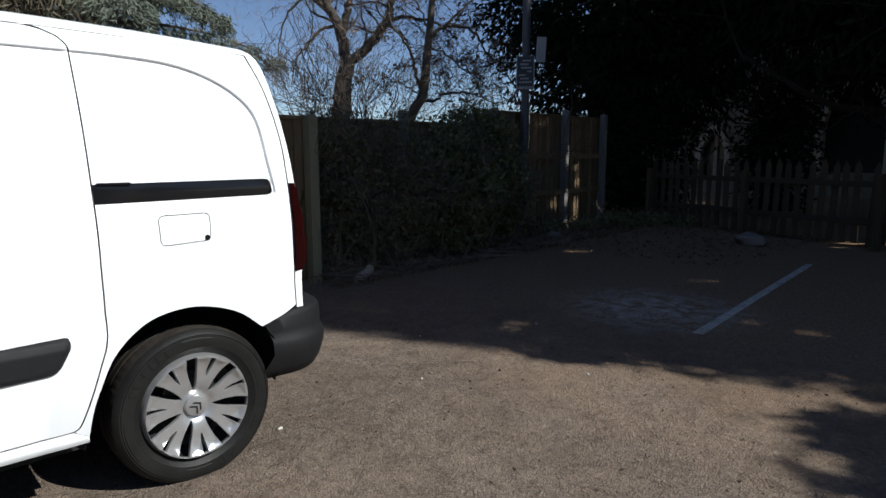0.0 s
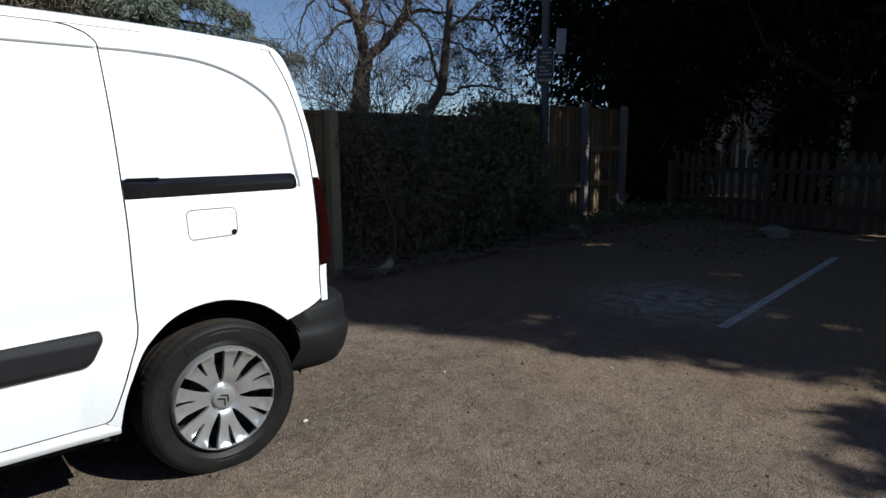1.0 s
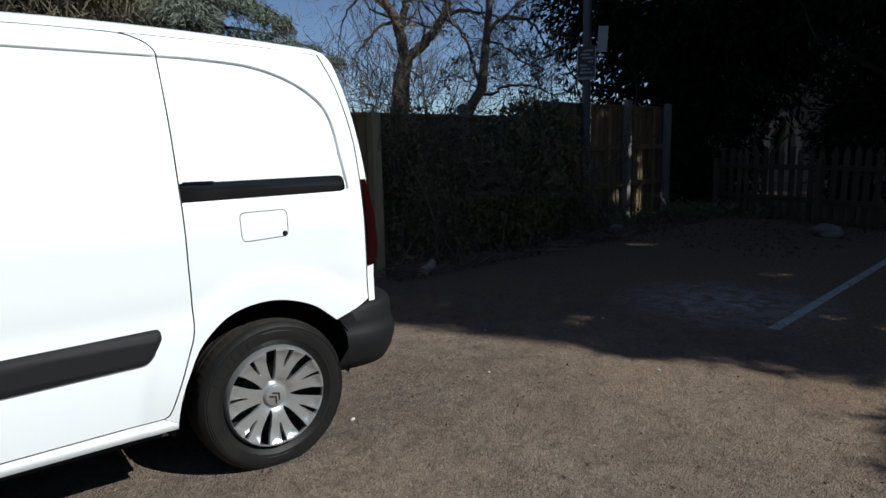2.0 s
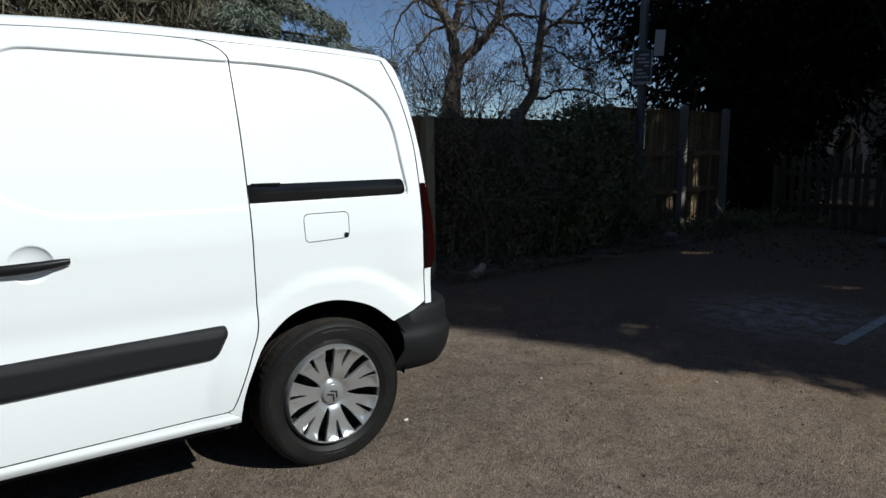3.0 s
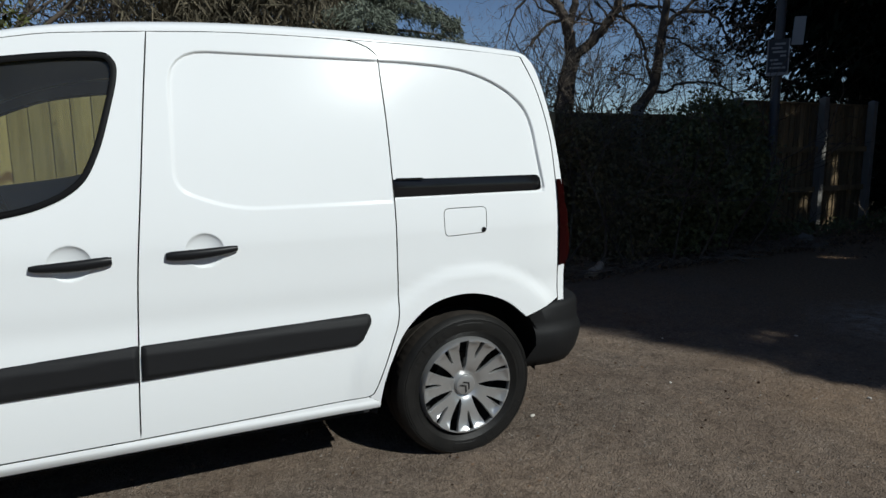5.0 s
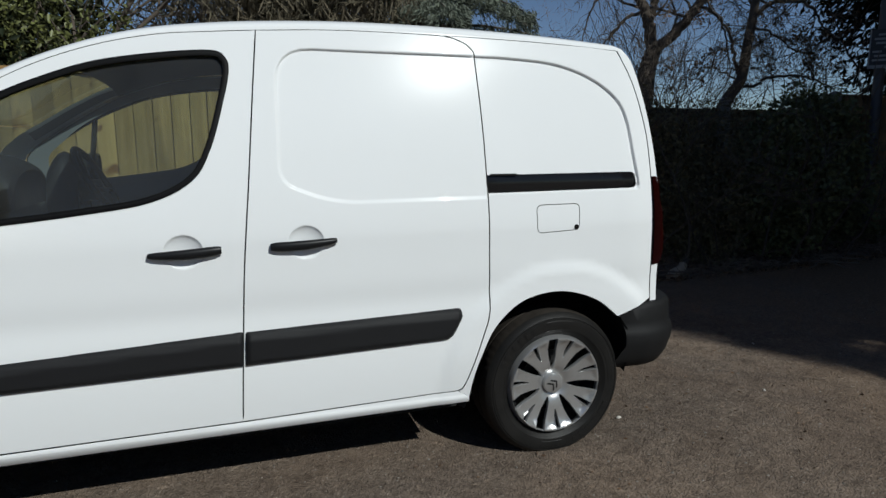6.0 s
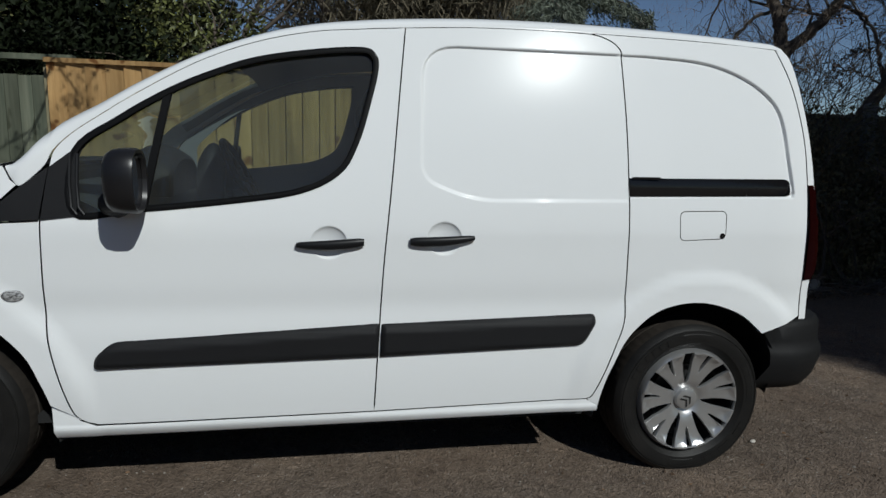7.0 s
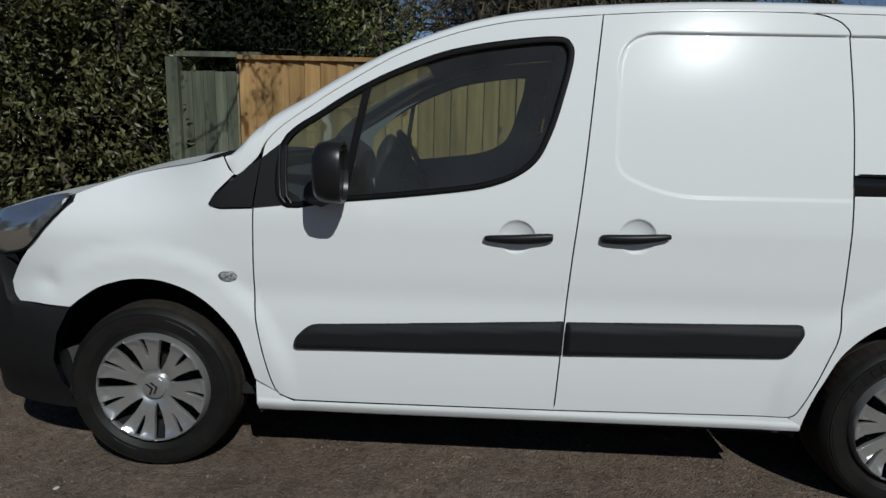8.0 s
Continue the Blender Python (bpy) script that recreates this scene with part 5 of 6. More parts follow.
def fence(name, label, p, q, top, pitch, material, posts=(), post_mat=None, cap=True, base=0.0, rails=(), seed=1, front=False):
    """A close-boarded run from p to q: lapped upright boards on rails, with posts and a capping."""
    r = random.Random(seed)
    a, b = Vector((*p, 0)), Vector((*q, 0))
    d = (b - a)
    length = d.length
    yaw = math.degrees(math.atan2(d.y, d.x))
    f = thing(name, label, "fence", a)
    f.matrix_world = pose(p[0], p[1], 0, 0, 0, yaw)
    shapes = []
    for k in range(4):
        mb = MB()
        w = pitch + 0.018
        mb.add([(0, -0.010, base), (w, 0.012, base), (w, 0.022, base), (0, 0.006, base), (0, -0.010, top), (w, 0.012, top), (w, 0.022, top), (0, 0.006, top)],
               [(0, 1, 5, 4), (1, 2, 6, 5), (2, 3, 7, 6), (3, 0, 4, 7), (4, 5, 6, 7), (0, 3, 2, 1)])
        me = mb.mesh("board")
        me.materials.append(material)
        shapes.append(me)
    for k in range(int(length / pitch)):
        ob = new("board", shapes[r.randrange(4)])
        ob.parent = f
        ob.matrix_local = pose(k * pitch + r.uniform(-0.003, 0.003), r.uniform(-0.002, 0.002), r.uniform(-0.003, 0.0), r.uniform(-0.08, 0.08), r.uniform(-0.12, 0.12), r.uniform(-0.5, 0.5))
    for z in rails:
        part("rail", MB().box(0, length, *((-0.062, -0.012) if front else (0.024, 0.075)), z - 0.04, z + 0.04), material, f)
    if cap:
        part("cap_rail", MB().box(-0.01, length, -0.030, 0.045, top - 0.004, top + 0.028), material, f, "flat capping along the top")
    for x, h, off in posts:
        mb = MB().box(x - 0.05, x + 0.05, off, off + 0.1, 0, h)
        mb.add([(x - 0.05, off, h), (x + 0.05, off, h), (x + 0.05, off + 0.1, h), (x - 0.05, off + 0.1, h), (x, off + 0.05, h + 0.025)], [(0, 1, 4), (1, 2, 4), (2, 3, 4), (3, 0, 4)])
        part("post", mb, post_mat or material, f, "square post")
    return f


fence("board_fence", "new golden wooden close-boarded fence", (-3.39, 2.80), (0.70, 3.02), 1.782, 0.125, M_BOARD, [(0.0, 1.75, 0.08), (2.0, 1.75, 0.08), (3.9, 1.75, 0.08)], M_POST, True, 0.03, (0.4, 1.0, 1.55), 3)
fence("board_fence", "lower weathered run of boarded fence beside the hedge", (0.72, 3.02), (2.40, 3.12), 1.60, 0.125, M_OLDBOARD, [(1.66, 1.62, -0.11)], M_POST, True, 0.03, (0.4, 1.2), 6)
fence("weathered_fence", "weathered brown close-boarded fence behind the hedge", (2.62, 4.00), (6.00, 4.18), 1.66, 0.12, M_OLDBOARD, [(1.7, 1.80, -0.12)], M_CONCRETE, True, 0.05, (0.55, 1.25), 5)
fence("weathered_fence", "weathered brown close-boarded fence with concrete posts", (6.02, 4.18), (9.27, 4.36), 1.88, 0.12, M_OLDBOARD,
      [(0.1, 1.92, -0.12), (2.00, 1.97, -0.12), (3.25, 1.95, -0.12)], M_CONCRETE, True, 0.05, (0.62, 1.22), 4, True)

# gate beside the fence
gate = thing("garden_gate", "weathered green wooden garden gate, shut", "gate", (-3.98, 2.92, 0))
for k in range(6):
    part("board", MB().box(0.07 + k * 0.092, 0.158 + k * 0.092, 0, 0.02, 0.05, 1.695 + 0.003 * (k % 3)), M_GATE, gate)
part("post", MB().box(-0.03, 0.065, -0.04, 0.05, 0, 1.80), M_GATE, gate, "green mossy gate post")
part("top_bar", MB().box(0.03, 0.72, -0.02, 0.06, 1.805, 1.845), M_GATE, gate, "bar over the gate")
part("rail", MB().box(0.07, 0.62, 0.022, 0.06, 1.35, 1.45), M_GATE, gate)
part("mark", MB().box(0.098, 0.120, -0.006, -0.001, 1.10, 1.16), M_SEAL, gate, "small black bar on the gate")

# ---- evergreen shrub beside the gate ----
rng = np.random.default_rng(11)


def shrub(name, label, balls, stems, leaf, slim, material, per=14, spread=0.11, droop=0.2, low=0.05, shell=0.55):
    sh = thing(name, label, "shrub")
    rng = np.random.default_rng(int(1000 + 37 * abs(balls[0][0][0])) + len(balls))
    pts, outs = [], []
    for c, r, n in balls:
        p, o = clumps(rng, c, r, n, per, spread, shell, 1.0, low)
        pts.append(p), outs.append(o)
    pts, outs = np.concatenate(pts), np.concatenate(outs)
    part("foliage", leaf_mesh("foliage", pts, leaf, rng, slim, droop, 0.0, 0.3, outs * 0.6), material, sh)
    for p, d, length, r in stems:
        mb = MB()
        branch(mb, rng, p, d, length, r, 2, 0.35, 6, 0.0, 3)
        part("stem", mb, M_BARK, sh, "", True, 60)
    return sh


shrub("evergreen_shrub", "tall glossy evergreen shrub crowding the gate", [((-5.2, 3.3, 1.2), (1.25, 0.75, 1.3), 620), ((-4.85, 3.55, 2.2), (0.6, 0.5, 0.8), 200), ((-6.3, 3.2, 2.4), (1.5, 0.9, 1.5), 620), ((-7.3, 2.7, 1.0), (1.3, 0.9, 1.3), 420), ((-5.9, 3.5, 3.3), (1.1, 0.8, 0.9), 330)],
      [((-5.3, 3.5, 0), (0.1, 0.05, 1), 2.4, 0.04), ((-6.25, 2.6, 0), (-0.15, -0.05, 1), 1.7, 0.06), ((-6.05, 2.6, 0), (0.12, 0.1, 1), 1.5, 0.05), ((-4.9, 3.7, 0), (0, 0.1, 1), 2.6, 0.04), ((-5.9, 3.6, 0.0), (0, 0.1, 1), 3.2, 0.04)], 0.082, 0.42, M_LAUREL, 19, 0.085)
# ivy and bramble hedge at the car park's edge
shrub("bramble_hedge", "tangled brown bramble hedge with dry stems", [((2.9, 3.35, 0.75), (0.50, 0.40, 0.80), 230), ((3.45, 3.25, 0.55), (0.45, 0.35, 0.55), 170), ((3.75, 3.5, 0.85), (0.55, 0.45, 0.72), 250), ((2.75, 3.3, 1.45), (0.3, 0.3, 0.22), 46), ((3.3, 3.6, 1.25), (0.6, 0.3, 0.35), 120)],
      [((3.0, 3.0, 0), (0.1, -0.15, 1), 1.5, 0.016), ((3.3, 2.95, 0), (-0.35, -0.1, 1), 0.9, 0.012), ((3.35, 2.95, 0), (0.25, -0.1, 1), 0.8, 0.012), ((3.5, 3.05, 0), (-0.2, -0.1, 1), 1.4, 0.013), ((4.0, 3.0, 0), (0.2, -0.1, 1), 1.3, 0.013), ((2.75, 3.2, 0), (0.1, 0.0, 1), 1.8, 0.017), ((2.9, 3.3, 0.6), (-0.2, 0, 1), 1.2, 0.011), ((3.2, 3.4, 0.6), (0.1, 0.1, 1), 1.2, 0.011), ((3.7, 3.1, 0.1), (0.3, -0.2, 0.8), 1.1, 0.010), ((2.65, 3.05, 0.1), (0.25, -0.15, 0.9), 1.0, 0.010)], 0.046, 0.5, M_BRAMBLE, 26, 0.085, 0.4, 0.05, 0.65)
shrub("ivy_hedge", "dark unkempt hedge of green ivy", [((4.25, 3.42, 0.62), (0.42, 0.40, 0.62), 170), ((4.6, 3.35, 0.75), (0.50, 0.45, 0.70), 230), ((4.95, 3.6, 1.1), (0.6, 0.45, 0.60), 280), ((5.45, 3.65, 0.85), (0.55, 0.5, 0.85), 260), ((5.3, 3.6, 1.55), (0.35, 0.3, 0.24), 60), ((6.05, 3.95, 0.45), (0.5, 0.3, 0.42), 90)],
      [((4.4, 3.0, 0), (0.1, -0.1, 1), 1.2, 0.014), ((4.9, 3.1, 0), (-0.1, -0.1, 1), 1.5, 0.016), ((5.3, 3.15, 0), (0.2, -0.2, 1), 1.2, 0.014)], 0.056, 0.66, M_IVY, 27, 0.075, 0.35, 0.05, 0.72)
# bank of soil and litter along the hedge's foot
rows = []
for v in np.linspace(0, 1, 14):
    row = []
    for u in np.linspace(0, 1, 70):
        x = 2.5 + 6.6 * u
        y = 2.75 + 0.28 * u * 2 + 1.2 * v - 0.1 * math.sin(9 * u)
        z = -0.01 + 0.11 * min(1, v * 3) * (1 - 0.85 * float(ease(5.2, 7.0, x))) * (0.6 + 0.5 * noise.noise((x * 1.7, y * 1.7, 0))) + 0.03 * v * noise.noise((x * 6, y * 6, 2)) - (0.03 if v == 0 else 0)
        row.append((x, y, z))
    rows.append(row)
tagged(part("soil_bank", MB().grid(rows), M_SOIL, None, "", True, 80), "bare earth bank littered with leaves under the hedge", "ground", kind="structure")
p = np.stack([rng.uniform(2.3, 8.8, 2600), np.zeros(2600), rng.uniform(0.004, 0.03, 2600)], 1)
p[:, 1] = 2.6 + 0.085 * (p[:, 0] - 2.5) + np.abs(rng.normal(0, 0.45, 2600))
p[:, 2] += np.clip((p[:, 1] - 2.75 - 0.085 * (p[:, 0] - 2.5)) * 0.22, 0, 0.08)
tagged(part("leaf_litter", leaf_mesh("leaf_litter", p, 0.05, rng, 0.5, 0.0, 0.0, 0.2, np.stack([rng.normal(size=2600), rng.normal(size=2600), np.zeros(2600)], 1)), M_DRY), "dry fallen leaves along the hedge foot", "leaves", kind="stuff")
p = np.stack([rng.uniform(-4, 6.5, 1600), rng.uniform(-1.6, 2.6, 1600), np.full(1600, 0.006)], 1)
tagged(part("fallen_leaves", leaf_mesh("fallen_leaves", p, 0.02, rng, 0.5, 0.0, 0.0, 0.1, np.stack([rng.normal(size=1600), rng.normal(size=1600), np.zeros(1600)], 1) * 3), M_DRY), "small dead leaves scattered on the tarmac", "leaves", kind="stuff")
for k in range(23):
    x, y, a = (rng.uniform(2.5, 6.5), rng.uniform(2.65, 3.0), rng.uniform(0, 180)) if k < 18 else (rng.uniform(-2.5, 4.5), rng.uniform(-0.9, 2.2), rng.uniform(0, 180))
    n = rng.uniform(0.25, 0.8) if k < 18 else rng.uniform(0.06, 0.16)
    mb = MB().tube([(t * n, rng.normal() * 0.02, 0.008 + rng.uniform(0, 0.03 if k < 18 else 0.004)) for t in np.linspace(-0.5, 0.5, 5)], [0.006, 0.008, 0.007, 0.005, 0.003] if k < 18 else 0.0025, 5)
    ob = part("twig", mb, M_TWIG)
    ob.matrix_world = pose(x, y, 0.05 + 0.0 if k < 18 else 0.0, 0, 0, a)
    tagged(ob, "dry fallen twig lying on the ground", "twig", "fallen twigs")
mb = MB()
for k in range(420):
    x = rng.uniform(2.5, 6.8)
    y = 2.66 + 0.085 * (x - 2.5) + abs(rng.normal(0, 0.30))
    z = 0.012 + min(0.09, max(0, (y - 2.75 - 0.085 * (x - 2.5)) * 0.24)) + abs(rng.normal(0, 0.03))
    a, n, u = rng.uniform(0, math.pi), rng.uniform(0.08, 0.4), rng.normal() * 0.22
    d = Vector((math.cos(a), math.sin(a) * 0.7, u)) * n * 0.5
    c = Vector((x, y, z + abs(u) * n * 0.4))
    bow = Vector(rng.normal(size=3) * 0.02)
    mb.tube([c - d, c + bow, c + d], [0.0035, 0.003, 0.0016], 4)
tagged(part("brushwood", mb, M_TWIG), "tangle of dry twigs along the hedge foot", "twigs", kind="stuff")
mb = MB().tube([(-0.14, 0, 0.05), (-0.05, 0.01, 0.055), (0.06, -0.01, 0.06), (0.15, 0.0, 0.075)], [0.045, 0.05, 0.046, 0.04], 9)
ob = part("log", mb, mat("cut_wood", (0.42, 0.34, 0.26), 0.9, tint=(0.30, 0.24, 0.18), scale=12, bump=0.004, bump_scale=40), None, "", True, 50)
ob.matrix_world = pose(2.80, 2.80, 0.0, 0, -12, 28)
tagged(ob, "short pale cut log lying by the hedge", "log")


shrub("ground_ivy", "low dark ivy creeping along the fence foot", [((6.6, 3.75, 0.06), (0.6, 0.22, 0.14), 60), ((7.7, 3.85, 0.05), (0.7, 0.2, 0.12), 70), ((8.9, 3.7, 0.06), (0.6, 0.35, 0.16), 70), ((9.6, 3.1, 0.06), (0.5, 0.6, 0.14), 70)], [((7.0, 3.8, 0), (0.6, -0.2, 0.5), 0.5, 0.008), ((8.8, 3.8, 0), (-0.6, -0.2, 0.5), 0.5, 0.008)], 0.06, 0.7, M_IVY, 16, 0.06, 0.0, 0.01, 0.2)
p = np.stack([rng.uniform(6.0, 9.8, 1100), rng.uniform(0.6, 4.0, 1100), rng.uniform(0.006, 0.02, 1100)], 1)
tagged(part("leaf_litter", leaf_mesh("leaf_litter", p, 0.055, rng, 0.5, 0.0, 0.0, 0.25, np.stack([rng.normal(size=1100), rng.normal(size=1100), rng.normal(size=1100) * 0.2], 1)), M_DRY), "fallen leaves scattered before the picket fence", "leaves", kind="stuff")


def boulder(name, at, size, label, material, seed):
    r = np.random.default_rng(seed)
    bm = bmesh.new()
    bmesh.ops.create_icosphere(bm, subdivisions=3, radius=1)
    for v in bm.verts:
        k = 1 + 0.38 * noise.noise(v.co * 1.3 + Vector((seed, 0, 0))) + 0.14 * noise.noise(v.co * 4)
        v.co = Vector((v.co.x * size[0], v.co.y * size[1], v.co.z * size[2])) * k
    me = bpy.data.meshes.new(name)
    bm.to_mesh(me)
    bm.free()
    me.shade_smooth()
    ob = part(name, me, material)
    ob.location = (at[0], at[1], size[2] * 0.75)
    return tagged(ob, label, "rock")


M_ROCK = mat("pale_rock", (0.24, 0.21, 0.175), 0.9, tint=(0.14, 0.12, 0.10), scale=8, bump=0.01, bump_scale=20)
boulder("boulder", (8.15, 1.12), (0.15, 0.21, 0.10), "pale boulder lying before the picket fence", M_ROCK, 3)
boulder("boulder", (6.6, 3.35), (0.13, 0.10, 0.07), "small pale boulder on the earth bank", M_ROCK, 8)

# ---- pole with its notices ----
M_POLE = mat("grey_pole", (0.10, 0.10, 0.105), 0.5, metal=0.2, tint=(0.06, 0.06, 0.065), scale=5, stretch=(1, 1, 0.3))
M_SIGN = mat("sign_black", (0.03, 0.03, 0.032), 0.5)
M_SIGNWHITE = mat("sign_white", (0.30, 0.30, 0.295), 0.5, tint=(0.24, 0.24, 0.235), scale=12)
pole = thing("sign_pole", "tall grey pole with a notice board", "pole", (6.72, 4.02, 0))
part("shaft", MB().tube([(0, 0, 0), (0.0, 0, 3), (0.02, 0, 6.5)], [0.065, 0.062, 0.058], 14), M_POLE, pole, "", True, 60)
turn = pose(0, 0, 0, 0, 0, -50)


def slab(x0, x1, y0, y1, z0, z1, tilt=0):
    return MB().box(x0, x1, y0, y1, z0, z1, turn @ pose(0, 0, 0, 0, tilt, 0))


pl = part("notice", slab(-0.14, 0.13, -0.10, -0.09, 2.22, 2.70), M_SIGN, pole, "black notice with white lines")
part("border", slab(-0.14, 0.13, -0.107, -0.101, 2.22, 2.262), M_SIGNWHITE, pl)
part("border", slab(-0.14, -0.125, -0.107, -0.101, 2.264, 2.70), M_SIGNWHITE, pl)
part("border", slab(0.115, 0.13, -0.107, -0.101, 2.264, 2.70), M_SIGNWHITE, pl)
for k, (x0, x1) in enumerate(((-0.10, 0.09), (-0.08, 0.05), (-0.10, 0.0), (0.02, 0.09), (-0.07, 0.09), (-0.09, 0.04), (-0.05, 0.08))):
    part("text_bar", slab(x0, x1, -0.106, -0.101, 2.31 + 0.052 * k, 2.335 + 0.052 * k), M_SIGNWHITE, pl)
part("plate", slab(0.005, 0.145, -0.08, -0.074, 2.62, 2.98, 3), M_SIGNWHITE, pole, "plain pale plate")

# ---- picket fence ----
M_PICKET = mat("picket", (0.080, 0.056, 0.030), 0.85, tint=(0.045, 0.030, 0.016), scale=5, stretch=(6, 6, 0.5), objrand=0.25)
picket = thing("picket_fence", "low weathered wooden picket fence under the trees", "fence", (10.0, 3.7, 0))
yaw = math.degrees(math.atan2(-2.2 - 3.7, 8.2 - 10.0))
picket.matrix_world = pose(10.0, 3.7, 0, 0, 0, yaw)
mb = MB().add([(-0.045, -0.01, 0.06), (0.045, -0.01, 0.06), (0.045, -0.01, 1.08), (0, -0.01, 1.17), (-0.045, -0.01, 1.08)] + [(-0.045, 0.01, 0.06), (0.045, 0.01, 0.06), (0.045, 0.01, 1.08), (0, 0.01, 1.17), (-0.045, 0.01, 1.08)],
              [(0, 1, 2, 3, 4), (9, 8, 7, 6, 5), (0, 5, 6, 1), (1, 6, 7, 2), (2, 7, 8, 3), (3, 8, 9, 4), (4, 9, 5, 0)])
me = mb.mesh("pale")
me.materials.append(M_PICKET)
pr = random.Random(2)
for k in range(35):
    ob = new("pale", me)
    ob.parent = picket
    ob.matrix_local = pose(0.1 + k * 0.175 + pr.uniform(-0.012, 0.012), 0.03, pr.uniform(-0.035, 0.02), 0, pr.uniform(-2.2, 2.2), 0)
for z in (0.36, 0.86):
    part("rail", MB().box(0, 6.17, -0.02, 0.018, z - 0.04, z + 0.04), M_PICKET, picket)
for k in range(4):
    part("post", MB().box(k * 2.03, k * 2.03 + 0.09, -0.115, -0.024, 0, 1.0), M_PICKET, picket)

# ---- church beyond ----
M_WALL = mat("rubble_stone", (0.22, 0.205, 0.18), 0.9, tint=(0.14, 0.133, 0.12), scale=2.5, bump=0.02, bump_scale=6, fine=0.2, fine_scale=5)
M_DRESSED = mat("dressed_stone", (0.45, 0.42, 0.36), 0.85, tint=(0.36, 0.335, 0.29), scale=4, bump=0.006, bump_scale=20)
M_PANE = mat("church_glass", (0.03, 0.035, 0.04), 0.25)
church = thing("church", "grey stone church with pointed windows behind the trees", "church", (20.0, 0, 0))
arches = [(10.2, 0.5, 1.0, 2.0), (7.1, 0.42, 0.4, 1.2), (3.1, 0.8, 0.7, 1.9), (-0.8, 0.7, 1.0, 2.1), (-4.0, 0.7, 1.0, 2.1)]      # middle, half width, sill, springing


def pointed(w, z0, z1, n=8):
    """A pointed arch in (y, z), from sill z0; springing at z1."""
    left = [(-w, z0), (-w, z1)] + [(w - 2 * w * math.cos(t), z1 + 2 * w * math.sin(t)) for t in np.linspace(0, math.pi / 3, n)][1:]
    return left + [(-y, z) for y, z in left[:-1][::-1]]


from mathutils.geometry import tessellate_polygon
edge_y = [-9, 12]
cuts = sorted(arches)
last = edge_y[0]
for yc, w, z_sill, z_spring in cuts:
    part("wall", MB().box(0, 0.6, last, yc - w, 0, 6.0), M_WALL, church)
    wall = MB()
    loop = [(yc + y, z) for y, z in pointed(w, z_sill, z_spring)]
    wall.box(0, 0.6, yc - w, yc + w, 0, z_sill)
    top = [(yc - w, 6.0)] + loop[1:-1] + [(yc + w, 6.0)]
    k = len(wall.v)
    wall.v += [(0, y, z) for y, z in top]
    wall.f += [tuple(k + i for i in t) for t in tessellate_polygon([[Vector((y, z, 0)) for y, z in top]])]
    k = len(wall.v)
    wall.v += [(0, y, z) for y, z in loop] + [(0.6, y, z) for y, z in loop]
    wall.f += [(k + i, k + i + 1, k + len(loop) + i + 1, k + len(loop) + i) for i in range(len(loop) - 1)]
    part("wall", wall, M_WALL, church)
    last = yc + w
part("wall", MB().box(0, 0.6, last, edge_y[1], 0, 6.0), M_WALL, church)
roof_c = MB().add([(-0.4, -9.3, 5.9), (-0.4, 12.3, 5.9), (4.5, 12.3, 10.5), (4.5, -9.3, 10.5), (9.4, 12.3, 5.9), (9.4, -9.3, 5.9)], [(0, 3, 2, 1), (3, 5, 4, 2), (0, 1, 4, 5)])
part("roof", roof_c, mat("church_tiles", (0.14, 0.09, 0.07), 0.9, tint=(0.09, 0.07, 0.06), scale=6), church, "brown tiled roof")
part("back_wall", MB().box(8.4, 9.0, -9, 12, 0, 6.0).box(0.6, 8.4, -9, -8.4, 0, 6).box(0.6, 8.4, 11.4, 12, 0, 6), M_WALL, church)
for yc, w, z_sill, z_spring in arches:
    win = new("window")
    win.parent = church
    win.location = (0, yc, 0)
    outer, inn = pointed(w + 0.16, z_sill - 0.2, z_spring), pointed(w - 0.02, z_sill, z_spring)
    n = len(outer)
    mb = MB()
    mb.v = [(-0.05, y, z) for y, z in outer] + [(-0.05, y, z) for y, z in inn] + [(0.25, y, z) for y, z in inn] + [(0.02, y, z) for y, z in outer]
    mb.f = [(i, i + 1, n + i + 1, n + i) for i in range(n - 1)] + [(n + i, n + i + 1, 2 * n + i + 1, 2 * n + i) for i in range(n - 1)] + [(3 * n + i, 3 * n + i + 1, i + 1, i) for i in range(n - 1)]
    part("surround", mb, M_DRESSED, win, "pale dressed stone surround")
    part("pane", MB().add([(0.3, y, z) for y, z in inn], [tuple(range(n))]), M_PANE, win)
    if w < 0.75:
        part("mullion", MB().box(0.2, 0.29, -0.05, 0.05, z_sill, z_spring + 1.5 * w), M_DRESSED, win)

# ---- trees ----
rng = np.random.default_rng(21)


# darker copy of the bark: the shade under the crowns is in its colour
M_SHADEBARK = mat("shaded_yew_bark", (0.035, 0.026, 0.020), 0.95, tint=(0.018, 0.014, 0.011), scale=7, stretch=(1, 1, 0.3), bump=0.01, bump_scale=22)
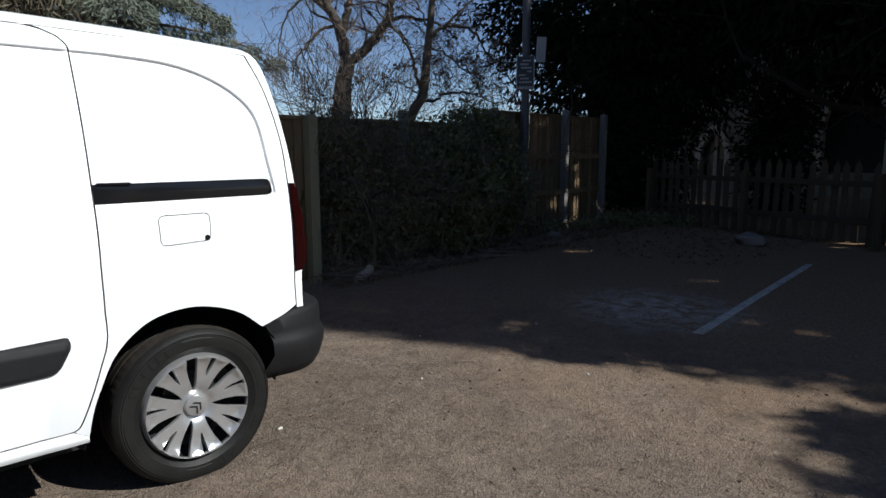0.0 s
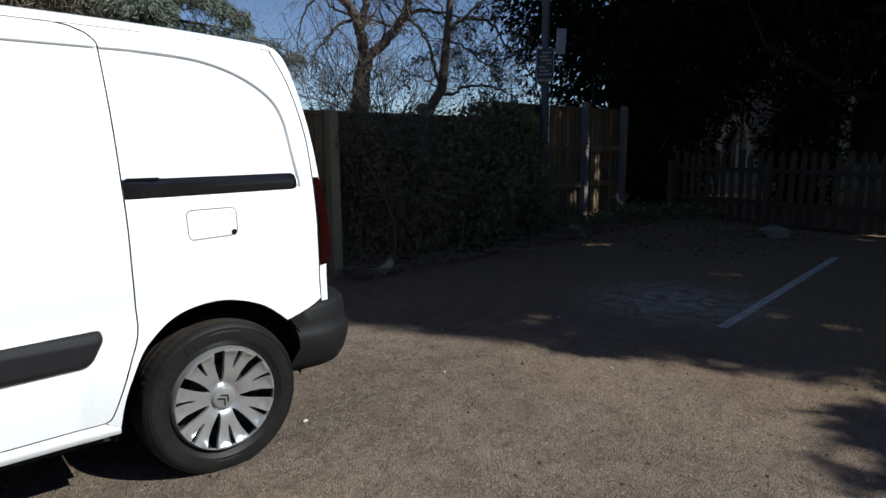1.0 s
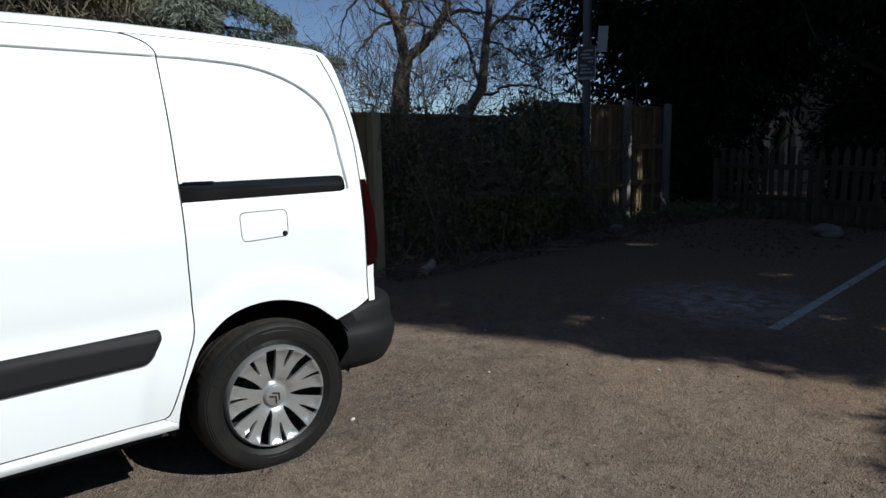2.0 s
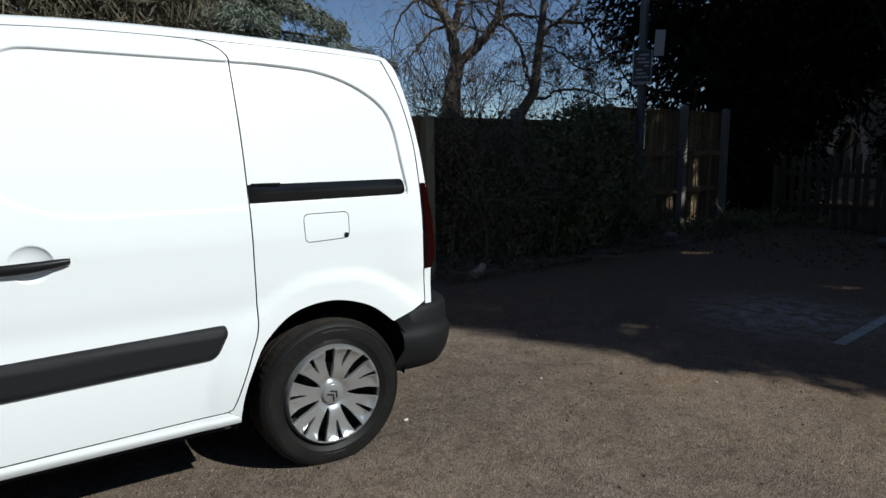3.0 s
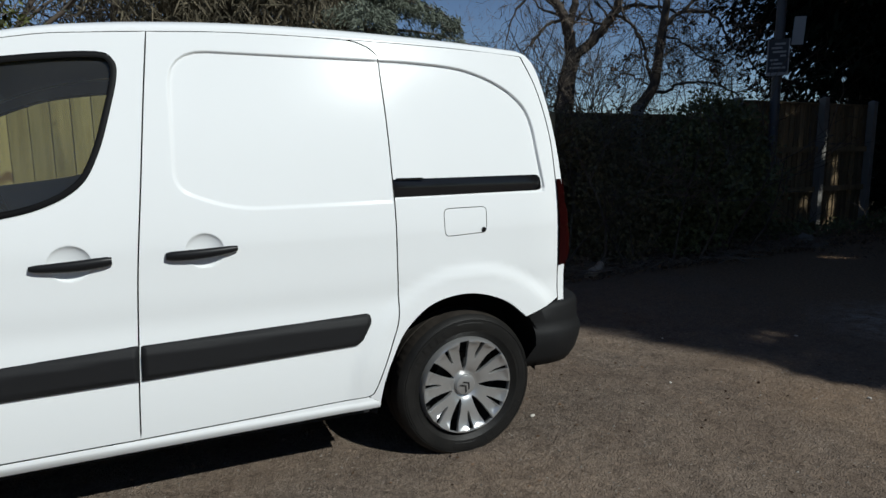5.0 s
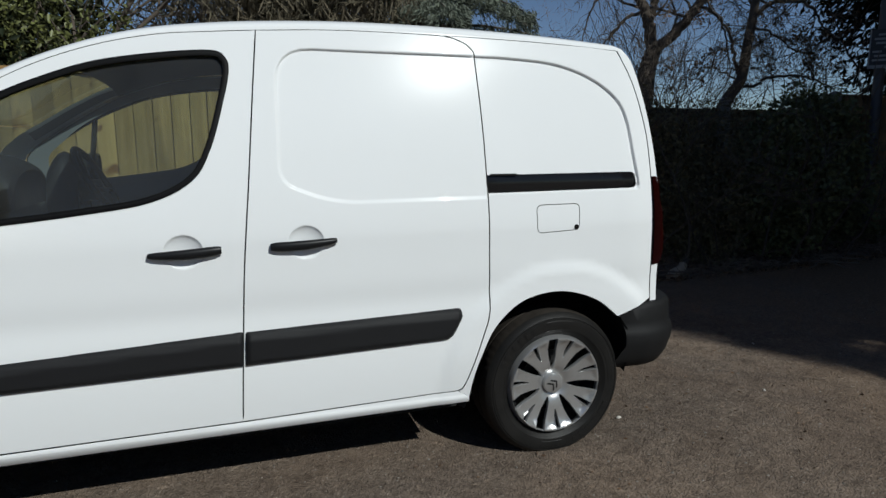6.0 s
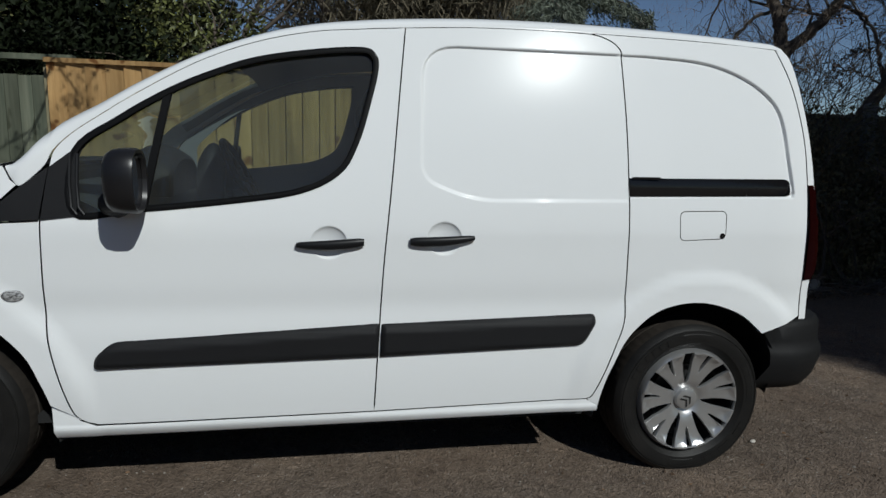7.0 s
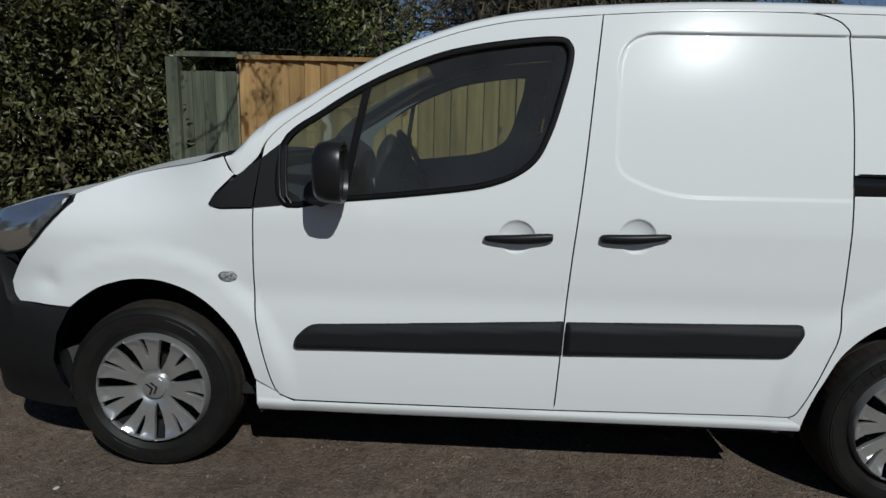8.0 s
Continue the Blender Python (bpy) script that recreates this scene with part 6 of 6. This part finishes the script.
# openings in the crowns: where a beam lands and how wide it is
BEAMS = ((2.48, 0.62, 0, 0.045), (2.66, 0.69, 0, 0.055), (2.9, 0.73, 0, 0.04), (2.12, 1.70, 0, 0.05), (2.3, 1.55, 0, 0.04), (2.62, 1.45, 0, 0.05), (5.24, 0.46, 0, 0.14), (3.95, -0.54, 0, 0.08), (3.96, -0.96, 0, 0.11), (5.8, -0.29, 0, 0.09), (5.95, 2.47, 0, 0.14),
         (8.57, 4.2, 1.15, 0.05), (8.60, 4.2, 0.85, 0.07), (8.55, 4.2, 0.45, 0.08), (8.52, 4.2, 0.1, 0.11), (8.1, 4.1, 1.25, 0.06), (8.1, 4.1, 0.6, 0.08), (8.1, 4.1, 0.1, 0.09), (8.15, 4.1, 1.5, 0.05),
         (6.8, 4.0, 0.9, 0.05), (7.85, 4.2, 0.5, 0.05), (9.7, -0.4, 0, 0.30), (9.4, 0.25, 0, 0.18), (8.8, 0.25, 0, 0.06), (7.7, 2.4, 0, 0.10), (6.9, 1.5, 0, 0.07))


def thinned(p, o, at):
    """Leaves the beams free: drops the sprays that stand in them."""
    q = p + np.array((at[0], at[1], 0.0))
    way = np.array(SUN_WAY)
    keep = np.ones(len(q), bool)
    lottery = np.random.default_rng(9).uniform(size=len(q))
    for x, y, z, r in BEAMS:
        d = q - np.array((x, y, z))
        off = np.linalg.norm(d - (d @ way)[:, None] * way, axis=1)
        keep &= (off > r + 0.045) if y > 3.5 else (off > 0.85 * r + 0.03) | (lottery < 0.08)
    return p[keep], o[keep]


def evergreen(name, label, at, trunk_h, crown, n, per, leaf, material, seed, slim=0.35, spread=0.22, droop=0.5, shell=0.25, clipped=None):
    """A dark churchyard tree: stout trunk, spreading boughs and a crown of sprays."""
    r = np.random.default_rng(seed)
    tree = thing(name, label, "tree", (at[0], at[1], 0))
    mb = MB().tube([(0, 0, 0), (0.05, 0, 0.6), (0.0, 0.05, trunk_h), (0.05, 0, trunk_h * 2)], [0.42, 0.32, 0.28, 0.16], 12)
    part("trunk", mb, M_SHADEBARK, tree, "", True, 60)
    mb = MB()
    for k in range(9):
        a = 2 * math.pi * k / 9 + r.uniform(0, 0.5)
        branch(mb, r, (0, 0, trunk_h * r.uniform(0.8, 1.9)), (math.cos(a), math.sin(a), r.uniform(0.05, 0.5)), crown[0][1][0] * 0.9, 0.09, 2, 0.3, 5, 0.03, 2)
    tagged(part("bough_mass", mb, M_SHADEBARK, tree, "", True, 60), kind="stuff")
    pts, outs = [], []
    for c, rad, share in crown:
        p, o = clumps(r, c, rad, int(n * share), per, spread, shell, 0.6)
        p, o = thinned(p, o, at)
        if clipped is not None and share > 0.01:          # flank cut along the sun's way, so the crown's shadow edge falls straight
            flank = 0.912 * (p[:, 0] + at[0]) + 0.409 * (p[:, 1] + at[1])
            ok = flank > clipped + 0.07 * np.sin(2.1 * p[:, 2]) + 0.05 * np.sin(5.3 * p[:, 2] + 1)
            p, o = p[ok], o[ok]
        pts.append(p), outs.append(o)
    part("crown", leaf_mesh("crown", np.concatenate(pts), leaf, r, slim, droop, 0, 0.2, np.concatenate(outs) * 0.7), material, tree)
    return tree


# out of view: thin side sprays of this yew are added to cast shadow streaks
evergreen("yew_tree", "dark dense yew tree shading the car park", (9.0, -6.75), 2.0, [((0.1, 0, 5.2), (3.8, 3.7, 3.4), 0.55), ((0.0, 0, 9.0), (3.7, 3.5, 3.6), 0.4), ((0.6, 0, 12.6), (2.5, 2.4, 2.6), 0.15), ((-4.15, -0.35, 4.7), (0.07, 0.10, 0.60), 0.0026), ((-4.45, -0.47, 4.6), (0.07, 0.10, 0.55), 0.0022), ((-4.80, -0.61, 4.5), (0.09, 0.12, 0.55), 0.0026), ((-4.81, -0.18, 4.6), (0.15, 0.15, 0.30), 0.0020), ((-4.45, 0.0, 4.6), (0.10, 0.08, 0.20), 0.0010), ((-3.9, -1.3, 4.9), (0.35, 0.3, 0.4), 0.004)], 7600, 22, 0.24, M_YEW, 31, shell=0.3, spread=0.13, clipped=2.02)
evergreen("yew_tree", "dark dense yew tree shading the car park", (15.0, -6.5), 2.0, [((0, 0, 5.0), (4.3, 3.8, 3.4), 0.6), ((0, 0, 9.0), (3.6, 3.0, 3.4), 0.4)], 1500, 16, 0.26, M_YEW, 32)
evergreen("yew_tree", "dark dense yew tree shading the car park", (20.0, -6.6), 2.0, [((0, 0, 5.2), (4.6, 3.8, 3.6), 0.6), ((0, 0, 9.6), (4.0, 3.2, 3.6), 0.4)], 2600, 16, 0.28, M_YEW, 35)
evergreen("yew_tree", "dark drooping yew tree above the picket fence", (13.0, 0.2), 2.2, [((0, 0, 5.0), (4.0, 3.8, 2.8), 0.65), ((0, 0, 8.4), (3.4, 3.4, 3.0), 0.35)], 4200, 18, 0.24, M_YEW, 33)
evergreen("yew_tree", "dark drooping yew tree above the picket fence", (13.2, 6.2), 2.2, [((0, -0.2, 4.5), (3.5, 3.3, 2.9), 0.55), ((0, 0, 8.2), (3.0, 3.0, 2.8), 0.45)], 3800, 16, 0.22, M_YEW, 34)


def bare_tree(name, label, at, trunk, limbs, seed, depth=3, leaves=0, leaf_mat=None, r_min=0.006, droop=0.0):
    """A leafless tree: a crooked trunk, its limbs and a net of twigs."""
    r = np.random.default_rng(seed)
    tree = thing(name, label, "tree", (at[0], at[1], 0))
    path, rad = trunk
    part("trunk", MB().tube(path, rad, 12), M_BARK, tree, "", True, 60)
    tips = []
    for p, d, length, rr in limbs:
        mb = MB()
        branch(mb, r, p, d, length, rr, depth, 0.32, 8, droop, 4, r_min)
        part("limb", mb, M_BARK, tree, "", True, 60)
        tips += mb.v[::9]
    if leaves:
        q = np.array(tips)[r.integers(0, len(tips), leaves)] + r.normal(size=(leaves, 3)) * 0.12
        part("dead_foliage", leaf_mesh("dead_foliage", q, 0.09, r, 0.5, 0.3), leaf_mat, tree)
    return tree


# the tall bare tree behind the hedge, forked low; R is the way across it
R = Vector((0.82, -0.57, 0))


def across(*pairs):
    return [R * u + Vector((0, 0, z)) for u, z in pairs]


def limb(tree, line, r0, r1, seed, twigs=6, length=0.9, droop=0.05, up=0.3):
    """A limb along its line, with crooked twigs that spring from it."""
    r = np.random.default_rng(seed)
    path = curve([(R.x * u, R.y * u, z) for u, z in line], 5)
    path = [(x + r.normal() * 0.012, y + r.normal() * 0.02, z + r.normal() * 0.010) for x, y, z in path]
    mb = MB().tube(path, list(np.linspace(r0, r1, len(path))), 9 if r0 > 0.05 else 6)
    for k in range(twigs):
        i = int(len(path) * (0.25 + 0.72 * (k + r.uniform(0, 0.9)) / twigs))
        i = min(max(i, 1), len(path) - 1)
        q = Vector(path[i])
        d = (q - Vector(path[i - 1])).normalized()
        side = R * r.choice((-1.0, 1.0)) + Vector((0, 0, up)) + Vector(r.normal(size=3)) * 0.35
        branch(mb, r, q, d * 0.6 + side, length * r.uniform(0.6, 1.2), max(0.007, (r0 + (r1 - r0) * i / len(path)) * 0.32), 2, 0.42, 5, droop, 3, 0.0045)
    return part("limb", mb, M_BARK, tree, "", True, 60)


tall = thing("bare_tree", "tall leafless tree with a forked trunk behind the fence", "tree", (8.05, 10.55, 0))
part("trunk", MB().tube(curve(across((-0.30, 0.0), (-0.28, 1.2), (-0.24, 2.04), (-0.19, 2.5), (-0.16, 2.9), (-0.09, 3.19), (-0.01, 3.47)), 3), list(np.linspace(0.27, 0.17, 19)), 14), M_BARK, tall, "", True, 60)
limb(tall, [(-0.04, 3.38), (-0.13, 3.81), (-0.22, 4.19), (-0.37, 4.5), (-0.54, 4.81), (-0.71, 5.18), (-0.9, 5.9)], 0.15, 0.07, 401, 9, 1.1)
limb(tall, [(-0.19, 4.04), (-0.06, 4.38), (0.0, 4.7), (0.09, 5.15), (0.2, 5.9)], 0.11, 0.05, 402, 6, 1.0)
limb(tall, [(0.0, 3.40), (0.36, 3.71), (0.67, 4.06), (0.89, 4.37), (0.99, 4.8), (1.04, 5.18), (1.1, 6.0)], 0.125, 0.075, 403, 7, 0.9)
limb(tall, [(0.95, 4.40), (1.31, 4.49), (1.64, 4.44), (2.12, 4.35), (2.5, 4.1)], 0.055, 0.02, 404, 9, 0.9, 0.10, -0.1)
limb(tall, [(0.93, 4.30), (1.26, 4.07), (1.47, 3.64), (1.61, 2.92)], 0.04, 0.012, 405, 6, 0.7, 0.08)
limb(tall, [(-0.22, 4.27), (-0.62, 4.15), (-0.86, 3.92), (-1.09, 3.66), (-1.26, 3.37), (-1.37, 2.88)], 0.045, 0.010, 406, 12, 0.8, 0.14, -0.3)
limb(tall, [(-0.70, 4.05), (-0.95, 3.82), (-0.92, 3.53), (-0.77, 3.21), (-0.74, 2.9)], 0.022, 0.007, 407, 6, 0.5, 0.14, -0.4)
limb(tall, [(-0.37, 4.5), (-0.9, 4.85), (-1.3, 4.6), (-1.55, 4.1), (-1.65, 3.5)], 0.05, 0.008, 408, 12, 0.8, 0.14, -0.3)
limb(tall, [(0.36, 3.71), (0.42, 4.1), (0.30, 4.6), (0.38, 5.2)], 0.035, 0.012, 409, 6, 0.8)
slim_tree = thing("bare_tree", "slim leafless tree with sparse dead leaves", "tree", (7.15, 6.95, 0))
part("trunk", MB().tube(curve(across((-0.42, 0.0), (-0.38, 1.0), (-0.24, 1.8), (-0.12, 2.09), (0.05, 2.37), (0.10, 2.76), (0.14, 3.13), (0.18, 3.48), (0.22, 3.89), (0.24, 4.24), (0.3, 5.0)), 3), list(np.linspace(0.12, 0.05, 31)), 12), M_BARK, slim_tree, "", True, 60)
slim_limbs = [limb(slim_tree, [(0.16, 3.38), (0.45, 3.61), (0.88, 3.62), (1.09, 3.45), (1.26, 3.18), (1.5, 3.0)], 0.042, 0.012, 421, 10, 0.7, 0.06),
              limb(slim_tree, [(0.46, 3.60), (0.71, 3.85), (0.98, 4.11), (1.2, 4.5)], 0.03, 0.012, 422, 7, 0.7),
              limb(slim_tree, [(0.0, 2.28), (0.26, 2.27), (0.50, 2.40), (0.88, 2.41), (1.21, 2.34), (1.49, 2.17)], 0.034, 0.012, 423, 7, 0.5, 0.02),
              limb(slim_tree, [(0.03, 2.33), (-0.09, 2.81), (-0.22, 3.22), (-0.37, 3.45), (-0.53, 3.62), (-0.6, 4.0)], 0.036, 0.012, 424, 9, 0.7),
              limb(slim_tree, [(-0.02, 2.36), (-0.31, 2.55), (-0.52, 2.62), (-0.8, 2.75)], 0.018, 0.007, 425, 5, 0.45),
              limb(slim_tree, [(0.15, 3.24), (0.50, 3.13), (0.77, 2.88), (1.1, 2.75)], 0.022, 0.008, 426, 8, 0.5),
              limb(slim_tree, [(0.18, 3.5), (0.0, 3.9), (-0.15, 4.4)], 0.025, 0.010, 427, 6, 0.7)]
r = np.random.default_rng(43)
tips = np.concatenate([np.array([tuple(v.co) for v in ob.data.vertices]) for ob in slim_limbs])
tips = tips[r.integers(0, len(tips), 1500)] + r.normal(size=(1500, 3)) * 0.05
part("dead_foliage", leaf_mesh("dead_foliage", tips, 0.075, r, 0.5, 0.6), M_DRY, slim_tree)
for k, (x, y, h) in enumerate(((5.6, 6.8, 1.7), (6.1, 7.3, 1.9), (6.5, 7.6, 1.8), (9.0, 7.6, 2.1), (9.6, 7.2, 2.2), (4.9, 7.0, 1.5), (5.2, 7.6, 1.8), (8.2, 7.8, 2.0))):
    bare_tree("bare_sapling", "thin leafless sapling with upright whips", (x, y), ([(0, 0, 0), (0.02, 0, 0.5), (0, 0.02, 1.0)], [0.035, 0.03, 0.025]),
              [((0, 0, 0.6), (0.1, 0, 1), h, 0.018), ((0, 0, 0.8), (-0.25, 0.1, 1), h * 0.9, 0.015), ((0, 0, 0.9), (0.3, -0.2, 1), h * 0.9, 0.015), ((0, 0.02, 1.0), (0, 0.3, 1), h, 0.015)], 50 + k, 2, r_min=0.004)


def cedar(name, label, at, height, reach, seed, n=56, low=2.6):
    """A cedar: flat drooping tiers of needle sprays."""
    r = np.random.default_rng(seed)
    tree = thing(name, label, "tree", (at[0], at[1], 0))
    part("trunk", MB().tube([(0, 0, 0), (0, 0, height * 0.5), (0.1, 0, height)], [0.5, 0.35, 0.08], 12), M_BARK, tree, "", True, 60)
    mb, pts, outs = MB(), [], []
    for k in range(n):
        t = (k + 0.5) / n
        z = low + (height - low) * t
        a = k * 2.399 + r.uniform(-0.3, 0.3)
        ln = reach * (1 - 0.75 * t) * r.uniform(0.75, 1.1)
        d = np.array((math.cos(a), math.sin(a), 0.0))
        path = [(0, 0, z)]
        for i in range(1, 8):
            s = i / 7
            path.append(tuple(d * ln * s + np.array((0, 0, z + 0.25 * math.sin(s * 2.2) - 0.9 * s * s))))
        mb.tube(path, [0.07 * (1 - 0.12 * i) for i in range(8)], 5)
        side = np.array((-d[1], d[0], 0))
        for i in range(2, 8):
            m = 400
            s = np.abs(r.uniform(-1, 1, m)) * np.sign(r.uniform(-1, 1, m))
            q = np.array(path[i]) + side * (s * 0.22 * ln * (0.5 + 0.5 * math.sin(i / 7 * math.pi)))[:, None] + d * r.uniform(-0.4, 0.4, m)[:, None] * ln * 0.16
            q[:, 2] += r.normal(0, 0.07, m) - 0.30 * np.abs(s) - r.exponential(0.10, m)
            pts.append(q)
            outs.append(np.repeat(d[None], m, 0) * 0.6 + side * s[:, None])
    tagged(part("bough_mass", mb, M_BARK, tree, "", True, 60), kind="stuff")
    part("needle_crown", leaf_mesh("needle_crown", np.concatenate(pts), 0.21, r, 0.17, 0.75, 0, 0.1, np.concatenate(outs)), M_CEDAR, tree)
    return tree


cedar("cedar_tree", "large blue-green cedar with drooping boughs", (4.4, 17.6), 12.0, 5.6, 61)


def strands(name, parent, c, rad, n, per, size, slim, material, seed, droop=1.2, spread=0.3, shell=0.0):
    """A haze of hanging or crossing twigs."""
    r = np.random.default_rng(seed)
    p, _ = clumps(r, c, rad, n, per, spread, shell, 1.0, 0.1)
    return tagged(part(name, leaf_mesh(name, p, size, r, slim, droop, 0, 0.02), material, parent), kind="stuff")


weeper = bare_tree("weeping_tree", "brown weeping tree with hanging twigs, bare", (-0.8, 15.5), ([(0, 0, 0), (0.1, 0, 1.5), (0, 0.1, 3.2)], [0.3, 0.24, 0.2]),
                   [((0, 0.1, 3.0), (math.cos(a), math.sin(a), 1.1), 3.2, 0.12) for a in (0.2, 1.5, 2.7, 3.9, 5.2)], 66, 2, 0, None, 0.01, 0.05)
M_STRAND = mat("hanging_twigs", (0.13, 0.10, 0.07), 0.9, tint=(0.09, 0.085, 0.05), scale=1.5, island=0.4)
strands("twig_curtain", weeper, (1.1, 0, 5.2), (3.5, 2.2, 3.2), 1500, 16, 0.55, 0.07, M_STRAND, 67)
strands("twig_mass", tall, (-0.3, 0, 4.2), (2.6, 2.0, 2.4), 230, 9, 0.34, 0.020, M_TWIG, 68, 0.5, 0.35)
strands("twig_mass", slim_tree, (0.3, 0, 2.9), (1.8, 1.6, 1.4), 120, 9, 0.32, 0.022, M_TWIG, 69, -0.2, 0.3)

# dark growth behind the golden fence
rng = np.random.default_rng(71)
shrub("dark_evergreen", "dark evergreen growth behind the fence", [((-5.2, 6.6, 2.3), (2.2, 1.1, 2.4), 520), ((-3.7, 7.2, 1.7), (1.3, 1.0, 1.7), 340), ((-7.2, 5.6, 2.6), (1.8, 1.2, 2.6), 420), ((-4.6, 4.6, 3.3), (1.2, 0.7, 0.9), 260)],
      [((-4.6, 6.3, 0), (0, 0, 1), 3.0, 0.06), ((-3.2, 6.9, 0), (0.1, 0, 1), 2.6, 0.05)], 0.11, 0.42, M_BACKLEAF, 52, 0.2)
# near-black leaves fill the dark gaps here, shade put into their colour
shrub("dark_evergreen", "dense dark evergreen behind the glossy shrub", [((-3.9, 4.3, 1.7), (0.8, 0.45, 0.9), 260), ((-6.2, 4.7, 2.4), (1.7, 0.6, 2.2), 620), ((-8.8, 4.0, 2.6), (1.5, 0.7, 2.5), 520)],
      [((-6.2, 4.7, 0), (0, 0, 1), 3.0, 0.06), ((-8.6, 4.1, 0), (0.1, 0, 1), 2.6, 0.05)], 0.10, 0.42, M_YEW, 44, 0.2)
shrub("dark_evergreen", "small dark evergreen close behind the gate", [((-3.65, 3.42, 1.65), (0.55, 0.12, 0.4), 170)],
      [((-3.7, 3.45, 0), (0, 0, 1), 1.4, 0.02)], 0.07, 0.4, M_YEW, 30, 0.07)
shrub("young_leaved_shrub", "shrub with yellow-green young leaves over the fence", [((-2.3, 5.2, 2.1), (0.55, 0.4, 0.5), 60), ((-3.1, 5.0, 2.5), (0.7, 0.4, 0.5), 80), ((-3.7, 4.8, 2.35), (0.6, 0.4, 0.4), 60), ((-4.3, 4.3, 2.6), (0.5, 0.3, 0.4), 40)],
      [((-2.6, 5.4, 0), (0.05, -0.05, 1), 2.6, 0.035), ((-2.9, 5.5, 0), (-0.2, -0.1, 1), 2.7, 0.035), ((-2.2, 5.6, 0), (0.2, 0, 1), 2.5, 0.03)], 0.075, 0.45, M_YELLOW, 9, 0.14, 0.1, 0.05, 0.2)
shrub("young_leaved_shrub", "pale green budding shrub beyond the fence", [((9.4, 7.4, 1.75), (0.9, 0.6, 0.55), 70), ((10.2, 7.0, 1.6), (0.7, 0.5, 0.5), 50)],
      [((9.4, 7.5, 0), (0.05, -0.05, 1), 1.9, 0.03), ((10.1, 7.1, 0), (-0.1, 0.05, 1), 1.8, 0.03)], 0.07, 0.45, M_YELLOW, 10, 0.13, 0.1, 0.05, 0.2)
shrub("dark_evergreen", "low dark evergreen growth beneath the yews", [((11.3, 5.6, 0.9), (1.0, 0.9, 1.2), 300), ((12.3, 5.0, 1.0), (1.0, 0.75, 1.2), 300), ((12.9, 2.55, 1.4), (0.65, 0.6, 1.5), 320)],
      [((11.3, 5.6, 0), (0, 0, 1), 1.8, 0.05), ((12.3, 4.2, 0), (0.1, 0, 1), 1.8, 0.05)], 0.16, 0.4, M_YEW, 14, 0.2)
bare_tree("bare_tree", "grey leafless tree behind the fence", (-3.4, 11.5), ([(0, 0, 0), (0.1, 0, 1.2), (0, 0.1, 2.4)], [0.16, 0.13, 0.11]),
                     [((0, 0.1, 2.2), (0.4, 0, 1), 3.0, 0.07), ((0, 0.1, 2.3), (-0.6, 0.1, 0.9), 3.0, 0.07), ((0, 0.1, 2.4), (0, -0.3, 1), 3.2, 0.07)], 73, 3, 1200, M_CEDAR)
# a leafy limb that hangs out over the gate and the bonnet
over = MB()
LIMB = [(-4.7, 3.4, 1.6), (-4.4, 3.1, 2.6), (-3.8, 2.6, 3.1), (-3.2, 2.0, 3.2), (-2.75, 1.5, 3.05)]
hang = thing("overhanging_limb", "leafy evergreen limb leaning out over the gate", "branch")
over.tube(curve(LIMB, 4), list(np.linspace(0.024, 0.006, 17)), 7)
for k, q in enumerate(LIMB[1:]):
    for j in range(3):
        branch(over, rng, q, (rng.normal() * 0.7 + 0.2, rng.normal() * 0.6 - 0.2, rng.normal() * 0.4 - 0.2), 0.75, 0.010, 1, 0.4, 5, 0.02, 3, 0.003)
part("bough", over, M_BARK, hang, "", True, 60)
q = np.array(over.v[::5])
q = q[rng.integers(0, len(q), 1500)] + rng.normal(size=(1500, 3)) * 0.045
part("foliage", leaf_mesh("foliage", q, 0.038, rng, 0.5, 0.3), M_LAUREL, hang)

# added unseen tree line behind the eye, kept low so the glass reflects sky
rear = evergreen("yew_tree", "dark evergreen added out of view across the car park", (-9.0, -17.0), 1.2, [((0, 0, 2.6), (3.6, 2.6, 2.2), 0.8), ((0.4, 0, 4.2), (2.4, 2.0, 1.2), 0.2)], 900, 12, 0.45, M_YEW, 81)
for k, (x, y) in enumerate(((-2.5, -18.5), (4.0, -17.5), (-15.5, -14.0), (-19.0, -7.5), (-20.0, 0.0))):
    copy_thing(rear, pose(x, y, 0, 0, 0, 67 * k))
